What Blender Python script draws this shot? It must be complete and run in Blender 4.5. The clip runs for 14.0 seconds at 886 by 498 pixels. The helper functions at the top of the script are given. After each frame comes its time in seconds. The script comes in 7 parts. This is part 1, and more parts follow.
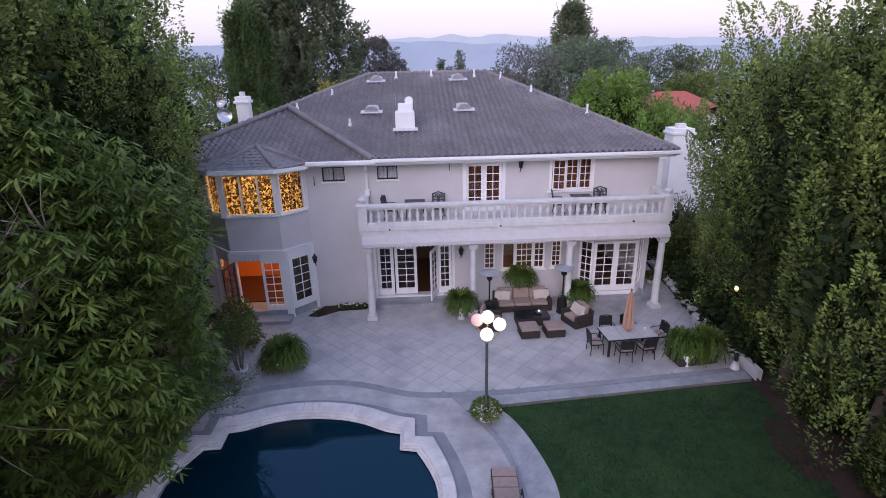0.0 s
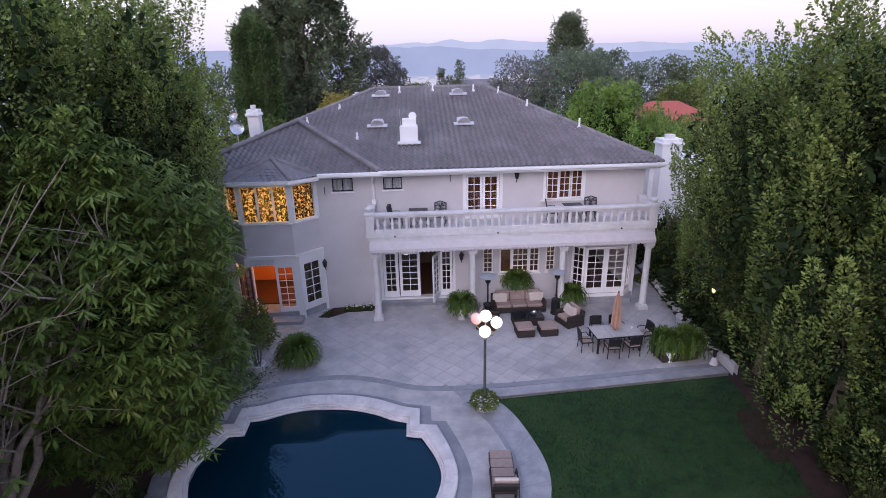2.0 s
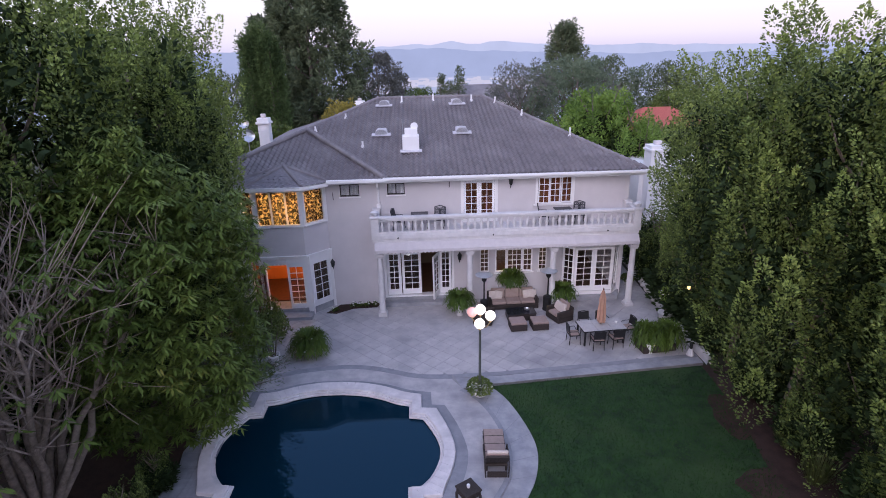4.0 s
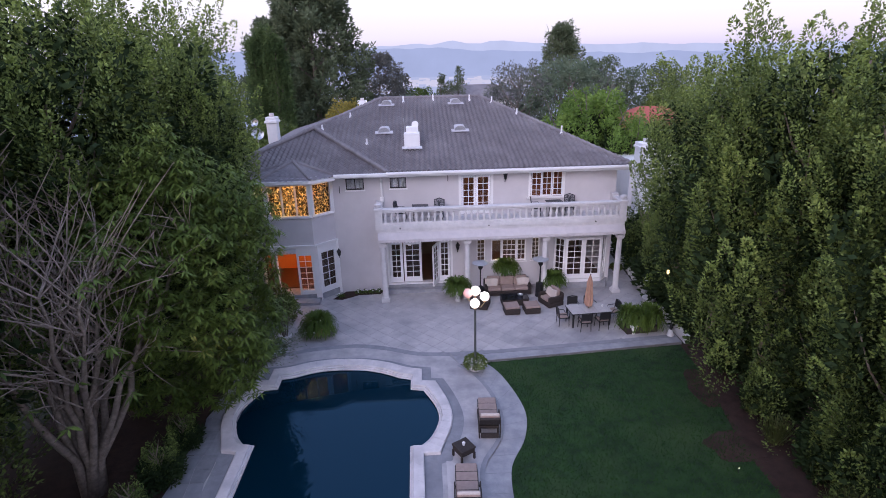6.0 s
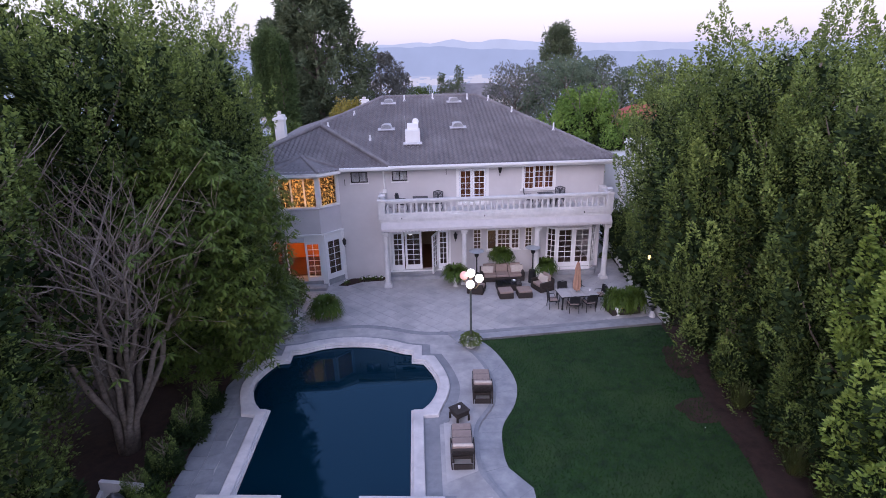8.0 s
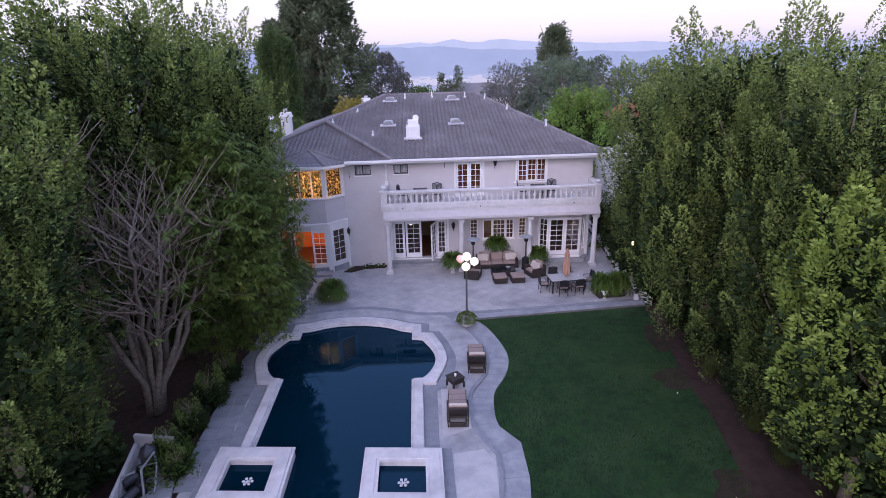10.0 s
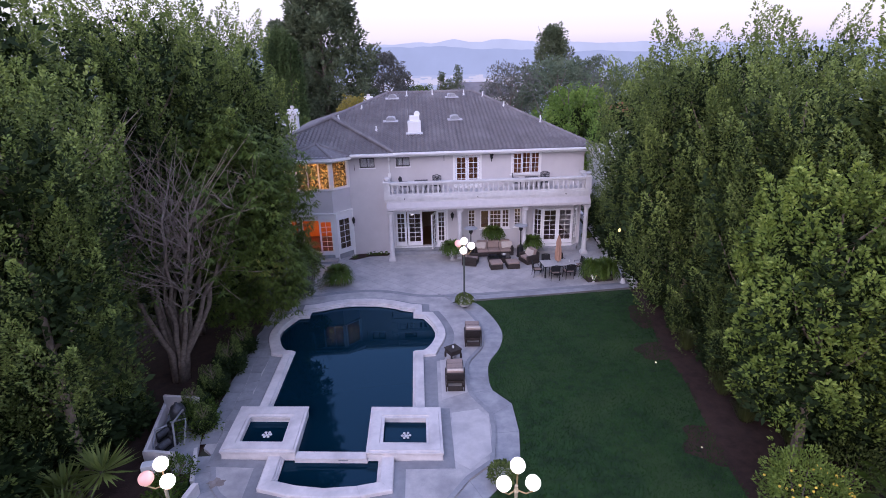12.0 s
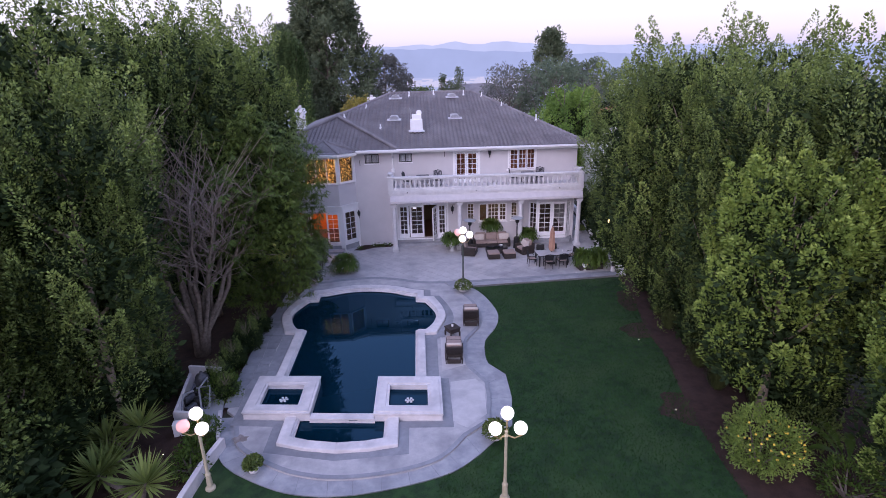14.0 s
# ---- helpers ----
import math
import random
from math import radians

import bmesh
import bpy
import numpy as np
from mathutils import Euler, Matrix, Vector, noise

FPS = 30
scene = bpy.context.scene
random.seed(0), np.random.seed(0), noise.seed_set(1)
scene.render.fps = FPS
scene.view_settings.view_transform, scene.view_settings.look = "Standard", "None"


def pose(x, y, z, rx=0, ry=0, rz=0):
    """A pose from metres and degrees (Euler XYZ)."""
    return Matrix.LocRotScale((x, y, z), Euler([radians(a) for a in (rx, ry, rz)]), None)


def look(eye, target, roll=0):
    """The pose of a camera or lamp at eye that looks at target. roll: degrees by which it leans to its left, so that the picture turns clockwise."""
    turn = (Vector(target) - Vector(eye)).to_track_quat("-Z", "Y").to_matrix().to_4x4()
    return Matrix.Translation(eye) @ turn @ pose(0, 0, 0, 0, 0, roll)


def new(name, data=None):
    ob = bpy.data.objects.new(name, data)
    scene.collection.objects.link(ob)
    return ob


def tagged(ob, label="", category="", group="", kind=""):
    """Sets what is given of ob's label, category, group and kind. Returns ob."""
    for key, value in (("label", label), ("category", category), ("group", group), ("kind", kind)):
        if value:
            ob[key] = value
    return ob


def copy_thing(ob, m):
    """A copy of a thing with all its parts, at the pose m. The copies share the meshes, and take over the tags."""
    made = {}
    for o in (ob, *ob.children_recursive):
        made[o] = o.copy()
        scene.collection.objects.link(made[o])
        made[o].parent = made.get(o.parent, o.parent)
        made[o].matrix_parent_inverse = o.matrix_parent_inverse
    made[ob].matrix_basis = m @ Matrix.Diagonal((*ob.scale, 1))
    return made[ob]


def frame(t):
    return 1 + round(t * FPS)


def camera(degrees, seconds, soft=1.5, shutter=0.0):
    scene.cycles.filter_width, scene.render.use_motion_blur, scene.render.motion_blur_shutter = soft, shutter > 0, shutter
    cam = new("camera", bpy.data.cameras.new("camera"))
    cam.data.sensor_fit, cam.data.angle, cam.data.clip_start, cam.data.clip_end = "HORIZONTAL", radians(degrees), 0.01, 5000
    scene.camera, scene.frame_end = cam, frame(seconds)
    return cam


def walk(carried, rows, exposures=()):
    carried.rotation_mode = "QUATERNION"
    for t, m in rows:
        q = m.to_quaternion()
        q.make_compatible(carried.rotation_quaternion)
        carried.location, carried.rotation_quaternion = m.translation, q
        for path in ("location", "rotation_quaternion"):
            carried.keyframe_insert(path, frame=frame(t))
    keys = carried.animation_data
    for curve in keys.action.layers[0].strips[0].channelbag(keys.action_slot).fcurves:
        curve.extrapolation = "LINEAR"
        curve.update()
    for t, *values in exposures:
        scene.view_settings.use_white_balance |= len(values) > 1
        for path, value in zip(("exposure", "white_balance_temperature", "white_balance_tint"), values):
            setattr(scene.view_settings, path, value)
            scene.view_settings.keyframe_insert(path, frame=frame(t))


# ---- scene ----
cam = camera(80.61, 14.0, soft=0.9)
ROWS = [
    (0.0, -1.908, -21.656, 10.573, -3.104, -20.296, 1.119),
    (0.5, -1.940, -21.978, 10.764, -3.098, -20.229, 1.132),
    (1.0, -1.980, -22.347, 10.919, -3.113, -20.113, 1.166),
    (1.5, -2.030, -22.746, 11.050, -3.149, -19.966, 1.180),
    (2.0, -2.061, -23.163, 11.168, -3.157, -19.798, 1.165),
    (2.5, -2.078, -23.593, 11.293, -3.156, -19.656, 1.181),
    (3.0, -2.083, -24.028, 11.472, -3.146, -19.639, 1.186),
    (5.5, -2.084, -26.340, 11.936, -3.004, -19.649, 1.260),
    (6.0, -2.095, -26.815, 11.898, -3.016, -19.676, 1.258),
    (6.5, -2.100, -27.297, 11.890, -3.008, -19.718, 1.255),
    (7.0, -2.099, -27.791, 11.909, -2.989, -19.771, 1.262),
    (7.5, -2.091, -28.284, 11.961, -2.970, -19.805, 1.269),
    (8.0, -2.093, -28.774, 12.016, -2.970, -19.807, 1.306),
    (10.5, -2.088, -31.282, 11.997, -2.933, -19.803, 1.296),
    (11.0, -2.102, -31.794, 11.979, -2.935, -19.814, 1.291),
    (11.5, -2.116, -32.304, 11.968, -2.915, -19.822, 1.275),
    (12.0, -2.124, -32.813, 11.965, -2.853, -19.816, 1.268),
    (12.5, -2.139, -33.324, 11.966, -2.789, -19.804, 1.241),
    (13.0, -2.151, -33.836, 11.964, -2.722, -19.765, 1.233),
    (13.5, -2.167, -34.343, 11.950, -2.702, -19.697, 1.224),
    (14.0, -2.186, -34.844, 11.932, -2.720, -19.599, 1.244),
]
walk(cam, [(t, pose(x, y, z, 90 + pitch, roll, yaw)) for t, x, y, z, yaw, pitch, roll in ROWS],
     exposures=[(0.0, 0.0, 6330, 20), (7.0, 0.02, 6130, 22), (14.0, 0.06, 6010, 27)])

# ---- world: dusk sky, soft light from the whole dome ----
world = bpy.data.worlds.new("dusk_sky")
scene.world = world
world.use_nodes = True
wn, wl = world.node_tree.nodes, world.node_tree.links
wn.clear()
w_out = wn.new("ShaderNodeOutputWorld")
w_add = wn.new("ShaderNodeAddShader")
w_sky = wn.new("ShaderNodeTexSky")
w_sky.sky_type, w_sky.sun_disc = "NISHITA", False
w_sky.sun_elevation, w_sky.sun_rotation = radians(3), radians(230)
w_b1, w_b2 = wn.new("ShaderNodeBackground"), wn.new("ShaderNodeBackground")
w_b1.inputs["Strength"].default_value = 0.05
w_b2.inputs["Strength"].default_value = 1.12
w_co, w_sep, w_ramp = wn.new("ShaderNodeTexCoord"), wn.new("ShaderNodeSeparateXYZ"), wn.new("ShaderNodeValToRGB")
els = w_ramp.color_ramp.elements
els[0].position, els[0].color = 0.0, (0.42, 0.45, 0.70, 1)
els[1].position, els[1].color = 1.0, (0.455, 0.60, 1.0, 1)
for pos, col in ((0.012, (0.55, 0.55, 0.76, 1)), (0.04, (0.72, 0.71, 0.83, 1)), (0.075, (0.80, 0.79, 0.87, 1)), (0.14, (0.98, 0.95, 1.0, 1)), (0.35, (0.64, 0.755, 1.03, 1))):
    e = els.new(pos)
    e.color = col
wl.new(w_co.outputs["Generated"], w_sep.inputs[0])
wl.new(w_sep.outputs["Z"], w_ramp.inputs[0])
wl.new(w_sky.outputs[0], w_b1.inputs[0])
wl.new(w_ramp.outputs[0], w_b2.inputs[0])
wl.new(w_b1.outputs[0], w_add.inputs[0])
wl.new(w_b2.outputs[0], w_add.inputs[1])
wl.new(w_add.outputs[0], w_out.inputs[0])

# afterglow behind the camera, very wide
sun = new("afterglow_sun", bpy.data.lights.new("afterglow_sun", "SUN"))
sun.data.energy, sun.data.angle, sun.data.color = 1.75, radians(45), (1.0, 0.92, 0.96)
sun.matrix_world = look((0, 0, 0), (0.34, 0.83, -0.50))


# ---- materials ----
def material(name):
    m = bpy.data.materials.new(name)
    m.use_nodes = True
    return m, m.node_tree.nodes, m.node_tree.links, m.node_tree.nodes["Principled BSDF"]


def surf(name, c1, c2, scale=3.0, rough=0.6, bump=0.15, fine=60.0, metal=0.0, stain=None, stain_scale=0.6, rnd=0.0, island=0.0, sheen=0.5, ongoing=False):
    """A mottled surface: two colours by noise, a coarser stain, fine relief, and a shift from piece to piece."""
    m, n, l, p = material(name)
    tc = n.new("ShaderNodeTexCoord")
    place_at = n.new("ShaderNodeNewGeometry").outputs["Position"] if ongoing else tc.outputs["Object"]
    a = n.new("ShaderNodeTexNoise")
    a.inputs["Scale"].default_value, a.inputs["Detail"].default_value, a.inputs["Roughness"].default_value = scale, 6, 0.65
    l.new(place_at, a.inputs["Vector"])
    ramp = n.new("ShaderNodeValToRGB")
    ramp.color_ramp.elements[0].position, ramp.color_ramp.elements[1].position = 0.33, 0.67
    ramp.color_ramp.elements[0].color, ramp.color_ramp.elements[1].color = (*c1, 1), (*c2, 1)
    l.new(a.outputs["Fac"], ramp.inputs[0])
    col = ramp.outputs[0]
    if stain:
        b = n.new("ShaderNodeTexNoise")
        b.inputs["Scale"].default_value, b.inputs["Detail"].default_value = stain_scale, 5
        l.new(place_at, b.inputs["Vector"])
        r2 = n.new("ShaderNodeValToRGB")
        r2.color_ramp.elements[0].position, r2.color_ramp.elements[1].position = 0.48, 0.72
        r2.color_ramp.elements[0].color, r2.color_ramp.elements[1].color = (0, 0, 0, 1), (0.75, 0.75, 0.75, 1)
        l.new(b.outputs["Fac"], r2.inputs[0])
        mx = n.new("ShaderNodeMix")
        mx.data_type = "RGBA"
        l.new(r2.outputs[0], mx.inputs["Factor"])
        l.new(col, mx.inputs["A"])
        mx.inputs["B"].default_value = (*stain, 1)
        col = mx.outputs["Result"]
    if rnd or island:
        hs = n.new("ShaderNodeHueSaturation")
        mr = n.new("ShaderNodeMapRange")
        k = rnd or island
        mr.inputs["To Min"].default_value, mr.inputs["To Max"].default_value = 1 - k, 1 + k
        if rnd:
            l.new(n.new("ShaderNodeObjectInfo").outputs["Random"], mr.inputs["Value"])
        else:
            l.new(n.new("ShaderNodeNewGeometry").outputs["Random Per Island"], mr.inputs["Value"])
        l.new(mr.outputs[0], hs.inputs["Value"])
        l.new(col, hs.inputs["Color"])
        col = hs.outputs[0]
    l.new(col, p.inputs["Base Color"])
    p.inputs["Roughness"].default_value, p.inputs["Metallic"].default_value = rough, metal
    p.inputs["Specular IOR Level"].default_value = sheen
    if bump:
        f = n.new("ShaderNodeTexNoise")
        f.inputs["Scale"].default_value, f.inputs["Detail"].default_value = fine, 4
        l.new(tc.outputs["Object"], f.inputs["Vector"])
        bp = n.new("ShaderNodeBump")
        bp.inputs["Strength"].default_value, bp.inputs["Distance"].default_value = bump, 0.02
        l.new(f.outputs["Fac"], bp.inputs["Height"])
        l.new(bp.outputs[0], p.inputs["Normal"])
    return m


def leaf_mat(name, dark, light, tip=None, rough=0.5, trans=0.22):
    """Leaves: colour varies leaf by leaf and over the crown, some light goes through."""
    m, n, l, p = material(name)
    g = n.new("ShaderNodeNewGeometry")
    tc = n.new("ShaderNodeTexCoord")
    ns = n.new("ShaderNodeTexNoise")
    ns.inputs["Scale"].default_value, ns.inputs["Detail"].default_value = 0.55, 3
    l.new(tc.outputs["Object"], ns.inputs["Vector"])
    add = n.new("ShaderNodeMath")
    add.operation = "MULTIPLY_ADD"
    add.inputs[1].default_value = 0.30
    l.new(g.outputs["Random Per Island"], add.inputs[0])
    l.new(ns.outputs["Fac"], add.inputs[2])
    ramp = n.new("ShaderNodeValToRGB")
    e0, e1 = ramp.color_ramp.elements
    e0.position, e0.color = 0.32, (*dark, 1)
    e1.position, e1.color = 0.80, (*light, 1)
    if tip:
        e2 = ramp.color_ramp.elements.new(1.0)
        e2.color = (*tip, 1)
    l.new(add.outputs[0], ramp.inputs[0])
    l.new(ramp.outputs[0], p.inputs["Base Color"])
    p.inputs["Roughness"].default_value = rough
    p.inputs["Specular IOR Level"].default_value = 0.22
    tr = n.new("ShaderNodeBsdfTranslucent")
    l.new(ramp.outputs[0], tr.inputs["Color"])
    mix = n.new("ShaderNodeMixShader")
    mix.inputs[0].default_value = trans
    l.new(p.outputs[0], mix.inputs[1])
    l.new(tr.outputs[0], mix.inputs[2])
    l.new(mix.outputs[0], n["Material Output"].inputs["Surface"])
    return m


def glow(name, color, strength):
    m, n, l, p = material(name)
    p.inputs["Base Color"].default_value = (*color, 1)
    p.inputs["Emission Color"].default_value = (*color, 1)
    p.inputs["Emission Strength"].default_value = strength
    return m


M = {}
M["stucco"] = surf("stucco", (0.60, 0.565, 0.575), (0.65, 0.61, 0.62), 1.2, 0.9, 0.25, 45, stain=(0.57, 0.53, 0.54), stain_scale=0.35)
M["white_paint"] = surf("white_paint", (0.82, 0.80, 0.80), (0.87, 0.85, 0.85), 2, 0.5, 0.05, 40)
M["cast_stone"] = surf("cast_stone", (0.62, 0.60, 0.61), (0.72, 0.69, 0.69), 4, 0.8, 0.2, 50, stain=(0.52, 0.50, 0.51), stain_scale=1.5)
M["coping"] = surf("coping_stone", (0.60, 0.555, 0.55), (0.72, 0.665, 0.655), 3, 0.75, 0.25, 50, stain=(0.44, 0.41, 0.415), stain_scale=1.1)
M["roof"] = surf("roof_tile", (0.165, 0.145, 0.150), (0.225, 0.198, 0.203), 3, 0.7, 0.3, 30, stain=(0.29, 0.262, 0.262), stain_scale=0.45, island=0.09)
M["paver"] = surf("stone_paver", (0.41, 0.39, 0.39), (0.52, 0.49, 0.48), 1.8, 0.7, 0.35, 25, stain=(0.20, 0.195, 0.215), stain_scale=0.42, rnd=0.05, ongoing=True)
M["paver_joined"] = surf("stone_paver_rest", (0.41, 0.39, 0.39), (0.52, 0.49, 0.48), 1.8, 0.7, 0.35, 25, stain=(0.20, 0.195, 0.215), stain_scale=0.42, island=0.05, ongoing=True)
M["joint"] = surf("mortar_joint", (0.25, 0.245, 0.25), (0.33, 0.315, 0.32), 4, 0.9, 0.3, 60)
M["deck"] = surf("deck_concrete", (0.35, 0.335, 0.345), (0.50, 0.47, 0.465), 2.0, 0.75, 0.5, 22, stain=(0.22, 0.215, 0.23), stain_scale=0.7)
M["band"] = surf("slate_band", (0.21, 0.215, 0.235), (0.29, 0.29, 0.31), 3, 0.7, 0.35, 30, stain=(0.17, 0.17, 0.19), rnd=0.12)
M["walkway"] = surf("walkway_stone", (0.27, 0.275, 0.30), (0.39, 0.385, 0.40), 2.6, 0.75, 0.45, 25, stain=(0.19, 0.195, 0.215), stain_scale=0.9)
M["soil"] = surf("bare_soil", (0.022, 0.010, 0.007), (0.055, 0.026, 0.018), 3, 0.95, 0.8, 18, stain=(0.060, 0.034, 0.026))
M["lawn"] = surf("lawn_turf", (0.005, 0.024, 0.005), (0.020, 0.066, 0.012), 3, 0.95, 1.0, 70, stain=(0.040, 0.078, 0.020), stain_scale=0.5)
M["ground"] = surf("ground_earth", (0.03, 0.035, 0.02), (0.06, 0.055, 0.035), 0.5, 0.95, 0.5, 8)
M["bark"] = surf("bark", (0.10, 0.075, 0.06), (0.20, 0.16, 0.14), 6, 0.9, 0.5, 40, stain=(0.26, 0.22, 0.2), stain_scale=2)
M["pale_bark"] = surf("pale_bark", (0.15, 0.115, 0.088), (0.32, 0.25, 0.205), 6, 0.9, 0.4, 40)
M["ficus"] = leaf_mat("ficus_leaf", (0.026, 0.049, 0.014), (0.175, 0.230, 0.060), (0.26, 0.32, 0.09))
# Lighter copy of the ficus leaf that paints the highlight on plume tips.
M["ficus_tip"] = leaf_mat("ficus_lit_leaf", (0.125, 0.18, 0.045), (0.30, 0.385, 0.10), (0.40, 0.46, 0.135))
M["ficus_light"] = leaf_mat("ficus_young_leaf", (0.080, 0.130, 0.026), (0.26, 0.35, 0.072), (0.38, 0.46, 0.10))
M["ficus_bright"] = leaf_mat("ficus_bright_leaf", (0.15, 0.22, 0.045), (0.36, 0.45, 0.10), (0.46, 0.54, 0.145))
M["drooping"] = leaf_mat("drooping_leaf", (0.034, 0.062, 0.012), (0.145, 0.205, 0.042), (0.30, 0.28, 0.065))
M["greyleaf_green"] = leaf_mat("grey_green_leaf", (0.075, 0.11, 0.07), (0.18, 0.23, 0.145), rough=0.7)
M["dry_leaf"] = leaf_mat("dry_leaf", (0.16, 0.10, 0.06), (0.30, 0.21, 0.13), rough=0.9, trans=0.1)
M["pine"] = leaf_mat("pine_needle", (0.045, 0.068, 0.036), (0.165, 0.20, 0.11), rough=0.6, trans=0.2)
M["greyleaf"] = leaf_mat("grey_leaf", (0.09, 0.105, 0.09), (0.20, 0.20, 0.175), rough=0.7, trans=0.3)
M["fern"] = leaf_mat("fern_leaf", (0.025, 0.055, 0.01), (0.10, 0.16, 0.025), (0.20, 0.25, 0.05))
# Leaf colour darkened to stand for the shade inside the crowns.
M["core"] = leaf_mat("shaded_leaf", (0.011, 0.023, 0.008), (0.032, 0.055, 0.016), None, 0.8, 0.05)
M["grey_twig"] = surf("grey_twig", (0.20, 0.15, 0.118), (0.38, 0.305, 0.26), 6, 0.9, 0.4, 40)
M["yucca"] = leaf_mat("yucca_leaf", (0.09, 0.13, 0.03), (0.26, 0.32, 0.09), (0.38, 0.40, 0.16))
M["grass"] = leaf_mat("grass_blade", (0.05, 0.07, 0.02), (0.12, 0.14, 0.05), (0.2, 0.18, 0.09))


# ---- mesh helpers ----
def link_mesh(name, bm, mat, parent=None, smooth=False):
    me = bpy.data.meshes.new(name)
    bmesh.ops.recalc_face_normals(bm, faces=bm.faces)
    if smooth:
        for f in bm.faces:
            f.smooth = True
    bm.to_mesh(me)
    bm.free()
    if mat:
        me.materials.append(mat)
    ob = new(name, me)
    if parent:
        ob.parent = parent
    return ob


def part(name, bm, mat, parent, label="", smooth=False):
    ob = link_mesh(name, bm, mat, parent, smooth)
    return tagged(ob, label) if label else ob


def thing(name, at=(0, 0, 0), rz=0.0, label="", category="", group="", kind=""):
    ob = new(name)
    ob.matrix_basis = pose(*at, 0, 0, rz)
    ob.empty_display_size = 0.2
    return tagged(ob, label, category, group, kind)


def solid(name, bm, mat, label, category="", kind="", smooth=False, group=""):
    return tagged(link_mesh(name, bm, mat, None, smooth), label, category, group, kind)


def box(bm, x0, x1, y0, y1, z0, z1, bevel=0.0):
    b = bmesh.new() if bevel else bm
    vs = [b.verts.new((x, y, z)) for x in (x0, x1) for y in (y0, y1) for z in (z0, z1)]
    for f in ((0, 1, 3, 2), (4, 6, 7, 5), (0, 4, 5, 1), (2, 3, 7, 6), (0, 2, 6, 4), (1, 5, 7, 3)):
        b.faces.new([vs[i] for i in f])
    if bevel:
        bmesh.ops.bevel(b, geom=b.edges[:], offset=bevel, segments=2, affect="EDGES", profile=0.5)
        merge(bm, b)
    return bm


def merge(bm, other, m=None):
    if m is not None:
        other.transform(m)
    t = bpy.data.meshes.new("tmp")
    other.to_mesh(t)
    other.free()
    bm.from_mesh(t)
    bpy.data.meshes.remove(t)
    return bm


def boxed(*a, bevel=0.0):
    return box(bmesh.new(), *a, bevel=bevel)


def tube(bm, pts, radii, n=8, cap=True):
    """A tapered tube along points."""
    pts = [Vector(p) for p in pts]
    rings = []
    for i, p in enumerate(pts):
        d = (pts[min(i + 1, len(pts) - 1)] - pts[max(i - 1, 0)]).normalized()
        u = d.orthogonal().normalized() if not rings else (rings[-1][1] - d * rings[-1][1].dot(d)).normalized()
        w = d.cross(u)
        r = radii[i] if isinstance(radii, (list, tuple)) else radii
        rings.append(([bm.verts.new(p + (u * math.cos(a) + w * math.sin(a)) * r) for a in [2 * math.pi * k / n for k in range(n)]], u))
    for (a, _), (b, _) in zip(rings, rings[1:]):
        for k in range(n):
            bm.faces.new((a[k], a[(k + 1) % n], b[(k + 1) % n], b[k]))
    if cap:
        bm.faces.new(list(reversed(rings[0][0])))
        bm.faces.new(rings[-1][0])
    return bm


def lathe(bm, prof, n=12, c=(0, 0, 0)):
    """A turned shape from (radius, height) pairs."""
    rings = [[bm.verts.new((c[0] + r * math.cos(2 * math.pi * k / n), c[1] + r * math.sin(2 * math.pi * k / n), c[2] + z)) for k in range(n)] for r, z in prof]
    for a, b in zip(rings, rings[1:]):
        for k in range(n):
            bm.faces.new((a[k], a[(k + 1) % n], b[(k + 1) % n], b[k]))
    bm.faces.new(list(reversed(rings[0])))
    bm.faces.new(rings[-1])
    return bm


def prism(bm, pts, z0, z1):
    """An upright prism over a plan outline."""
    lo = [bm.verts.new((x, y, z0)) for x, y in pts]
    hi = [bm.verts.new((x, y, z1)) for x, y in pts]
    bm.faces.new(hi)
    bm.faces.new(list(reversed(lo)))
    for i in range(len(pts)):
        j = (i + 1) % len(pts)
        bm.faces.new((lo[i], lo[j], hi[j], hi[i]))
    return bm


def sheet(bm, outer, holes, z, skirt=0.0):
    """A flat sheet over an outline, with holes, and a skirt down its edges."""
    edges = []
    for ring in (outer, *holes):
        vs = [bm.verts.new((x, y, z)) for x, y in ring]
        es = [bm.edges.new((vs[i], vs[(i + 1) % len(vs)])) for i in range(len(vs))]
        edges += es
        if skirt:
            lo = [bm.verts.new((x, y, z - skirt)) for x, y in ring]
            for i in range(len(vs)):
                j = (i + 1) % len(vs)
                bm.faces.new((vs[i], vs[j], lo[j], lo[i]))
    bmesh.ops.triangle_fill(bm, edges=edges, use_beauty=True, normal=(0, 0, 1))
    return bm


def ribbon(bm, a, b, z, thick=0.03):
    """A strip between two lines of as many points, with a little thickness."""
    ta = [bm.verts.new((x, y, z)) for x, y in a]
    tb = [bm.verts.new((x, y, z)) for x, y in b]
    la = [bm.verts.new((x, y, z - thick)) for x, y in a]
    lb = [bm.verts.new((x, y, z - thick)) for x, y in b]
    for i in range(len(a) - 1):
        bm.faces.new((ta[i], ta[i + 1], tb[i + 1], tb[i]))
        bm.faces.new((la[i], la[i + 1], ta[i + 1], ta[i]))
        bm.faces.new((tb[i], tb[i + 1], lb[i + 1], lb[i]))
    return bm


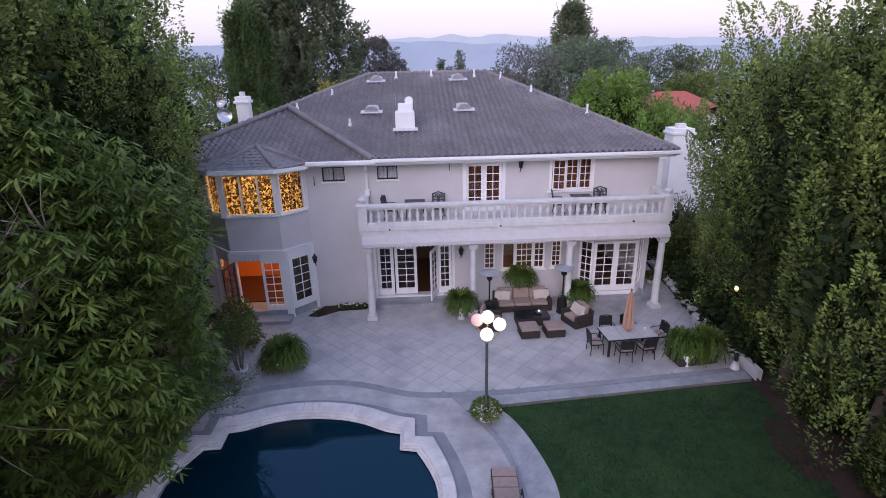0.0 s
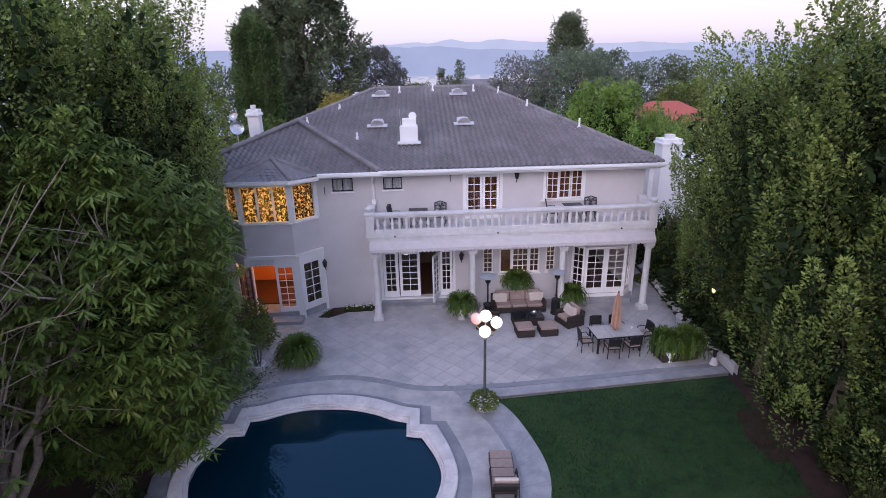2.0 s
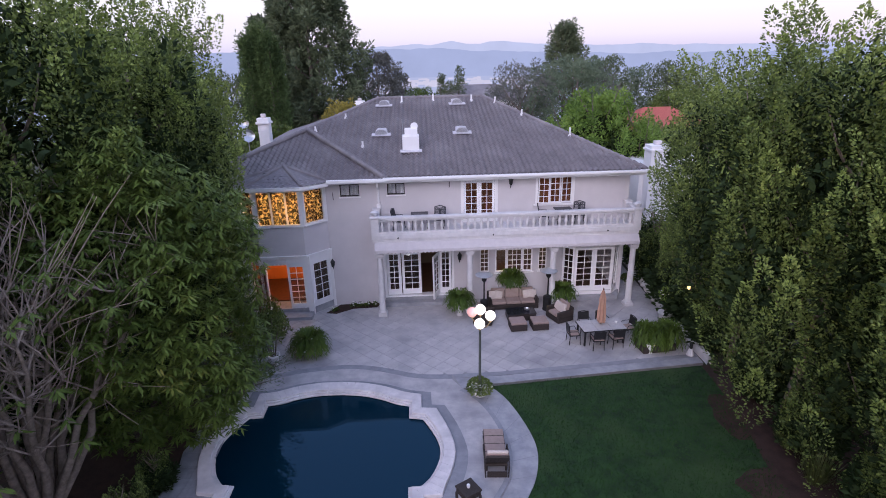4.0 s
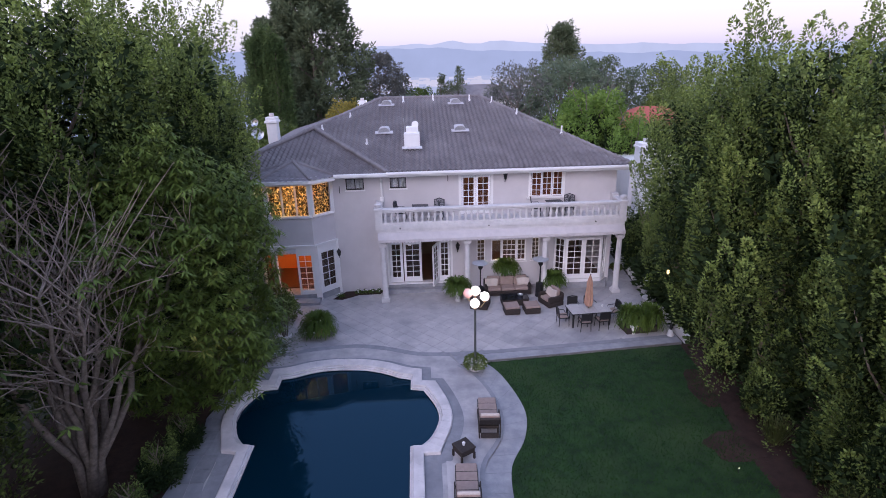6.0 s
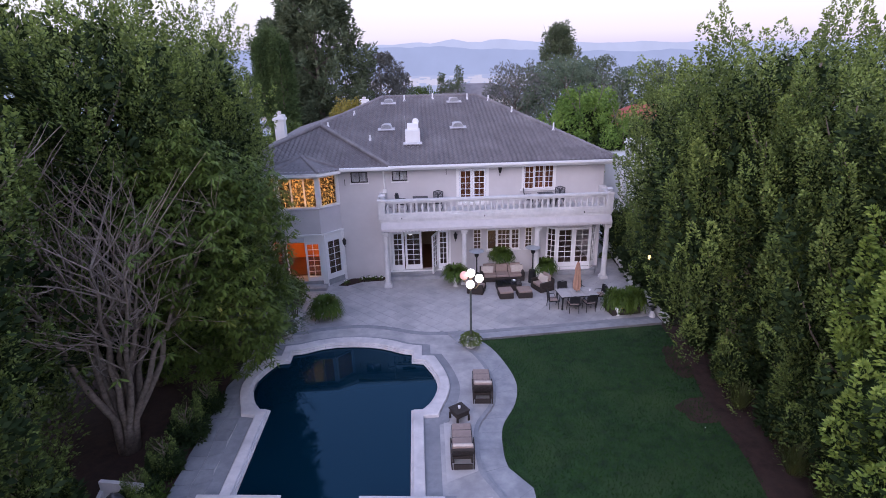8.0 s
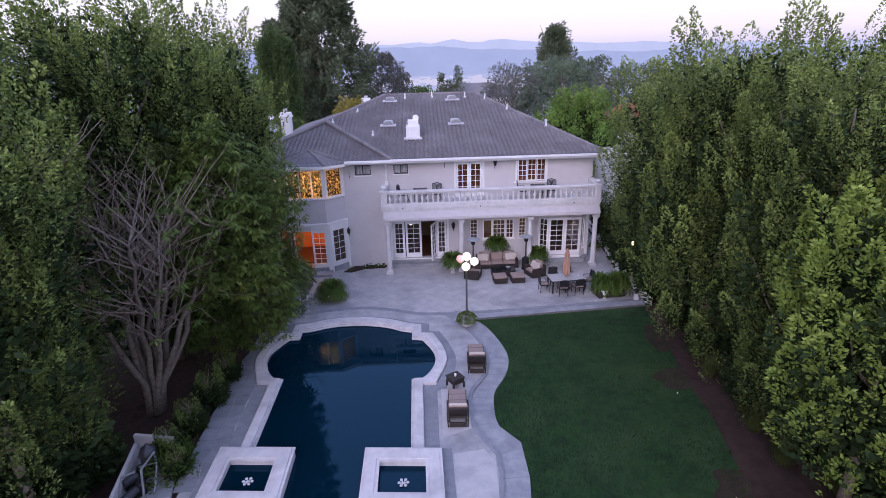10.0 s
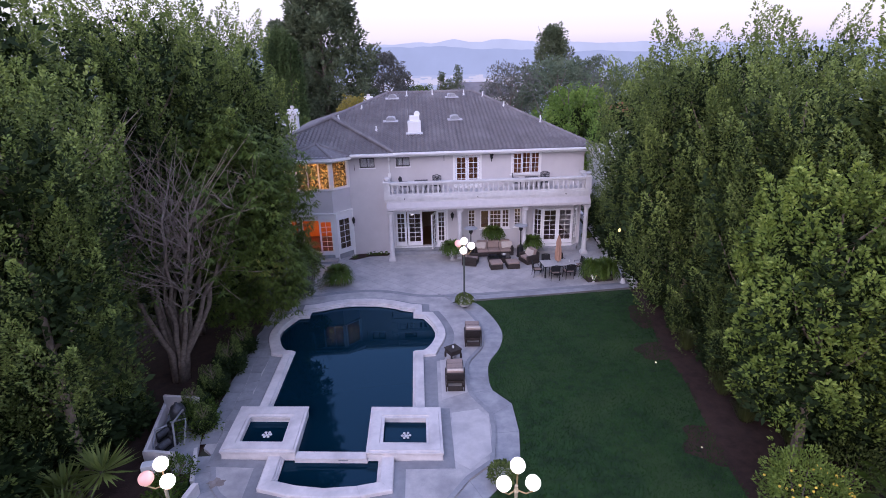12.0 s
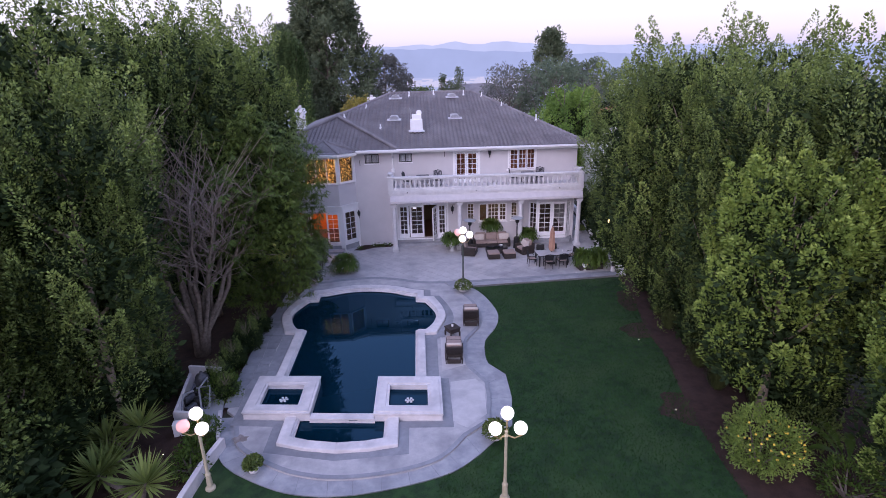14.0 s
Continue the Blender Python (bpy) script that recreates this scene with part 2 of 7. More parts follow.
def smooth_line(pts, n=6, closed=False):
    """A Catmull-Rom curve through plan points."""
    out, m = [], len(pts)
    for i in range(m if closed else m - 1):
        q = [np.array(pts[(i + k) % m] if closed else pts[min(max(i + k, 0), m - 1)], float) for k in (-1, 0, 1, 2)]
        for s in np.arange(n) / n:
            out.append(tuple(0.5 * (2 * q[1] + (q[2] - q[0]) * s + (2 * q[0] - 5 * q[1] + 4 * q[2] - q[3]) * s ** 2 + (3 * q[1] - q[0] - 3 * q[2] + q[3]) * s ** 3)))
    if not closed:
        out.append(tuple(map(float, pts[-1])))
    return out


def offset_line(pts, d):
    """The line moved sideways (to its left) by d."""
    p = np.array(pts, float)
    t = np.gradient(p, axis=0)
    t /= np.linalg.norm(t, axis=1)[:, None] + 1e-9
    return [tuple(q) for q in p + d * np.stack([-t[:, 1], t[:, 0]], 1)]


def leaf_mesh(name, pos, axis, normal, length, width, mat, fold=0.25):
    """Many leaves as one mesh: each is a pointed blade of four corners, folded on its middle line."""
    n = len(pos)
    axis = axis / (np.linalg.norm(axis, axis=1)[:, None] + 1e-9)
    side = np.cross(axis, normal)
    side /= np.linalg.norm(side, axis=1)[:, None] + 1e-9
    up = np.cross(side, axis)
    length, width = np.broadcast_to(length, (n,))[:, None], np.broadcast_to(width, (n,))[:, None]
    mid = pos + axis * length * 0.45 + up * width * fold
    v = np.stack([pos, mid + side * width * 0.5 - up * width * fold, pos + axis * length, mid - side * width * 0.5 - up * width * fold], 1).reshape(-1, 3)
    me = bpy.data.meshes.new(name)
    me.vertices.add(4 * n)
    me.vertices.foreach_set("co", v.ravel())
    me.loops.add(4 * n)
    me.loops.foreach_set("vertex_index", np.arange(4 * n, dtype=np.int32))
    me.polygons.add(n)
    me.polygons.foreach_set("loop_start", np.arange(0, 4 * n, 4, dtype=np.int32))
    me.polygons.foreach_set("loop_total", np.full(n, 4, dtype=np.int32))
    me.update()
    me.validate()
    me.materials.append(mat)
    return me


# ---- ground, lawn and soil ----
def pool_xy(u, v):
    return (-5.3 + u, v - 0.085 * u)


bm = bmesh.new()
gx = [-4800, -1500, -400, -120, -40, -14, -9.0, -1.6, 12, 40, 120, 400, 1500, 4800]
gy = [-300, -80, -40, -20.6, -7.9, 8, 30, 60, 90, 140, 220, 400, 1200, 4900]


def ground_z(y):
    s = min(max((y - 55) / 345, 0), 1)
    return -0.13 - 88 * s * s * (3 - 2 * s)


gv = {(i, j): bm.verts.new((x, y, ground_z(y))) for i, x in enumerate(gx) for j, y in enumerate(gy)}
for i in range(len(gx) - 1):
    for j in range(len(gy) - 1):
        if (gx[i], gy[j]) != (-9.0, -20.6):
            bm.faces.new((gv[i, j], gv[i + 1, j], gv[i + 1, j + 1], gv[i, j + 1]))
solid("ground", bm, M["ground"], "dark bare earth under the trees and beyond", "ground", "structure")

WALK_OUT = smooth_line([(-0.38, -7.6), (0.35, -7.75), (0.99, -8.86), (1.45, -10.99), (1.18, -12.49), (0.5, -13.8), (0.33, -15.1), (0.38, -15.75)], 5)
WALK_OUT += [(0.98, -16.63), (0.96, -18.17), (0.71, -19.75)]
WALK_OUT += smooth_line([(-0.58, -21.12), (-1.55, -21.87), (-3.28, -22.38), (-4.94, -22.59), (-6.3, -22.43), (-7.42, -21.98), (-8.71, -21.17), (-9.3, -20.3), (-9.75, -18.6)], 4)
WALK_IN = smooth_line([(-0.66, -7.94), (-0.05, -8.7), (0.41, -9.89), (0.61, -11.3), (0.36, -12.6), (-0.32, -13.8), (-0.45, -15.1), (-0.4, -16.0)], 5)
WALK_IN += [(0.19, -17.2), (0.17, -18.2), (-0.08, -19.6)]
WALK_IN += smooth_line([(-0.95, -20.3), (-1.88, -21.35), (-3.3, -21.85), (-5.02, -21.99), (-6.3, -21.75), (-7.2, -21.35), (-8.1, -20.75), (-8.75, -20.1), (-9.3, -18.6)], 4)

lawn_right = smooth_line([(9.2, -7.0), (9.1, -8.2), (8.9, -10.0), (8.4, -12.2), (8.1, -14.0), (8.0, -15.7), (7.5, -18.2), (7.1, -20.5), (6.9, -23.5), (6.6, -30), (6.6, -52)], 4)
lawn_pts = [(0.3, -7.72)] + lawn_right + [(-12, -52), (-11.5, -26), (-9.7, -22.4), (-9.78, -18.7)] + list(reversed(WALK_OUT))[1:-4]
bm = sheet(bmesh.new(), lawn_pts, [], -0.115, 0.01)
lawn = solid("lawn", bm, M["lawn"], "short dark green lawn with faint worn patches", "lawn", "structure")

rg = np.random.default_rng(17)
n = 60000
gp = np.stack([rg.uniform(-2, 9.2, n), -7.4 - 17.6 * rg.random(n) ** 0.9, np.full(n, -0.117)], 1)
edge_x = np.interp(-gp[:, 1], [-q[1] for q in lawn_right], [q[0] for q in lawn_right])
wo = WALK_OUT[:WALK_OUT.index((0.71, -19.75)) + 1]
left_x = np.interp(-gp[:, 1], [-q[1] for q in wo] + [21.2, 22.3, 26], [q[0] for q in wo] + [-0.5, -2.5, -2.5])
gp = gp[(gp[:, 0] < edge_x - 0.05 + 0.2 * rg.random(n)) & (gp[:, 0] > left_x + 0.02)]
n = len(gp)
M["turf"] = leaf_mat("turf_blade", (0.008, 0.032, 0.007), (0.026, 0.078, 0.014), (0.06, 0.11, 0.028), 0.8, 0.1)
gm = leaf_mesh("lawn_grass", gp, rg.normal(0, 0.5, (n, 3)) + [0, 0, 0.8], rg.normal(0, 1, (n, 3)), 0.05 + 0.05 * rg.random(n), 0.025, M["turf"])
tagged(new("lawn_grass", gm), "short dark green grass blades of the lawn", "grass", kind="stuff")
bm = sheet(bmesh.new(), [(9.2, -7.0)] + lawn_right[1:] + [(14, -52), (14, -7)], [], -0.119, 0.005)
solid("planting_bed", bm, M["soil"], "reddish brown bare soil below the hedge trees", "soil", "structure")
bm = sheet(bmesh.new(), [(-9.6, -20.5), (-9.75, -18.7), (-9.7, -15.8), (-10.0, -12.4), (-10.2, -9.3), (-10.2, -2), (-16, -2), (-16, -40), (-11.7, -40), (-11.4, -26), (-9.6, -22.4)], [], -0.117, 0.005)
solid("soil_bed", bm, M["soil"], "brown soil and leaf litter beside the pool deck", "soil", "structure")

for cx, cy, rx_, ry_ in ((8.2, -13.4, 1.25, 0.75), (7.4, -19.3, 1.1, 1.0), (8.6, -10.2, 0.6, 1.3)):
    ring = []
    for k in range(28):
        a = 2 * math.pi * k / 28
        q = 1 + 0.35 * noise.noise((cx + 1.5 * math.cos(a), cy + 1.5 * math.sin(a), 0))
        ring.append((cx + rx_ * q * math.cos(a), cy + ry_ * q * math.sin(a)))
    solid("soil_patch", sheet(bmesh.new(), ring, [], -0.109, 0.004), M["soil"], "bare reddish soil patch in the lawn", "soil", "structure")
bm = bmesh.new()
box(bm, -9.6, -1.0, -21.2, -7.4, -1.7, -1.6)
for a in ((-9.6, -9.5, -21.2, -7.4), (-1.1, -1.0, -21.2, -7.4), (-9.5, -1.1, -21.2, -21.1), (-9.5, -1.1, -7.5, -7.4)):
    box(bm, *a, -1.6, -0.14)
solid("pool_shell", bm, M["band"], "dark plastered pool shell below the deck", "pool shell", "structure")

# ---- pool ----
def round_half(pts):
    """Half of the pool's outline with its arch and its flank drawn as smooth curves between the square notches."""
    return smooth_line(pts[:5], 3) + pts[5:6] + smooth_line(pts[6:13], 2) + pts[13:]


half_in = round_half([(0, -7.93), (0.75, -7.98), (1.5, -8.19), (2.1, -8.49), (2.6, -8.62), (2.6, -9.3), (3.08, -9.36), (3.36, -9.95), (3.56, -10.5), (3.62, -11.05), (3.5, -11.6), (3.25, -12.15), (2.95, -12.5), (2.6, -12.52), (2.6, -16.9)])
half_out = round_half([(0, -7.28), (0.82, -7.34), (1.68, -7.57), (2.42, -7.92), (3.05, -8.06), (3.05, -8.88), (3.58, -8.9), (3.86, -9.7), (4.04, -10.4), (4.1, -11.1), (3.96, -11.8), (3.74, -12.4), (3.58, -12.9), (3.05, -12.96), (3.05, -16.9)])
ring_in = [pool_xy(-u, v) for u, v in reversed(half_in)] + [pool_xy(u, v) for u, v in half_in[1:]]
ring_out = [pool_xy(-u, v) for u, v in reversed(half_out)] + [pool_xy(u, v) for u, v in half_out[1:]]


def edge_profile(bm, a, b, prof):
    """A moulded edge lofted between the inner line a and the outer line b; prof: (share of the way, height)."""
    rows = [[bm.verts.new((p[0] + (q[0] - p[0]) * s, p[1] + (q[1] - p[1]) * s, z)) for p, q in zip(a, b)] for s, z in prof]
    for r0, r1 in zip(rows, rows[1:]):
        for i in range(len(a) - 1):
            bm.faces.new((r0[i], r0[i + 1], r1[i + 1], r1[i]))
    return bm


COPE = [(0.20, -0.75), (0.20, -0.05), (0.02, -0.05), (0.0, -0.035), (0.0, 0.005), (0.03, 0.02), (0.11, 0.02), (0.11, 0.06), (0.14, 0.075), (0.22, 0.075), (0.22, 0.12), (0.26, 0.14), (0.93, 0.14), (1.0, 0.12), (1.0, -0.05)]
pool = thing("swimming_pool", label="formal swimming pool with dark blue water and pale stone coping", category="pool")
def stones(parent, a, b, name, size=0.75, gap=0.0035):
    """Moulded coping stones, each its own piece, laid end to end between two lines."""
    for p0, p1, q0, q1 in zip(a, a[1:], b, b[1:]):
        L = max(math.dist(p0, p1), math.dist(q0, q1))
        n = max(round(L / size), 1)
        e = gap / max(L / n, 0.1)
        for i in range(n):
            s0, s1 = (i + e) / n, (i + 1 - e) / n
            mix = lambda u, v, s: (u[0] + (v[0] - u[0]) * s, u[1] + (v[1] - u[1]) * s)
            bm = edge_profile(bmesh.new(), [mix(p0, p1, s0), mix(p0, p1, s1)], [mix(q0, q1, s0), mix(q0, q1, s1)], COPE)
            bm.verts.ensure_lookup_table()
            for k in (0, 1):
                ring = list(bm.verts)[k::2]
                bm.faces.new(ring)
            part(name, bm, M["coping"], parent)


stones(pool, ring_in, ring_out, "coping_stone")

m_water, n_, l_, p_ = material("pool_water")
p_.inputs["Base Color"].default_value = (0.001, 0.014, 0.026, 1)
p_.inputs["Roughness"].default_value = 0.9
p_.inputs["Specular IOR Level"].default_value = 0.0
tc_, wv_, bp_ = n_.new("ShaderNodeTexCoord"), n_.new("ShaderNodeTexNoise"), n_.new("ShaderNodeBump")
wv_.inputs["Scale"].default_value, wv_.inputs["Detail"].default_value = 1.6, 2
bp_.inputs["Strength"].default_value, bp_.inputs["Distance"].default_value = 0.018, 0.02
l_.new(tc_.outputs["Object"], wv_.inputs["Vector"])
l_.new(wv_.outputs["Fac"], bp_.inputs["Height"])
gl_, fr_, mx_ = n_.new("ShaderNodeBsdfGlossy"), n_.new("ShaderNodeFresnel"), n_.new("ShaderNodeMixShader")
gl_.inputs["Color"].default_value, gl_.inputs["Roughness"].default_value = (0.36, 0.69, 1.0, 1), 0.008
fr_.inputs["IOR"].default_value = 1.40
l_.new(bp_.outputs[0], gl_.inputs["Normal"])
l_.new(fr_.outputs[0], mx_.inputs[0])
l_.new(p_.outputs[0], mx_.inputs[1])
l_.new(gl_.outputs[0], mx_.inputs[2])
l_.new(mx_.outputs[0], n_["Material Output"].inputs["Surface"])
M["water"] = m_water
mid_s = [(1.17, -16.9), (1.17, -19.02), (-1.17, -19.02), (-1.17, -16.9)]
water_ring = [(p[0] * 0.7 + q[0] * 0.3, p[1] * 0.7 + q[1] * 0.3) for p, q in zip(ring_in, ring_out)] + [pool_xy(*q) for q in mid_s]


def water(parent, ring, z, label=""):
    """A still water sheet that faces up."""
    ob = part("water", sheet(bmesh.new(), ring, [], z), M["water"], parent, label)
    if ob.data.polygons[0].normal.z < 0:
        ob.data.flip_normals()
    return ob


water(pool, water_ring, -0.07, "still dark blue pool water")


def frame_ring(bm, outer, inner, z0, z1, lip=0.05, over=0.05):
    """A raised square kerb with an overhanging cap, between two plan rings."""
    def grow(ring, d):
        c = np.mean(np.array(ring), 0)
        return [tuple(c + (np.array(p) - c) * (1 + d / np.linalg.norm(np.array(p) - c))) for p in ring]
    levels = [(inner, z0 - 0.35), (inner, z1 - 0.16), (grow(inner, -over), z1 - 0.12), (grow(inner, -over), z1 - 0.035), (grow(inner, 0.09), z1 - 0.035), (grow(inner, 0.10), z1), (grow(outer, -0.08), z1), (grow(outer, -0.07), z1 - 0.035), (grow(outer, over), z1 - 0.035), (grow(outer, over), z1 - 0.08), (grow(outer, over * 0.3), z1 - 0.13), (outer, z1 - 0.15), (outer, z0)]
    rows = [[bm.verts.new((x, y, z)) for x, y in r] for r, z in levels]
    for a, b in zip(rows, rows[1:]):
        for i in range(4):
            j = (i + 1) % 4
            bm.faces.new((a[i], a[j], b[j], b[i]))
    return bm


def rect(u0, u1, v0, v1):
    return [pool_xy(u0, v0), pool_xy(u1, v0), pool_xy(u1, v1), pool_xy(u0, v1)]


m_steel = surf("brushed_steel", (0.5, 0.5, 0.52), (0.62, 0.62, 0.64), 8, 0.3, 0.05, 80, metal=1.0)
M["steel"] = m_steel
for su in (-1, 1):
    u0, u1 = sorted((su * 1.17, su * 3.57))
    basin = thing("fountain_basin", label="square raised stone spill basin with a fountain nozzle", category="basin", group="basins at the pool")
    part("kerb", frame_ring(bmesh.new(), rect(u0, u1, -16.86, -19.15), rect(u0 + 0.44, u1 - 0.46, -17.4, -18.72), -0.05, 0.34), M["coping"], basin)
    water(basin, rect(u0 + 0.42, u1 - 0.44, -17.38, -18.74), 0.08)
    cx, cy = pool_xy((u0 + u1) / 2 + 0.02, -18.12)
    bmn = bmesh.new()
    for k in range(6):
        a = k * math.pi / 3
        lathe(bmn, [(0.025, 0), (0.048, 0.02), (0.048, 0.04), (0.02, 0.05)], 8, (cx + 0.13 * math.cos(a), cy + 0.13 * math.sin(a), 0.085))
        tube(bmn, [(cx, cy, 0.10), (cx + 0.12 * math.cos(a), cy + 0.12 * math.sin(a), 0.10)], 0.018, 6)
    part("fountain_nozzle", bmn, M["cast_stone"], basin, "white ring of small fountain jets")
bm = bmesh.new()
prism(bm, rect(-1.17, 1.17, -19.0, -19.22), -0.6, 0.09)
bm2 = bmesh.new()
prism(bm2, rect(-1.14, 1.14, -18.95, -19.27), 0.094, 0.14)
part("spill_wall", bm, M["coping"], pool, "stone spill wall between the basins")
part("spill_cap", bm2, M["coping"], pool)
part("spill_slot", boxed(-5.05, -4.75, -19.27, -19.225, 0.02, 0.05), M["band"], pool, "dark narrow spill slot")

low = thing("lower_pool", label="shallow lower catch pool with pale stone coping", category="pool")
lin = [(-1.52, -19.0), (-1.52, -20.1), (-0.9, -20.26), (0, -20.36), (0.9, -20.26), (1.52, -20.1), (1.52, -19.0)]
lout = [(-2.03, -19.0), (-2.03, -20.52), (-1.1, -20.76), (0, -20.86), (1.1, -20.76), (2.03, -20.52), (2.03, -19.0)]
stones(low, [pool_xy(*q) for q in lin], [pool_xy(*q) for q in lout], "coping_stone")
water(low, [pool_xy(u * 1.06, v - 0.03) for u, v in lin], -0.08)

# ---- pool deck ----
deck_out = WALK_IN + [(-9.65, -18.3), (-9.55, -15.8), (-9.75, -12.4), (-9.9, -9.3), (-9.9, -5.5), (-8.0, -6.25), (-7.0, -6.05), (-5.2, -5.9), (-3.8, -6.2), (-2.4, -6.8), (-1.2, -6.95)]
hole = [pool_xy(u, v) for u, v in [(-q[0], q[1]) for q in reversed([(u * 0.96, v - 0.15) for u, v in half_out])]] + [pool_xy(u * 0.96, v - 0.15) for u, v in half_out[1:]]
hole = hole[1:-1] + [pool_xy(3.0, -16.95), pool_xy(3.4, -16.95), pool_xy(3.4, -19.0), pool_xy(1.95, -19.3), pool_xy(1.95, -20.5), pool_xy(0, -20.75), pool_xy(-1.95, -20.5), pool_xy(-1.95, -19.3), pool_xy(-3.4, -19.0), pool_xy(-3.4, -16.95), pool_xy(-3.0, -16.95)]
bm = sheet(bmesh.new(), deck_out, [hole], 0.0, 0.13)
deck = solid("pool_deck", bm, M["deck"], "pale stamped stone deck round the pool", "paving", "structure")
bm = ribbon(bmesh.new(), WALK_IN, WALK_OUT, -0.085, 0.05)
walkway = solid("walkway", bm, M["band"], "grey stone walkway one step below the deck", "paving", "structure")
k = 0
while k < len(WALK_IN) - 1:
    e = k + 1
    while e < len(WALK_IN) - 1 and math.dist(WALK_OUT[k], WALK_OUT[e]) < 0.75:
        e += 1
    a, b = WALK_IN[k:e + 1], WALK_OUT[k:e + 1]
    def trim(l):
        l = [tuple(q) for q in l]
        for i, j in ((0, 1), (-1, -2)):
            d = math.dist(l[i], l[j])
            f = min(0.008 / d, 0.4)
            l[i] = (l[i][0] + (l[j][0] - l[i][0]) * f, l[i][1] + (l[j][1] - l[i][1]) * f)
        return l
    part("paving_slab", ribbon(bmesh.new(), trim(a), trim(b), -0.075 + 0.002 * math.sin(k * 2.3), 0.03), M["walkway"], walkway)
    k = e

rf = random.Random(19)
fx, fy = [-9.88, -9.34, -8.8], [-18.2 + 0.62 * i for i in range(15)]
jog = {(i, j): (rf.uniform(-0.10, 0.10), rf.uniform(-0.14, 0.14)) for i in range(3) for j in range(15)}
for i in range(2):
    for j in range(14):
        q = [(fx[a] + jog[a, b][0] - 0.012 * (fy[b] + 18.2), fy[b] + jog[a, b][1]) for a, b in ((i, j), (i + 1, j), (i + 1, j + 1), (i, j + 1))]
        c = (sum(p[0] for p in q) / 4, sum(p[1] for p in q) / 4)
        q = [(c[0] + (p[0] - c[0]) * 0.96, c[1] + (p[1] - c[1]) * 0.96) for p in q]
        part("flagstone", sheet(bmesh.new(), q, [], 0.012 + rf.uniform(0, 0.008), 0.02), M["band"], deck)

ring = [(-8.68 + 0.30 * r * math.cos(a), -19.90 + 0.24 * r * math.sin(a)) for a, r in ((k * math.tau / 14, 0.8 + 0.25 * math.sin(k * 2.1)) for k in range(14))]
part("rust_stain", sheet(bmesh.new(), ring, [], 0.005), surf("rust_stain", (0.20, 0.16, 0.14), (0.34, 0.30, 0.29), 5, 0.9, 0.3, 30, stain=(0.10, 0.07, 0.06), stain_scale=2.5), deck)


# ---- house ----
m_glass, n_, l_, p_ = material("window_glass")
p_.inputs["Base Color"].default_value = (0.9, 0.92, 0.95, 1)
p_.inputs["Roughness"].default_value = 0.02
p_.inputs["Transmission Weight"].default_value = 1.0
p_.inputs["IOR"].default_value = 1.3
M["glass"] = m_glass
M["dark_metal"] = surf("dark_bronze_metal", (0.02, 0.02, 0.022), (0.045, 0.043, 0.045), 12, 0.45, 0.1, 60, metal=0.6)
M["red_wood"] = surf("red_brown_wood", (0.10, 0.035, 0.022), (0.17, 0.06, 0.035), 9, 0.5, 0.15, 40)
M["wood_floor"] = surf("wood_floor", (0.055, 0.024, 0.013), (0.10, 0.045, 0.023), 7, 0.4, 0.1, 30)
# Wall colour darkened so the rooms look dim; the shade is painted in.
M["room_dim"] = surf("dim_room_wall", (0.10, 0.07, 0.045), (0.14, 0.10, 0.065), 1, 0.9, 0.05, 30)
M["room_orange"] = surf("orange_room_wall", (0.75, 0.20, 0.03), (0.82, 0.25, 0.045), 1, 0.9, 0.05, 30)
M["curtain"] = leaf_mat("brown_curtain", (0.09, 0.032, 0.016), (0.24, 0.095, 0.045), None, 0.9, 0.6)
M["gold_curtain"] = leaf_mat("gold_brocade_curtain", (0.025, 0.014, 0.006), (0.86, 0.62, 0.31), None, 0.8, 0.8)
for nd in M["gold_curtain"].node_tree.nodes:
    if nd.type == "TEX_NOISE":
        nd.inputs["Scale"].default_value, nd.inputs["Detail"].default_value, nd.inputs["Distortion"].default_value = 7.5, 4, 1.0
    if nd.type == "MATH":
        nd.inputs[1].default_value = 0.06
    if nd.type == "VALTORGB":
        nd.color_ramp.elements[0].position, nd.color_ramp.elements[1].position = 0.52, 0.64
M["blind"] = surf("pale_blind", (0.58, 0.57, 0.59), (0.66, 0.65, 0.67), 4, 0.9, 0.1, 40)
M["awning"] = surf("white_awning_cloth", (0.52, 0.48, 0.49), (0.59, 0.545, 0.55), 3, 0.8, 0.1, 60)

house = thing("house", label="large two-storey pale stucco house with a grey tile hip roof", category="house")
EAVE, RIDGE, SLOPE = 6.72, 9.62, 2.9 / 11


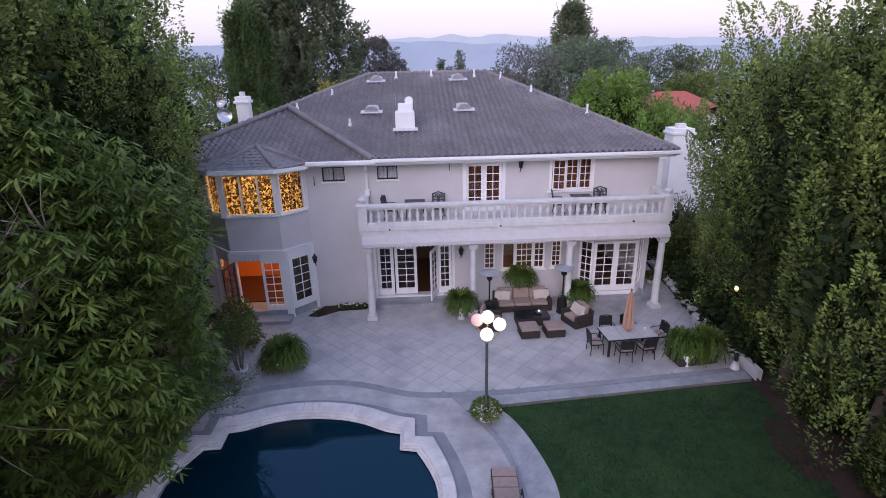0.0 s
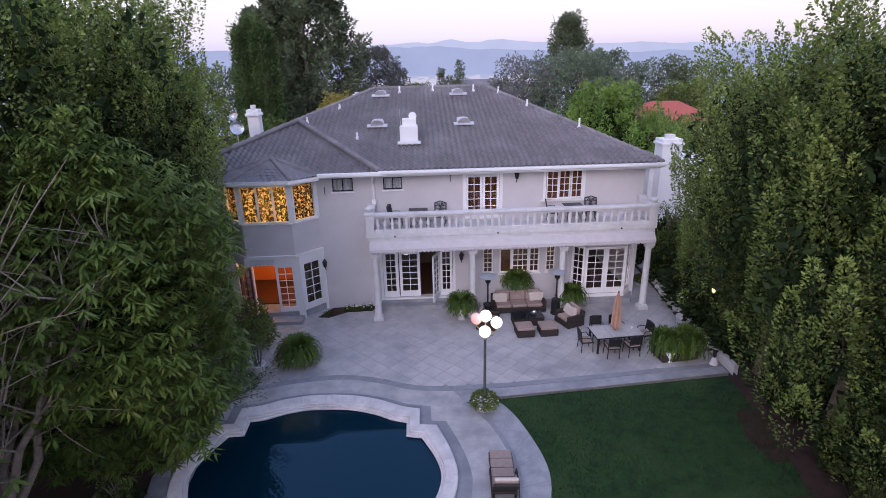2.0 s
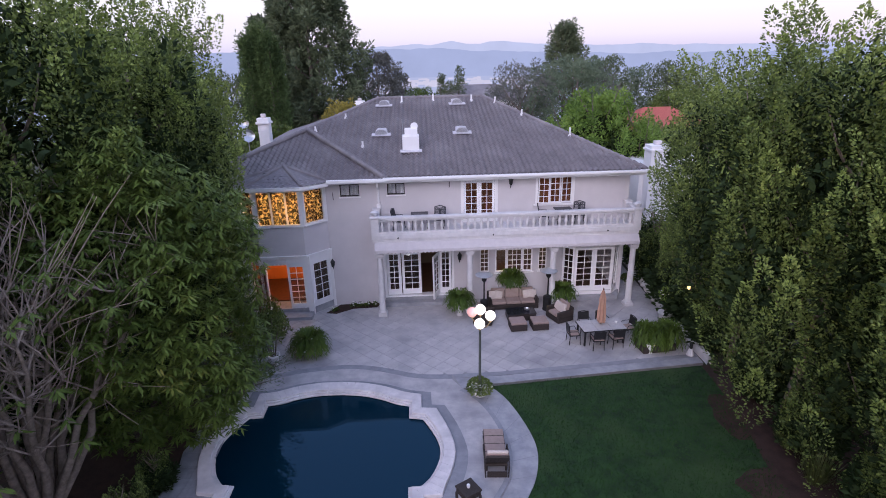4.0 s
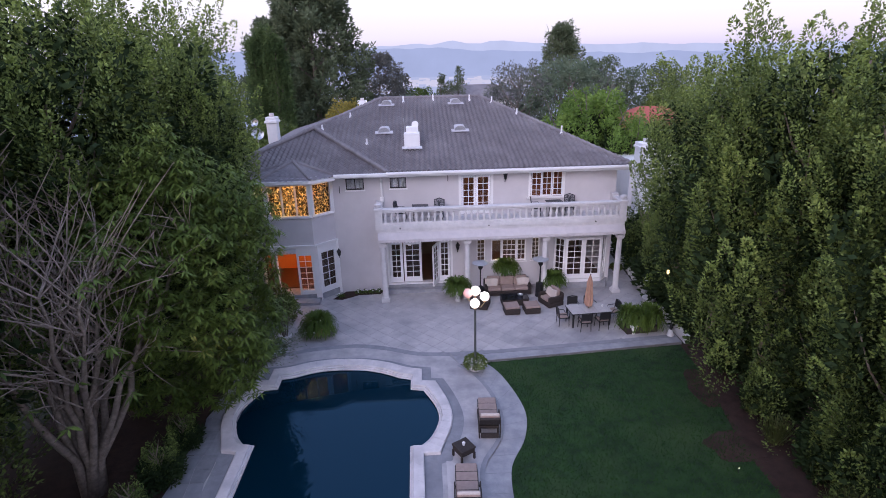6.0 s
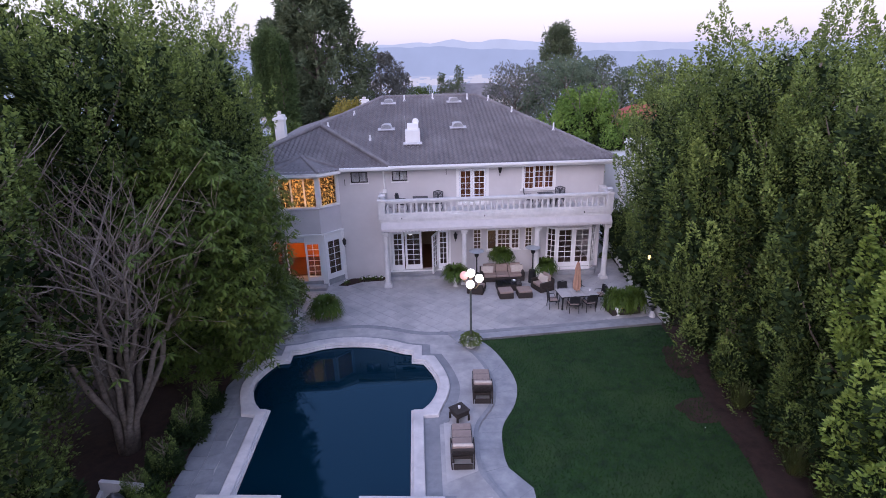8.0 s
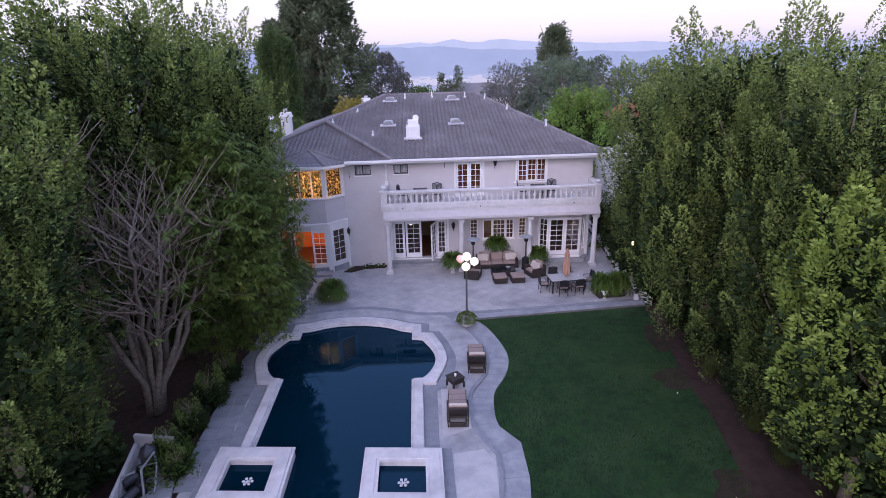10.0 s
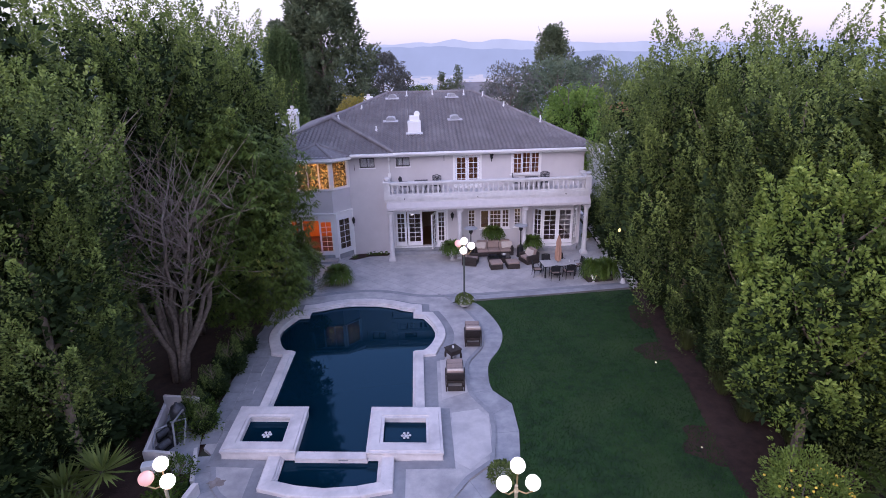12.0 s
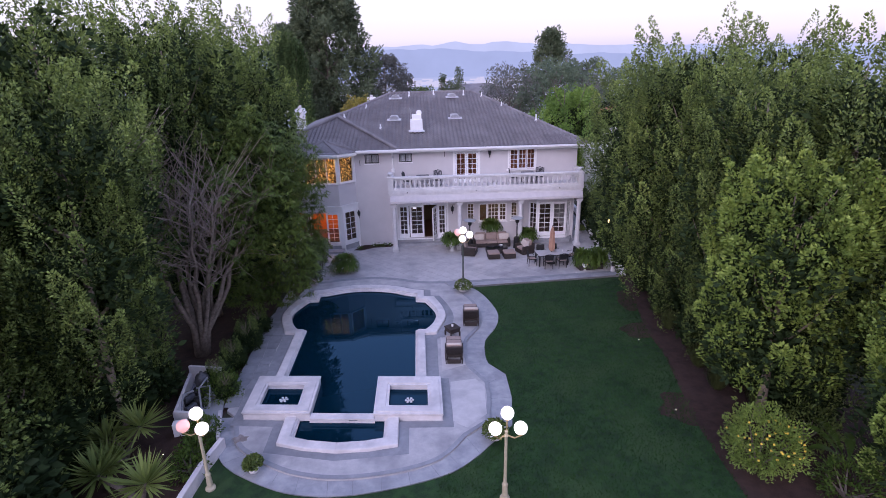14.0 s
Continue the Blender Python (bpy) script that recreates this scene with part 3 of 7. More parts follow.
def pierced(bm, x0, x1, z0, z1, holes, y0, y1):
    """A wall with rectangular openings right through it."""
    xs = sorted({x0, x1, *[h[0] for h in holes], *[h[1] for h in holes]})
    zs = sorted({z0, z1, *[h[2] for h in holes], *[h[3] for h in holes]})
    open_at = lambda i, j: 0 <= i < len(xs) - 1 and 0 <= j < len(zs) - 1 and not any(h[0] <= (xs[i] + xs[i + 1]) / 2 <= h[1] and h[2] <= (zs[j] + zs[j + 1]) / 2 <= h[3] for h in holes)
    vt = {}
    def v(i, j, y):
        if (i, j, y) not in vt:
            vt[i, j, y] = bm.verts.new((xs[i], y, zs[j]))
        return vt[i, j, y]
    for i in range(len(xs) - 1):
        for j in range(len(zs) - 1):
            if not open_at(i, j):
                continue
            bm.faces.new((v(i, j, y0), v(i + 1, j, y0), v(i + 1, j + 1, y0), v(i, j + 1, y0)))
            bm.faces.new((v(i, j, y1), v(i, j + 1, y1), v(i + 1, j + 1, y1), v(i + 1, j, y1)))
            for di, dj, a, b in ((-1, 0, (i, j), (i, j + 1)), (1, 0, (i + 1, j + 1), (i + 1, j)), (0, -1, (i + 1, j), (i, j)), (0, 1, (i, j + 1), (i + 1, j + 1))):
                if not open_at(i + di, j + dj):
                    bm.faces.new((v(*a, y0), v(*a, y1), v(*b, y1), v(*b, y0)))
    return bm


HOLES = [(-5.86, -4.93, 5.74, 6.34), (-3.58, -2.73, 5.76, 6.32), (0.0, 1.83, 4.25, 6.46), (3.79, 5.55, 5.07, 6.45), (-3.83, -0.5, 0.42, 2.8),
         (0.95, 1.42, 1.5, 2.78), (1.74, 3.68, 1.47, 2.74), (3.98, 4.42, 1.5, 2.78), (5.3, 8.05, 0.3, 2.95)]
part("wall", pierced(bmesh.new(), -6.6, 8.4, -0.12, 6.6, HOLES, 0.0, 0.25), M["stucco"], house, "pale grey stucco front wall")
part("wall", boxed(-11.9, -10.6, 0.0, 0.25, -0.12, 6.6), M["stucco"], house)
part("wall", boxed(8.15, 8.4, 0.25, 21.0, -0.12, 6.6), M["stucco"], house)
part("wall", boxed(-11.9, -11.65, 0.25, 21.0, -0.12, 6.6), M["stucco"], house)
part("wall", boxed(-11.65, 8.15, 20.75, 21.0, -0.12, 6.6), M["stucco"], house)
# rooms behind the openings
part("upper_floor", boxed(-11.6, 8.1, 0.26, 5.0, 3.6, 4.1), M["wood_floor"], house)
part("lower_floor", boxed(-11.6, 8.1, 0.02, 5.0, -0.11, 0.38), M["wood_floor"], house)
part("inner_ceiling", boxed(-11.6, 8.1, 0.26, 5.0, 6.5, 6.59), M["white_paint"], house)
part("inner_wall", boxed(-6.4, 8.1, 4.6, 4.75, 0.38, 3.6), M["room_dim"], house)
part("inner_wall", boxed(-6.4, 8.1, 3.6, 3.75, 4.1, 6.5), M["room_dim"], house)
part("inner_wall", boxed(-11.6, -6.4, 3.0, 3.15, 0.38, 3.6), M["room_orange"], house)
part("inner_wall", boxed(-11.6, -6.4, 3.2, 3.35, 4.1, 6.5), M["room_dim"], house)
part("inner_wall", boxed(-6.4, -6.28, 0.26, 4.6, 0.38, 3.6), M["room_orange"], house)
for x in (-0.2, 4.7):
    part("inner_wall", boxed(x, x + 0.12, 0.26, 4.6, 0.38, 3.6), M["room_dim"], house)
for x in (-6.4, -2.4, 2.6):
    part("inner_wall", boxed(x, x + 0.12, 0.26, 3.6, 4.1, 6.5), M["room_dim"], house)


def place(m, bm):
    bm.transform(m)
    return bm


def glazing(parent, w, h, m, cols, rows, name="window", rail=0.07, bar=0.026, depth=0.07, mat=None, bottom=0.0, curtain=None, sill=True, label=""):
    """A framed, barred leaf or window of width w and height h; m places its lower left corner, facing -y. Sub-parts: bars, pane, sill."""
    mat = mat or M["white_paint"]
    bm = bmesh.new()
    b = max(bottom, rail)
    box(bm, 0, rail, 0, depth, 0, h)
    box(bm, w - rail, w, 0, depth, 0, h)
    box(bm, rail, w - rail, 0, depth, 0, b)
    box(bm, rail, w - rail, 0, depth, h - rail, h)
    win = part(name, place(m, bm), mat, parent, label)
    gw, gh = w - 2 * rail, h - rail - b
    for i in range(1, cols):
        x = rail + gw * i / cols
        part("glazing_bar", place(m, boxed(x - bar / 2, x + bar / 2, 0.012, depth - 0.015, b, h - rail)), mat, win)
    for j in range(1, rows):
        z = b + gh * j / rows
        part("glazing_bar", place(m, boxed(rail, w - rail, 0.014, depth - 0.017, z - bar / 2, z + bar / 2)), mat, win)
    pane = part("pane", place(m, boxed(rail, w - rail, 0.03, 0.038, b, h - rail)), M["glass"], win)
    pane.visible_shadow = False
    if sill:
        part("sill", place(m, boxed(-0.06, w + 0.06, -0.09, 0.02, -0.07, -0.004, bevel=0.01)), M["white_paint"], win)
    if curtain:
        bm = bmesh.new()
        n = max(int(w / 0.035), 8)
        vs = [[bm.verts.new((w * i / n, 0.22 + 0.035 * math.sin(i * 1.3) + 0.02 * math.sin(i * 0.47), z)) for i in range(n + 1)] for z in (0.02, h)]
        for i in range(n):
            bm.faces.new((vs[0][i], vs[0][i + 1], vs[1][i + 1], vs[1][i]))
        part("curtain", place(m, bm), curtain, win)
    return win


# upper storey openings
for x0, x1, z0, z1 in ((-5.86, -4.93, 5.74, 6.34), (-3.58, -2.73, 5.76, 6.32)):
    glazing(house, x1 - x0, z1 - z0, pose(x0, 0.05, z0), 2, 1, "sliding_window", 0.045, 0.045, 0.08, M["dark_metal"], curtain=M["blind"], sill=True, label="small dark-framed sliding window with a grey blind")
glazing(house, 1.83, 2.21, pose(0, -0.015, 4.25), 1, 1, "door_frame", 0.14, 0.0, 0.10, sill=False)
for x in (0.15, 0.92):
    glazing(house, 0.76, 2.0, pose(x, 0.06, 4.3), 2, 5, "balcony_door", 0.11, 0.03, 0.05, sill=False, bottom=0.2, curtain=M["curtain"], label="white french door leaf with small panes")
for i, x in enumerate((3.82, 4.41, 4.98)):
    glazing(house, 0.54, 1.32, pose(x, -0.02 if i else -0.10, 5.10, 0, 0, 0 if i else -14), 2, 4, "casement_window", 0.055, 0.028, 0.06, sill=i == 1, curtain=M["curtain"])
bm = bmesh.new()
for a in ((3.70, 3.82, 5.0, 6.54), (5.52, 5.64, 5.0, 6.54)):
    box(bm, a[0], a[1], -0.03, 0.05, a[2], a[3])
box(bm, 3.82, 5.52, -0.03, 0.05, 6.43, 6.54)
box(bm, 3.62, 5.72, -0.09, 0.05, 4.98, 5.06)
part("window_surround", bm, M["white_paint"], house)

# lower storey openings: entrance doors
glazing(house, 0.72, 2.36, pose(-3.82, 0.02, 0.43), 2, 6, "sidelight", 0.14, 0.03, 0.08, sill=False, bottom=0.3)
glazing(house, 0.98, 2.30, pose(-3.05, 0.03, 0.45), 2, 6, "french_door", 0.13, 0.03, 0.06, sill=False, bottom=0.28)
glazing(house, 0.90, 2.30, pose(-1.17, 0.02, 0.45, 0, 0, -112), 2, 6, "open_french_door", 0.13, 0.03, 0.06, sill=False, bottom=0.28, label="white french door leaf standing open")
glazing(house, 0.60, 2.36, pose(-1.12, 0.02, 0.43), 2, 6, "sidelight", 0.12, 0.03, 0.08, sill=False, bottom=0.3)
bm = bmesh.new()
box(bm, -3.95, -0.38, -0.05, 0.02, 2.78, 2.9)
box(bm, -3.95, -3.83, -0.05, 0.02, 0.4, 2.78)
box(bm, -0.5, -0.38, -0.05, 0.02, 0.4, 2.78)
box(bm, -3.95, -0.38, -0.14, 0.02, 0.36, 0.42)
part("door_surround", bm, M["white_paint"], house)
bm = bmesh.new()
box(bm, -4.0, -0.3, -0.55, 0.0, -0.1, 0.19, bevel=0.015)
box(bm, -3.95, -0.35, -0.18, 0.0, 0.19, 0.36, bevel=0.012)
part("door_step", bm, M["walkway"], house, "grey stone step below the doors")
# kitchen window and its narrow neighbours
glazing(house, 0.47, 1.28, pose(0.95, 0.01, 1.5), 2, 5, "narrow_window", 0.05, 0.025, 0.07)
glazing(house, 0.44, 1.28, pose(3.98, 0.01, 1.5), 2, 5, "narrow_window", 0.05, 0.025, 0.07)
glazing(house, 0.60, 1.27, pose(1.74, 0.01, 1.47), 1, 1, "picture_window", 0.07, 0.025, 0.08)
glazing(house, 0.82, 1.27, pose(2.34, 0.01, 1.47), 3, 4, "barred_window", 0.07, 0.028, 0.08)
glazing(house, 0.52, 1.27, pose(3.16, 0.01, 1.47), 2, 4, "barred_window", 0.07, 0.028, 0.08)
# shallow bay with a pair of glazed doors
bay_r = [(5.25, 0.0), (5.75, -0.42), (7.78, -0.42), (8.2, 0.0)]
glazing(house, 0.65, 2.4, pose(5.25, 0.0, 0.40, 0, 0, -40), 2, 6, "bay_sidelight", 0.10, 0.03, 0.07, sill=False, bottom=0.25)
glazing(house, 0.60, 2.4, pose(7.78, -0.42, 0.40, 0, 0, 45), 2, 6, "bay_sidelight", 0.10, 0.03, 0.07, sill=False, bottom=0.25)
glazing(house, 0.98, 2.36, pose(5.79, -0.42, 0.42), 2, 6, "bay_door", 0.12, 0.03, 0.06, sill=False, bottom=0.26)
glazing(house, 0.98, 2.36, pose(6.78, -0.42, 0.42), 2, 6, "bay_door", 0.12, 0.03, 0.06, sill=False, bottom=0.26)
part("bay_head", prism(bmesh.new(), bay_r, 2.8, 3.3), M["stucco"], house)
part("bay_step", prism(bmesh.new(), [(5.0, 0.0), (5.55, -0.75), (8.0, -0.75), (8.35, 0.0)], -0.1, 0.22), M["walkway"], house)
part("bay_base", prism(bmesh.new(), [(x, y - 0.04) for x, y in bay_r], 0.22, 0.39), M["white_paint"], house)

# two-storey bay at the far end of the front
A, B, C, D = (-7.6, -0.95), (-6.6, 0.0), (-9.75, -0.95), (-10.75, 0.0)
part("bay_wall", prism(bmesh.new(), [B, A, C, D], 3.144, 4.62), M["stucco"], house, "pale stucco breast of the two-storey bay")
part("bay_wall", prism(bmesh.new(), [B, A, C, D], 6.32, 6.6), M["stucco"], house)
bm = bmesh.new()
out = [(-6.5, 0.0), (-7.56, -1.03), (-9.79, -1.03), (-10.85, 0.0)]
prism(bm, out, 3.06, 3.14)
part("bay_ledge", bm, M["white_paint"], house)
for (x, y) in (A, C, (-6.66, -0.03), (-10.7, -0.03)):
    part("bay_post", boxed(x - 0.11, x + 0.11, y - 0.01, y + 0.2, 4.624, 6.316), M["white_paint"], house)
    part("bay_post", boxed(x - 0.14, x + 0.14, y - 0.012, y + 0.2, -0.1, 3.056), M["white_paint"], house)
ang_r, ang_l = math.degrees(math.atan2(B[1] - A[1], B[0] - A[0])), math.degrees(math.atan2(C[1] - D[1], C[0] - D[0]))
for i in range(3):
    glazing(house, 0.70, 1.66, pose(-9.68 + 0.69 * i, -0.93, 4.64), 1, 1, "bay_window", 0.045, 0, 0.07, curtain=M["gold_curtain"], sill=True, label="lit bay window with gold curtains")
glazing(house, 1.12, 1.66, pose(A[0] + 0.13, A[1] + 0.12, 4.64, 0, 0, ang_r), 1, 1, "bay_window", 0.06, 0, 0.07, curtain=M["gold_curtain"])
glazing(house, 1.12, 1.66, pose(D[0] + 0.09, D[1] - 0.09, 4.64, 0, 0, ang_l), 1, 1, "bay_window", 0.06, 0, 0.07, curtain=M["gold_curtain"])
glazing(house, 0.86, 2.3, pose(-8.60, -0.93, 0.36), 2, 6, "bay_french_door", 0.11, 0.03, 0.06, sill=False, bottom=0.25)
glazing(house, 0.86, 2.3, pose(-9.70, -0.93, 0.36, 0, 0, -105), 2, 6, "open_bay_door", 0.11, 0.03, 0.06, M["red_wood"], sill=False, bottom=0.25, label="red-brown door leaf folded open")
# Dark sheet in the curtain's place, standing for a dim room behind.
glazing(house, 1.08, 2.4, pose(A[0] + 0.15, A[1] + 0.14, 0.34, 0, 0, ang_r), 2, 5, "bay_side_door", 0.15, 0.03, 0.06, sill=False, bottom=0.3, curtain=M["room_dim"])
glazing(house, 1.08, 2.4, pose(D[0] + 0.1, D[1] - 0.1, 0.34, 0, 0, ang_l), 2, 5, "bay_side_door", 0.15, 0.03, 0.06, sill=False, bottom=0.3)
part("bay_lintel", prism(bmesh.new(), [B, A, C, D], 2.67, 3.055), M["white_paint"], house)
part("bay_floor", prism(bmesh.new(), [B, A, C, D], -0.1, 0.335), M["walkway"], house)
part("bay_floor", prism(bmesh.new(), [(-6.4, 0.2), (-7.6, -0.8), (-9.7, -0.8), (-10.9, 0.2), (-10.9, 0.3), (-6.4, 0.3)], 4.0, 4.1), M["wood_floor"], house)
part("bay_step", boxed(-8.95, -7.5, -1.6, -0.96, -0.1, 0.16, bevel=0.015), M["walkway"], house)
# scalloped blind above the open door
bm = bmesh.new()
for i in range(6):
    x = -9.65 + i * 0.18
    v = [bm.verts.new(p) for p in ((x, -1.0, 2.98), (x + 0.18, -1.0, 2.98), (x + 0.18, -1.06, 2.78), (x + 0.09, -1.07, 2.71), (x, -1.06, 2.78))]
    bm.faces.new(v)
part("valance", bm, M["awning"], house)

# ---- roof ----
R1, R2 = Vector((-4.45, 10.5, RIDGE)), Vector((2.3, 10.5, RIDGE))
ER, EL = Vector((8.95, -0.5, EAVE)), Vector((-12.9, -0.5, EAVE))
EM, Q = Vector((-3.7, -0.5, EAVE)), Vector((-8.22, 5.6, EAVE + SLOPE * 6.1))


def line_x(a, b, y):
    return a.x + (b.x - a.x) * (y - a.y) / (b.y - a.y)


def tiles(bm, xl, xr, drop, y0, y1, course=0.33, wide=0.27):
    """Courses of curved roof tiles on the front slope, between the lines xl(y) and xr(y)."""
    rng = random.Random(3)
    y, k = y0, 0
    while y < y1 - 0.02:
        yb = min(y + course, y1)
        x = math.floor(min(xl(y), xl(yb)) / wide) * wide
        while x < max(xr(y), xr(yb)):
            lo, hi = [], []
            jit, lift = rng.uniform(-0.012, 0.012), rng.uniform(0, 0.012)
            for q in range(6):
                s = q / 5
                xx = x + wide * s
                zz = 0.085 * (math.sin(math.pi * min(s / 0.62, 1)) if s < 0.62 else -0.5 * math.sin(math.pi * (s - 0.62) / 0.38))
                a, b = min(max(xx, xl(y)), xr(y)), min(max(xx, xl(yb)), xr(yb))
                lo.append((a, y - 0.03 + jit, EAVE + SLOPE * (y + 0.5) + zz + 0.038 + lift - drop))
                hi.append((b, yb, EAVE + SLOPE * (yb + 0.5) + zz * 0.9 + 0.004 - drop))
            if abs(lo[0][0] - lo[-1][0]) + abs(hi[0][0] - hi[-1][0]) > 0.02:
                lv, hv = [bm.verts.new(p) for p in lo], [bm.verts.new(p) for p in hi]
                ev = [bm.verts.new((p[0], p[1], p[2] - 0.03)) for p in lo]
                for q in range(5):
                    bm.faces.new((lv[q], lv[q + 1], hv[q + 1], hv[q]))
                    bm.faces.new((ev[q], ev[q + 1], lv[q + 1], lv[q]))
            x += wide
        y = yb
    return bm


bm = bmesh.new()
v = [bm.verts.new(p) for p in (EL, EM, ER, Vector((8.95, 21.5, EAVE)), Vector((-12.9, 21.5, EAVE)), R1, R2, Q)]
for f in ((0, 1, 7), (1, 2, 6, 5, 7), (2, 3, 6), (3, 4, 5, 6), (4, 0, 7, 5)):
    bm.faces.new([v[i] for i in f])
bm.transform(Matrix.Translation((0, 0, -0.15)))
roof = part("roof", bm, M["roof"], house, "grey concrete tile hip roof")
t1 = part("roof_tiles", tiles(bmesh.new(), lambda y: line_x(EM, Q, y) if y < 5.6 else line_x(Q, R1, y), lambda y: line_x(ER, R2, y), 0.0, -0.5, 10.5), M["roof"], roof)
t2 = part("roof_tiles", tiles(bmesh.new(), lambda y: line_x(EL, Q, y), lambda y: line_x(EM, Q, y) - 0.02, 0.12, -0.62, 5.6), M["roof"], roof)
tagged(t1, kind="stuff")
tagged(t2, kind="stuff")


def caps(bm, a, b, r=0.13):
    """Half-round ridge tiles lapped along a line."""
    n = int((b - a).length / 0.38)
    d = (b - a) / n
    for i in range(n):
        p = a + d * i
        tube(bm, [p + Vector((0, 0, -0.02)), p + d * 1.12 + Vector((0, 0, 0.03))], [r * 0.88, r], 8)
    return bm


bm = bmesh.new()
up = Vector((0, 0, 0.03))
for a, b in ((EL, Q), (Q, R1), (R1, R2), (ER, R2), (EM + Vector((0, 0, -0.02)), Q), ):
    caps(bm, a + up, b + up)
P0 = Vector((-8.6, 0.75, EAVE + SLOPE * 1.25 + 0.12))
for b in (Vector((-7.4, -1.25, EAVE - 0.14)), Vector((-10.0, -1.25, EAVE - 0.14)), Vector((-6.3, -0.55, EAVE - 0.1)), Vector((-11.0, -0.55, EAVE - 0.1))):
    caps(bm, b + up, P0 + up, 0.10)
tagged(part("ridge_tiles", bm, M["roof"], roof), kind="stuff")
# little roof over the bay
bm = bmesh.new()
be = [Vector(p) for p in ((-6.2, -0.58, EAVE - 0.1), (-7.4, -1.35, EAVE - 0.16), (-10.0, -1.35, EAVE - 0.16), (-11.2, -0.58, EAVE - 0.1))]
for i in range(3):
    a, b = be[i], be[i + 1]
    rows = 8
    for k in range(rows):
        s0, s1 = k / rows, (k + 1) / rows
        p = [a.lerp(P0, s0), b.lerp(P0, s0), b.lerp(P0, s1), a.lerp(P0, s1)]
        n = max(int((p[1] - p[0]).length / 0.27), 1)
        for j in range(n):
            f0, f1 = j / n, (j + 1) / n
            qd = []
            for fx in (f0, (f0 + f1) / 2, f1):
                bump = 0.02 if fx not in (f0, f1) else 0.0
                qd.append((p[0].lerp(p[1], fx) + Vector((0, -0.01, 0.025 + bump)), p[3].lerp(p[2], fx) + Vector((0, 0, 0.01 + bump))))
            for u_, w_ in zip(qd, qd[1:]):
                bm.faces.new([bm.verts.new(c) for c in (u_[0], w_[0], w_[1], u_[1])])
tagged(part("bay_roof_tiles", bm, M["roof"], roof), kind="stuff")

# eaves: fascia, gutter and soffit
bm = bmesh.new()
box(bm, -3.72, 8.98, -0.60, -0.50, 6.52, 6.72)
box(bm, -3.72, 9.02, -0.72, -0.58, 6.60, 6.73, bevel=0.02)
box(bm, -6.35, -3.60, -0.74, -0.60, 6.54, 6.70, bevel=0.02)
box(bm, -6.35, -3.62, -0.62, -0.5, 6.50, 6.68)
box(bm, 8.88, 9.02, -0.6, 21.4, 6.55, 6.73)
part("gutter", bm, M["white_paint"], house, "white eaves gutter and fascia")
bm = bmesh.new()
be2 = [(-6.3, -0.66), (-7.45, -1.42), (-9.95, -1.42), (-11.1, -0.66)]
be3 = [(-6.3, -0.52), (-7.4, -1.26), (-10.0, -1.26), (-11.1, -0.52)]
ribbon(bm, be2, be3, 6.58, 0.16)
part("bay_gutter", bm, M["white_paint"], house)
part("soffit", prism(bmesh.new(), [(-12.6, -0.52), (-11.1, -0.52), (-10.0, -1.26), (-7.4, -1.26), (-6.3, -0.52), (8.9, -0.52), (8.9, 0.0), (-12.6, 0.0)], 6.46, 6.50), M["white_paint"], house)
bm = bmesh.new()
tube(bm, [(-4.0, -0.6, 6.5), (-4.0, -0.55, 6.35), (-4.02, -0.08, 6.1), (-4.02, -0.08, 5.3)], 0.05, 8)
box(bm, -4.12, -3.92, -0.18, 0.0, 5.1, 5.35, bevel=0.02)
part("downpipe", bm, M["white_paint"], house, smooth=False)


# roof vents, flue box, pipes
M["vent_metal"] = surf("painted_vent_metal", (0.52, 0.50, 0.52), (0.64, 0.61, 0.63), 5, 0.6, 0.1, 40)
def dormer_vent(x, y):
    z = EAVE + SLOPE * (y + 0.5)
    t = thing("roof_vent", (x, y, z + 0.04), 0, "white half-round louvred roof vent", "roof vent", "vents on the roof")
    bm = bmesh.new()
    n = 10
    f = [bm.verts.new((0.36 * math.cos(math.pi * i / n), -0.12, 0.02 + 0.36 * math.sin(math.pi * i / n))) for i in range(n + 1)]
    b = [bm.verts.new((0.30 * math.cos(math.pi * i / n), 0.95, 0.26 + 0.05 * math.sin(math.pi * i / n))) for i in range(n + 1)]
    for i in range(n):
        bm.faces.new((f[i], f[i + 1], b[i + 1], b[i]))
    bm.faces.new(f)
    part("hood", bm, M["vent_metal"], t)
    bm = bmesh.new()
    for i in range(5):
        z0 = 0.07 + i * 0.055
        w = math.sqrt(max(0.33 ** 2 - (z0 - 0.02) ** 2, 0.001))
        box(bm, -w, w, -0.16, -0.122, z0, z0 + 0.025)
    part("louvre", bm, M["walkway"], t)
    bm = boxed(-0.52, 0.52, -0.28, 0.1, 0.085, 0.115)
    bm.transform(Euler((math.atan(SLOPE), 0, 0)).to_matrix().to_4x4())
    part("flashing", bm, M["vent_metal"], t)


for x, y in ((-4.0, 9.0), (0.56, 9.0), (-3.98, 4.4), (0.47, 4.4)):
    dormer_vent(x, y)
fl = thing("roof_flue", (-2.36, 2.1, EAVE + SLOPE * 2.6 + 0.05), 0, "white boxed flue with a leaning metal plate", "chimney")
part("body", boxed(-0.43, 0.43, 0, 0.9, -0.45, 0.82, bevel=0.015), M["white_paint"], fl)
part("flashing", place(Euler((math.atan(SLOPE), 0, 0)).to_matrix().to_4x4(), boxed(-0.55, 0.55, -0.22, 0.12, 0.085, 0.115)), M["vent_metal"], fl)
part("cap", boxed(-0.30, 0.36, 0.2, 0.85, 0.82, 1.15, bevel=0.015), M["white_paint"], fl)
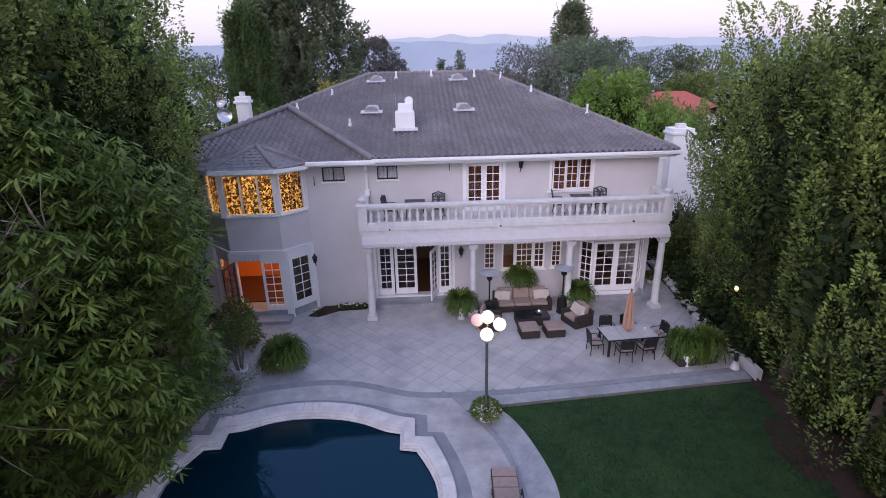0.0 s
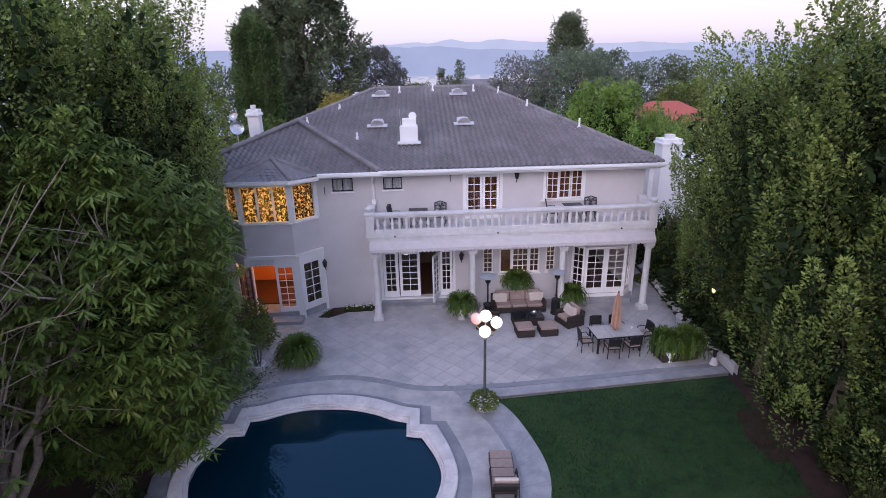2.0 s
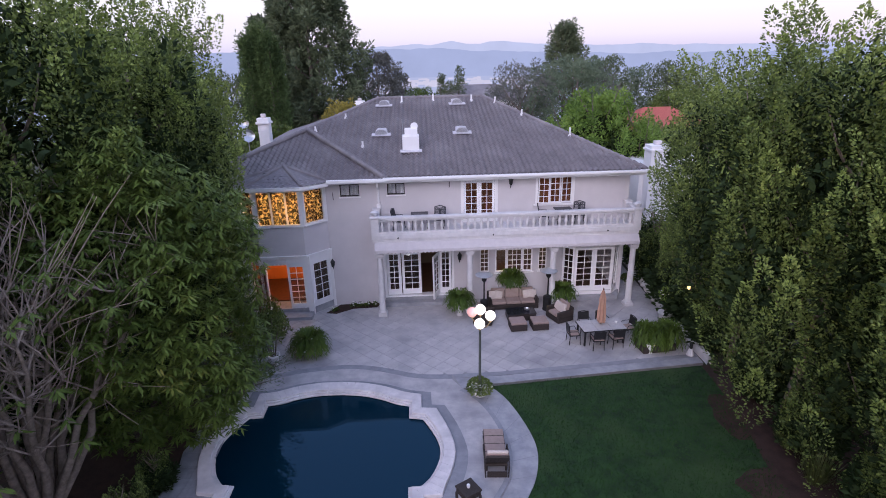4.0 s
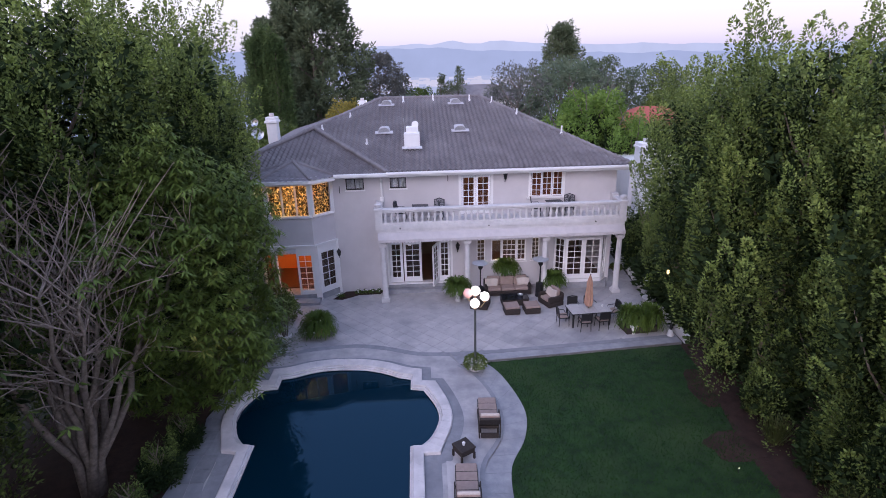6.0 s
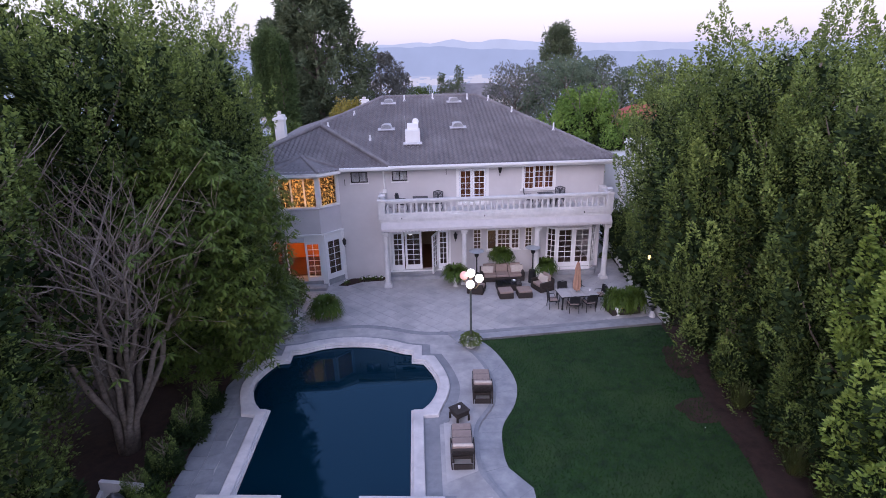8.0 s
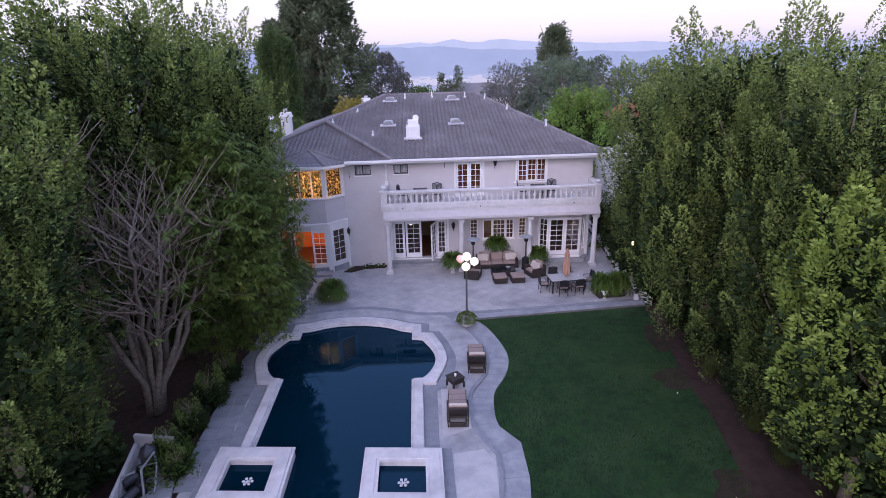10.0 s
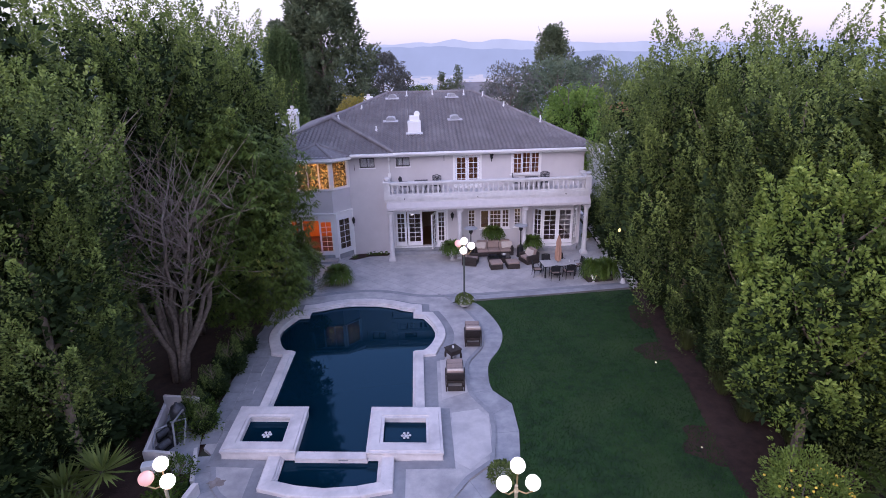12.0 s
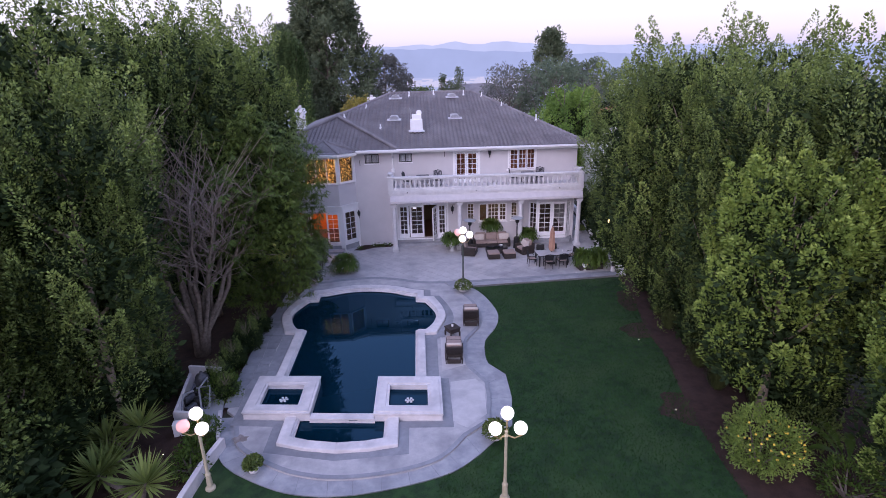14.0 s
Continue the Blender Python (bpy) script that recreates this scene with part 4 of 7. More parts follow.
part("plate", place(pose(0.2, 0.42, 1.27, 78, 12, 0), lathe(bmesh.new(), [(0.17, 0), (0.19, 0.02), (0.17, 0.04)], 14)), M["white_paint"], fl, "pale round metal plate leaning on the flue")
part("bracket", tube(bmesh.new(), [(-0.38, 0.6, 0.82), (-0.42, 0.6, 1.6)], 0.015, 6), M["steel"], fl)
for x, y, h in ((-2.9, 9.6, 0.42), (-0.9, 9.9, 0.42), (1.55, 9.7, 0.4), (3.0, 9.2, 0.4), (4.3, 7.0, 0.35), (6.3, 3.6, 0.5), (-4.9, 3.0, 0.32), (-6.2, 7.2, 0.3), (-7.7, 5.3, 0.3)):
    z = EAVE + SLOPE * (y + 0.5)
    t = thing("vent_pipe", (x, y, z), 0, "short white plumbing vent pipe on the roof", "pipe", "pipes on the roof")
    part("pipe", tube(bmesh.new(), [(0, 0, -0.05), (0, 0, h)], 0.05, 8), M["white_paint"], t)
    part("collar", lathe(bmesh.new(), [(0.10, -0.02), (0.08, 0.1), (0.055, 0.14)], 8), M["white_paint"], t)


def chimney(x, y, z0, z1, w, d, label):
    t = thing("chimney", (x, y, 0), 0, label, "chimney")
    part("shaft", boxed(-w / 2, w / 2, -d / 2, d / 2, z0, z1 - 0.45, bevel=0.01), M["white_paint"], t)
    part("crown", boxed(-w / 2 - 0.1, w / 2 + 0.1, -d / 2 - 0.1, d / 2 + 0.1, z1 - 0.45, z1 - 0.28, bevel=0.03), M["white_paint"], t)
    part("neck", boxed(-w / 2 - 0.02, w / 2 + 0.02, -d / 2 - 0.02, d / 2 + 0.02, z1 - 0.28, z1 - 0.05, bevel=0.02), M["white_paint"], t)
    part("flue", boxed(-w / 5, w / 5, -d / 5, d / 5, z1 - 0.05, z1 + 0.22, bevel=0.02), M["coping"], t)
    return t


chimney(-12.35, 12.0, 5.5, 8.55, 0.72, 0.72, "white stuccoed chimney stack with a stepped crown")

# ---- balcony ----
balcony = thing("balcony", label="pale stone balcony with turned balusters on columns", category="balcony")
bm = bmesh.new()
box(bm, -4.36, 8.52, -1.55, 0.0, 3.98, 4.22, bevel=0.02)
box(bm, -4.30, 8.46, -1.50, 0.0, 3.84, 3.98)
part("slab", bm, M["cast_stone"], balcony)
part("beam", boxed(-4.2, 8.4, -1.52, -1.2, 3.3, 3.84), M["stucco"], balcony)
bm = bmesh.new()
n = 72
for i in range(n):
    x0, x1 = -4.22 + 12.66 * i / n, -4.22 + 12.66 * (i + 1) / n
    v = [bm.verts.new(p) for p in ((x0, -1.53, 3.82), (x1, -1.53, 3.82), (x1, -1.78, 3.52), (x0, -1.78, 3.52))]
    bm.faces.new(v)
    v2 = [bm.verts.new(p) for p in ((x0, -1.784, 3.52), (x1, -1.784, 3.52), (x1, -1.79, 3.40), ((x0 + x1) / 2, -1.79, 3.345), (x0, -1.79, 3.40))]
    bm.faces.new(v2)
part("awning", bm, M["awning"], balcony, "white cloth awning with a scalloped edge")
bm = bmesh.new()
box(bm, -4.0, 8.2, -1.52, -1.30, 4.22, 4.34, bevel=0.015)
part("bottom_rail", bm, M["cast_stone"], balcony)
bm = bmesh.new()
box(bm, -4.0, 8.2, -1.56, -1.26, 4.93, 5.07, bevel=0.03)
box(bm, -4.0, 8.2, -1.50, -1.32, 4.86, 4.93)
part("top_rail", bm, M["cast_stone"], balcony)
for x in (-4.15, 8.3):
    bm = bmesh.new()
    box(bm, x - 0.18, x + 0.18, -1.58, -1.22, 4.22, 5.0, bevel=0.01)
    box(bm, x - 0.23, x + 0.23, -1.63, -1.17, 5.0, 5.12, bevel=0.03)
    lathe(bm, [(0.10, 5.12), (0.12, 5.16), (0.17, 5.22), (0.18, 5.3), (0.08, 5.36)], 10, (x, -1.4, 0))
    part("pedestal", bm, M["cast_stone"], balcony)
for x in (-4.15, 8.3):
    bm = bmesh.new()
    box(bm, x - 0.12, x + 0.12, -1.2, -0.02, 4.22, 4.34)
    box(bm, x - 0.15, x + 0.15, -1.2, -0.02, 4.93, 5.07, bevel=0.02)
    box(bm, x - 0.18, x + 0.18, -0.4, -0.02, 4.34, 5.16)
    part("side_rail", bm, M["cast_stone"], balcony)
bal = lathe(bmesh.new(), [(0.07, 0), (0.07, 0.05), (0.045, 0.07), (0.05, 0.10), (0.088, 0.2), (0.09, 0.25), (0.06, 0.36), (0.04, 0.43), (0.05, 0.455), (0.065, 0.47), (0.065, 0.52)], 10)
b0 = part("baluster", bal, M["cast_stone"], balcony, smooth=True)
b0.matrix_basis = pose(-3.82, -1.41, 4.34)
NB = 39
for i in range(1, NB):
    b = new("baluster", b0.data)
    b.parent = balcony
    b.matrix_basis = pose(-3.82 + 11.84 * i / (NB - 1), -1.41, 4.34)
for x in (-4.15, 8.3):
    for y in (-1.0, -0.7):
        b = new("baluster", b0.data)
        b.parent = balcony
        b.matrix_basis = pose(x, y, 4.34)
for x in (-3.1, 1.4, 6.9):
    part("drain_spout", tube(bmesh.new(), [(x, -1.5, 4.05), (x, -1.62, 4.05)], 0.035, 8), M["dark_metal"], balcony)
for x in (-4.04, 0.3, 4.38, 8.3):
    t = thing("column", (x, -1.42, 0), 0, "pale stone porch column on a square base", "column", "columns of the porch")
    bm = bmesh.new()
    box(bm, -0.22, 0.22, -0.22, 0.22, 0, 0.17, bevel=0.015)
    box(bm, -0.18, 0.18, -0.18, 0.18, 0.17, 0.26, bevel=0.03)
    part("base", bm, M["cast_stone"], t)
    part("shaft", lathe(bmesh.new(), [(0.165, 0.26), (0.155, 0.4), (0.15, 1.6), (0.135, 3.05)], 4 * 3), M["cast_stone"], t)
    bm = bmesh.new()
    box(bm, -0.17, 0.17, -0.17, 0.17, 3.05, 3.14, bevel=0.03)
    box(bm, -0.20, 0.20, -0.20, 0.20, 3.14, 3.3, bevel=0.02)
    part("capital", bm, M["cast_stone"], t)


# ---- lamps in the rooms ----
def lamp(name, at, energy, color, size=0.15):
    o = new(name, bpy.data.lights.new(name, "POINT"))
    o.location, o.data.energy, o.data.color, o.data.shadow_soft_size = at, energy, color, size
    return o


lamp("room_lamp", (-8.7, 0.5, 5.75), 270, (1.0, 0.66, 0.28))
lamp("room_lamp", (-8.6, 1.2, 2.9), 120, (1.0, 0.55, 0.22))
lamp("room_lamp", (-2.2, 3.2, 3.0), 5, (1.0, 0.75, 0.45))
lamp("room_lamp", (2.6, 2.6, 3.0), 130, (1.0, 0.80, 0.45))
lamp("room_lamp", (6.6, 3.0, 2.9), 7, (1.0, 0.72, 0.42))
lamp("room_lamp", (0.9, 1.6, 6.1), 24, (1.0, 0.55, 0.22))
lamp("room_lamp", (4.8, 1.6, 6.1), 15, (1.0, 0.60, 0.28))
M["bulb"] = glow("warm_bulb", (1.0, 0.78, 0.42), 9)
ch = thing("chandelier", (-8.75, 0.35, 6.0), 0, "small lit chandelier in the bay room", "chandelier")
bm = bmesh.new()
tube(bm, [(0, 0, 0.1), (0, 0, 0.5)], 0.015, 6)
for k in range(6):
    a = k * math.pi / 3
    tube(bm, [(0, 0, 0.1), (0.2 * math.cos(a), 0.2 * math.sin(a), 0.05), (0.25 * math.cos(a), 0.25 * math.sin(a), 0.12)], 0.012, 5)
part("arms", bm, M["dark_metal"], ch)
for k in range(6):
    a = k * math.pi / 3
    part("bulb", lathe(bmesh.new(), [(0.03, 0.12), (0.06, 0.17), (0.05, 0.23), (0.01, 0.27)], 8, (0.25 * math.cos(a), 0.25 * math.sin(a), 0)), M["bulb"], ch)
pend = thing("pendant_lamp", (-2.72, 0.7, 2.55), 0, "small lit pendant lantern inside the entrance", "lamp")
part("shade", lathe(bmesh.new(), [(0.10, -0.18), (0.13, 0.0), (0.09, 0.12), (0.02, 0.15)], 10), glow("pale_lamp_glass", (1.0, 0.93, 0.85), 1.6), pend)
part("cord", tube(bmesh.new(), [(0, 0, 0.15), (0, 0, 1.0)], 0.01, 5), M["dark_metal"], pend)


# ---- patio ----
edge_n = smooth_line([(-9.9, -5.6), (-8.4, -6.3), (-7.0, -6.02), (-5.2, -5.88), (-3.8, -6.2), (-2.4, -6.78), (-1.0, -6.95)], 4)
edge_path = [(0.9, -6.92), (5.0, -6.62), (9.25, -6.28)]
patio_in = [(-11.0, 0.0), (-11.0, -5.6)] + edge_n + edge_path + [(9.55, -3.0), (10.4, 8.0), (8.4, 8.0), (8.4, 0.0)]
path_s = [(-0.66, -7.94), (0.3, -7.74), (5.0, -7.35), (9.3, -6.97)]
bm = sheet(bmesh.new(), [(-11.0, 0.0), (-11.0, -5.6)] + edge_n[:-1] + path_s + [(9.6, -3.0), (10.4, 8.0), (8.4, 8.0), (8.4, 0.0)], [], -0.012, 0.12)
patio = solid("patio", bm, M["joint"], "pale stone patio laid in diagonal square pavers", "paving", "structure")
bands = [ribbon(bmesh.new(), edge_n, offset_line(edge_n, -0.30), 0.004, 0.02),
         ribbon(bmesh.new(), [edge_n[-1]] + edge_path, [(-0.9, -7.22), (0.9, -7.18), (5.0, -6.88), (9.27, -6.52)], 0.004, 0.02)]
for b in bands:
    part("border_band", b, M["band"], patio)
part("path_strip", ribbon(bmesh.new(), [(-0.9, -7.24), (0.9, -7.20), (5.0, -6.90), (9.27, -6.54)], path_s, 0.002, 0.12), M["walkway"], patio)
# grey bands on the pool deck
ho = half_out[:-1] + [(3.05, -16.8)]
bo = round_half([(0, -7.02), (0.86, -7.08), (1.8, -7.30), (2.6, -7.64), (3.42, -7.78), (3.42, -8.55), (3.9, -8.58), (4.24, -9.55), (4.44, -10.4), (4.5, -11.1), (4.36, -11.9), (4.1, -12.6), (3.95, -13.15), (3.6, -13.3), (3.55, -16.8)])
for s in (-1, 1):
    a, b = [pool_xy(s * u, v) for u, v in ho], [pool_xy(s * u, v) for u, v in bo]
    part("border_band", ribbon(bmesh.new(), a, b, 0.004, 0.01), M["band"], deck)
    a = [pool_xy(s * u, v) for u, v in ((3.55, -16.8), (3.60, -16.8), (3.60, -19.18), (2.05, -19.22), (2.05, -20.55), (0, -20.9))]
    b = [pool_xy(s * u, v) for u, v in ((3.55, -16.5), (3.95, -16.5), (3.95, -19.5), (2.4, -19.55), (2.4, -20.85), (0, -21.2))]
    part("border_band", ribbon(bmesh.new(), a, b, 0.005, 0.01), M["band"], deck)
part("border_band", ribbon(bmesh.new(), WALK_IN, offset_line(WALK_IN, -0.16), 0.004, 0.02), M["band"], deck)
bm = sheet(bmesh.new(), [(-1.3, -17.1), (-0.3, -16.95), (0.0, -17.5), (-0.12, -19.2), (-0.9, -19.9), (-1.35, -19.5)], [], 0.006, 0.004)
M["pale_deck"] = surf("pale_deck_stone", (0.46, 0.435, 0.435), (0.57, 0.535, 0.53), 2.2, 0.75, 0.4, 25, stain=(0.33, 0.315, 0.325), stain_scale=0.8)
part("pale_panel", bm, M["pale_deck"], deck)
part("pale_panel", sheet(bmesh.new(), [(-1.55, -13.5), (-0.6, -13.9), (-0.6, -15.9), (-1.6, -16.3)], [], 0.006, 0.004), M["pale_deck"], deck)


def clip_convex(poly, cutter):
    """The part of a plan outline inside a convex cutter."""
    out = poly
    for i in range(len(cutter)):
        (ax, ay), (bx, by) = cutter[i], cutter[(i + 1) % len(cutter)]
        side = lambda p: (bx - ax) * (p[1] - ay) - (by - ay) * (p[0] - ax)
        res = []
        for j in range(len(out)):
            p, q = out[j - 1], out[j]
            sp, sq = side(p), side(q)
            if (sp < 0) != (sq < 0):
                f = sp / (sp - sq)
                res.append((p[0] + (q[0] - p[0]) * f, p[1] + (q[1] - p[1]) * f))
            if sq >= 0:
                res.append(q)
        out = res
        if not out:
            break
    return out


def area(p):
    return 0.5 * abs(sum(p[i - 1][0] * p[i][1] - p[i][0] * p[i - 1][1] for i in range(len(p))))


PS = 0.60
hd = (PS - 0.014) / math.sqrt(2)
dia = bmesh.new()
lo = [dia.verts.new((x, y, -0.01)) for x, y in ((hd, 0), (0, hd), (-hd, 0), (0, -hd))]
hi = [dia.verts.new((x * 0.985, y * 0.985, 0.0)) for x, y in ((hd, 0), (0, hd), (-hd, 0), (0, -hd))]
dia.faces.new(hi)
for i in range(4):
    dia.faces.new((lo[i], lo[(i + 1) % 4], hi[(i + 1) % 4], hi[i]))
paver_me = bpy.data.meshes.new("paver")
dia.to_mesh(paver_me)
paver_me.materials.append(M["paver"])
cut = bmesh.new()
rp = random.Random(8)
step = PS / math.sqrt(2)
for i in range(-12, 24):
    for j in range(-30, 30):
        x, y = -3 + (i + j) * step, -3 + (i - j) * step
        if not (-11.5 < x < 10.8 and -7.5 < y < 8.4):
            continue
        c = [(x + hd, y), (x, y + hd), (x - hd, y), (x, y - hd)]
        got = clip_convex(patio_in, c)
        if len(got) < 3 or area(got) < 0.02:
            continue
        if area(got) > 2 * hd * hd * 0.995:
            o = new("paver", paver_me)
            o.parent = patio
            o.matrix_basis = pose(x, y, rp.uniform(-0.002, 0.002), rp.uniform(-0.25, 0.25), rp.uniform(-0.25, 0.25), 90 * rp.randrange(4))
        else:
            try:
                cut.faces.new([cut.verts.new((px, py, -0.001)) for px, py in got])
            except ValueError:
                pass
tagged(part("cut_paver", cut, M["paver_joined"], patio), kind="stuff")

# ---- furniture ----
M["wicker"] = surf("dark_wicker", (0.018, 0.013, 0.011), (0.05, 0.036, 0.03), 60, 0.7, 0.6, 120)
M["cushion"] = surf("taupe_cushion", (0.30, 0.22, 0.19), (0.36, 0.27, 0.235), 8, 0.95, 0.2, 120)
M["pale_cushion"] = surf("cream_pillow", (0.50, 0.42, 0.37), (0.60, 0.52, 0.47), 14, 0.95, 0.2, 120)
M["tan_cloth"] = surf("tan_umbrella_cloth", (0.38, 0.215, 0.15), (0.47, 0.275, 0.20), 5, 0.9, 0.3, 60)
M["grey_stone"] = surf("grey_table_stone", (0.40, 0.38, 0.38), (0.52, 0.49, 0.48), 10, 0.6, 0.1, 60)
M["black_metal"] = surf("black_cast_metal", (0.012, 0.012, 0.013), (0.03, 0.03, 0.032), 20, 0.5, 0.2, 90, metal=0.3)
M["iron_grey"] = surf("grey_cast_aluminium", (0.05, 0.05, 0.06), (0.10, 0.10, 0.11), 16, 0.5, 0.2, 80, metal=0.4)
M["globe"] = glow("lit_globe_glass", (1.0, 0.93, 0.86), 2.6)
M["pink_globe"] = glow("dim_globe_glass", (0.85, 0.45, 0.40), 0.42)
M["gold"] = surf("gilded_metal", (0.35, 0.25, 0.12), (0.48, 0.36, 0.2), 15, 0.4, 0.2, 60, metal=0.6)
M["post_green"] = surf("verdigris_post", (0.07, 0.085, 0.075), (0.13, 0.14, 0.12), 8, 0.55, 0.2, 60, metal=0.3)
M["post_cream"] = surf("cream_post_paint", (0.42, 0.36, 0.24), (0.52, 0.45, 0.32), 8, 0.55, 0.2, 60)
M["white_flower"] = surf("white_petal", (0.75, 0.74, 0.70), (0.85, 0.83, 0.80), 30, 0.8, 0)
M["yellow_flower"] = surf("yellow_petal", (0.75, 0.50, 0.05), (0.85, 0.62, 0.10), 30, 0.8, 0)
M["red_flower"] = surf("red_petal", (0.45, 0.06, 0.05), (0.55, 0.10, 0.08), 30, 0.8, 0)
M["terracotta"] = surf("terracotta", (0.30, 0.12, 0.07), (0.40, 0.18, 0.11), 6, 0.85, 0.2, 40)


def cushion(x0, x1, y0, y1, z0, z1):
    return boxed(x0, x1, y0, y1, z0, z1, bevel=min(0.05, (z1 - z0) * 0.35))


def seat_unit(name, at, rz, w, d, n, label, pillows):
    """A deep wicker seat with n cushions; its front looks to -y."""
    t = thing(name, at, rz, label, "sofa" if n > 1 else "armchair", "seats round the low table")
    bm = bmesh.new()
    box(bm, -w / 2, w / 2, -d / 2, d / 2, 0.03, 0.28, bevel=0.03)
    part("base", bm, M["wicker"], t)
    part("back", boxed(-w / 2, w / 2, d / 2 - 0.13, d / 2, 0.28, 0.72, bevel=0.04), M["wicker"], t)
    for s in (-1, 1):
        part("arm", boxed(*sorted((s * w / 2, s * (w / 2 - 0.14))), -d / 2, d / 2 - 0.13, 0.28, 0.58, bevel=0.04), M["wicker"], t)
    cw = (w - 0.32) / n
    for i in range(n):
        x = -w / 2 + 0.16 + cw * i
        part("seat_cushion", cushion(x + 0.01, x + cw - 0.01, -d / 2 + 0.02, d / 2 - 0.2, 0.285, 0.44), M["cushion"], t)
        b = cushion(x + 0.01, x + cw - 0.01, -0.08, 0.08, -0.02, 0.46)
        part("back_cushion", place(pose(0, d / 2 - 0.24, 0.44, -12), b), M["cushion"], t)
    for x, r in pillows:
        b = cushion(-0.21, 0.21, -0.07, 0.07, -0.21, 0.21)
        part("pillow", place(pose(x, d / 2 - 0.42, 0.64, -20, r, 0), b), M["pale_cushion"], t, "cream patterned scatter pillow")
    return t


seat_unit("sofa", (2.5, -1.0, 0), 0, 2.5, 0.9, 3, "dark wicker sofa with taupe cushions and pillows", [(-0.72, 10), (0.72, -8), (-1.0, 4), (1.0, 5)])
seat_unit("armchair", (4.5, -2.6, 0), -68, 1.0, 0.9, 1, "dark wicker armchair with cream pillows", [(-0.15, 12), (0.18, -10)])
seat_unit("armchair", (0.85, -2.55, 0), 72, 0.95, 0.9, 1, "dark wicker armchair with taupe cushions", [])
for x in (2.32, 3.33):
    t = thing("ottoman", (x, -3.38, 0), 3, "square dark wicker ottoman with a taupe cushion", "ottoman", "ottomans at the low table")
    part("base", boxed(-0.38, 0.38, -0.36, 0.36, 0.02, 0.32, bevel=0.025), M["wicker"], t)
    part("cushion", cushion(-0.37, 0.37, -0.35, 0.35, 0.325, 0.44), M["cushion"], t)
t = thing("coffee_table", (2.65, -2.38, 0), 1, "low dark wicker coffee table with a glass top", "table")
part("base", boxed(-0.68, 0.68, -0.36, 0.36, 0.02, 0.38, bevel=0.025), M["wicker"], t)
m_dk, n_, l_, p_ = material("dark_tinted_glass")
p_.inputs["Base Color"].default_value, p_.inputs["Roughness"].default_value = (0.02, 0.02, 0.025, 1), 0.08
M["tinted_glass"] = m_dk
part("top", boxed(-0.70, 0.70, -0.38, 0.38, 0.384, 0.40, bevel=0.004), M["tinted_glass"], t)
t = thing("glass_bowl", (2.95, -2.35, 0.4), 0, "small glass bowl on the coffee table", "bowl")
part("bowl", lathe(bmesh.new(), [(0.06, 0), (0.12, 0.04), (0.15, 0.10), (0.14, 0.10), (0.10, 0.04)], 12), M["steel"], t)


def dining_chair(at, rz):
    t = thing("dining_chair", at, rz, "black metal patio dining chair with a slatted back", "chair", "chairs round the dining table")
    for x, y in ((-0.22, -0.22), (0.22, -0.22), (-0.22, 0.22), (0.22, 0.22)):
        part("leg", tube(bmesh.new(), [(x * 1.1, y * 1.1, 0), (x, y, 0.43)], 0.018, 6), M["black_metal"], t)
    part("seat", boxed(-0.25, 0.25, -0.25, 0.25, 0.42, 0.46, bevel=0.012), M["black_metal"], t)
    part("cushion", boxed(-0.23, 0.23, -0.23, 0.23, 0.464, 0.50, bevel=0.015), M["cushion"], t)
    bm = bmesh.new()
    for x in (-0.24, 0.24):
        tube(bm, [(x, 0.23, 0.43), (x, 0.29, 0.92)], 0.02, 6)
    tube(bm, [(-0.24, 0.29, 0.92), (0, 0.30, 0.96), (0.24, 0.29, 0.92)], 0.02, 6)
    tube(bm, [(-0.24, 0.25, 0.56), (0.24, 0.25, 0.56)], 0.014, 6)
    part("back_frame", bm, M["black_metal"], t)
    part("back_panel", place(pose(0, 0.265, 0.75, -8), boxed(-0.22, 0.22, -0.006, 0.006, -0.17, 0.17)), M["black_metal"], t)
    for s in (-1, 1):
        part("armrest", tube(bmesh.new(), [(s * 0.25, 0.25, 0.66), (s * 0.27, -0.1, 0.66), (s * 0.26, -0.22, 0.44)], 0.016, 6), M["black_metal"], t)
    return t


TX, TY, TR = 5.75, -4.75, 4
dt = thing("dining_table", (TX, TY, 0), TR, "rectangular dining table with three pale stone panels", "table")
part("frame", boxed(-0.98, 0.98, -0.52, 0.52, 0.68, 0.72, bevel=0.01), M["black_metal"], dt)
for i in range(3):
    part("top_panel", boxed(-0.96 + 0.645 * i, -0.33 + 0.645 * i, -0.5, 0.5, 0.722, 0.745, bevel=0.005), M["grey_stone"], dt)
for x in (-0.88, 0.88):
    for y in (-0.44, 0.44):
        part("leg", boxed(x - 0.035, x + 0.035, y - 0.035, y + 0.035, 0, 0.68), M["black_metal"], dt)
tm = pose(TX, TY, 0, 0, 0, TR)
c0 = dining_chair((0, 0, 0), 0)
chair_spots = [(-0.42, -0.68, 176), (0.42, -0.66, 184), (-0.45, 0.72, -4), (0.42, 0.72, 6), (-1.25, -0.05, 88), (1.28, 0.1, -84)]
for i, (x, y, r) in enumerate(chair_spots):
    m = tm @ pose(x, y, 0, 0, 0, r)
    if i:
        copy_thing(c0, m)
    else:
        c0.matrix_basis = m
um = thing("patio_umbrella", (TX, TY + 0.05, 0), 0, "closed tan patio umbrella through the dining table", "umbrella")
part("pole", tube(bmesh.new(), [(0, 0, 0.05), (0, 0, 2.42)], 0.022, 8), M["wood_floor"], um)
part("base", lathe(bmesh.new(), [(0.26, 0), (0.26, 0.05), (0.08, 0.09), (0.05, 0.25)], 14), M["black_metal"], um)
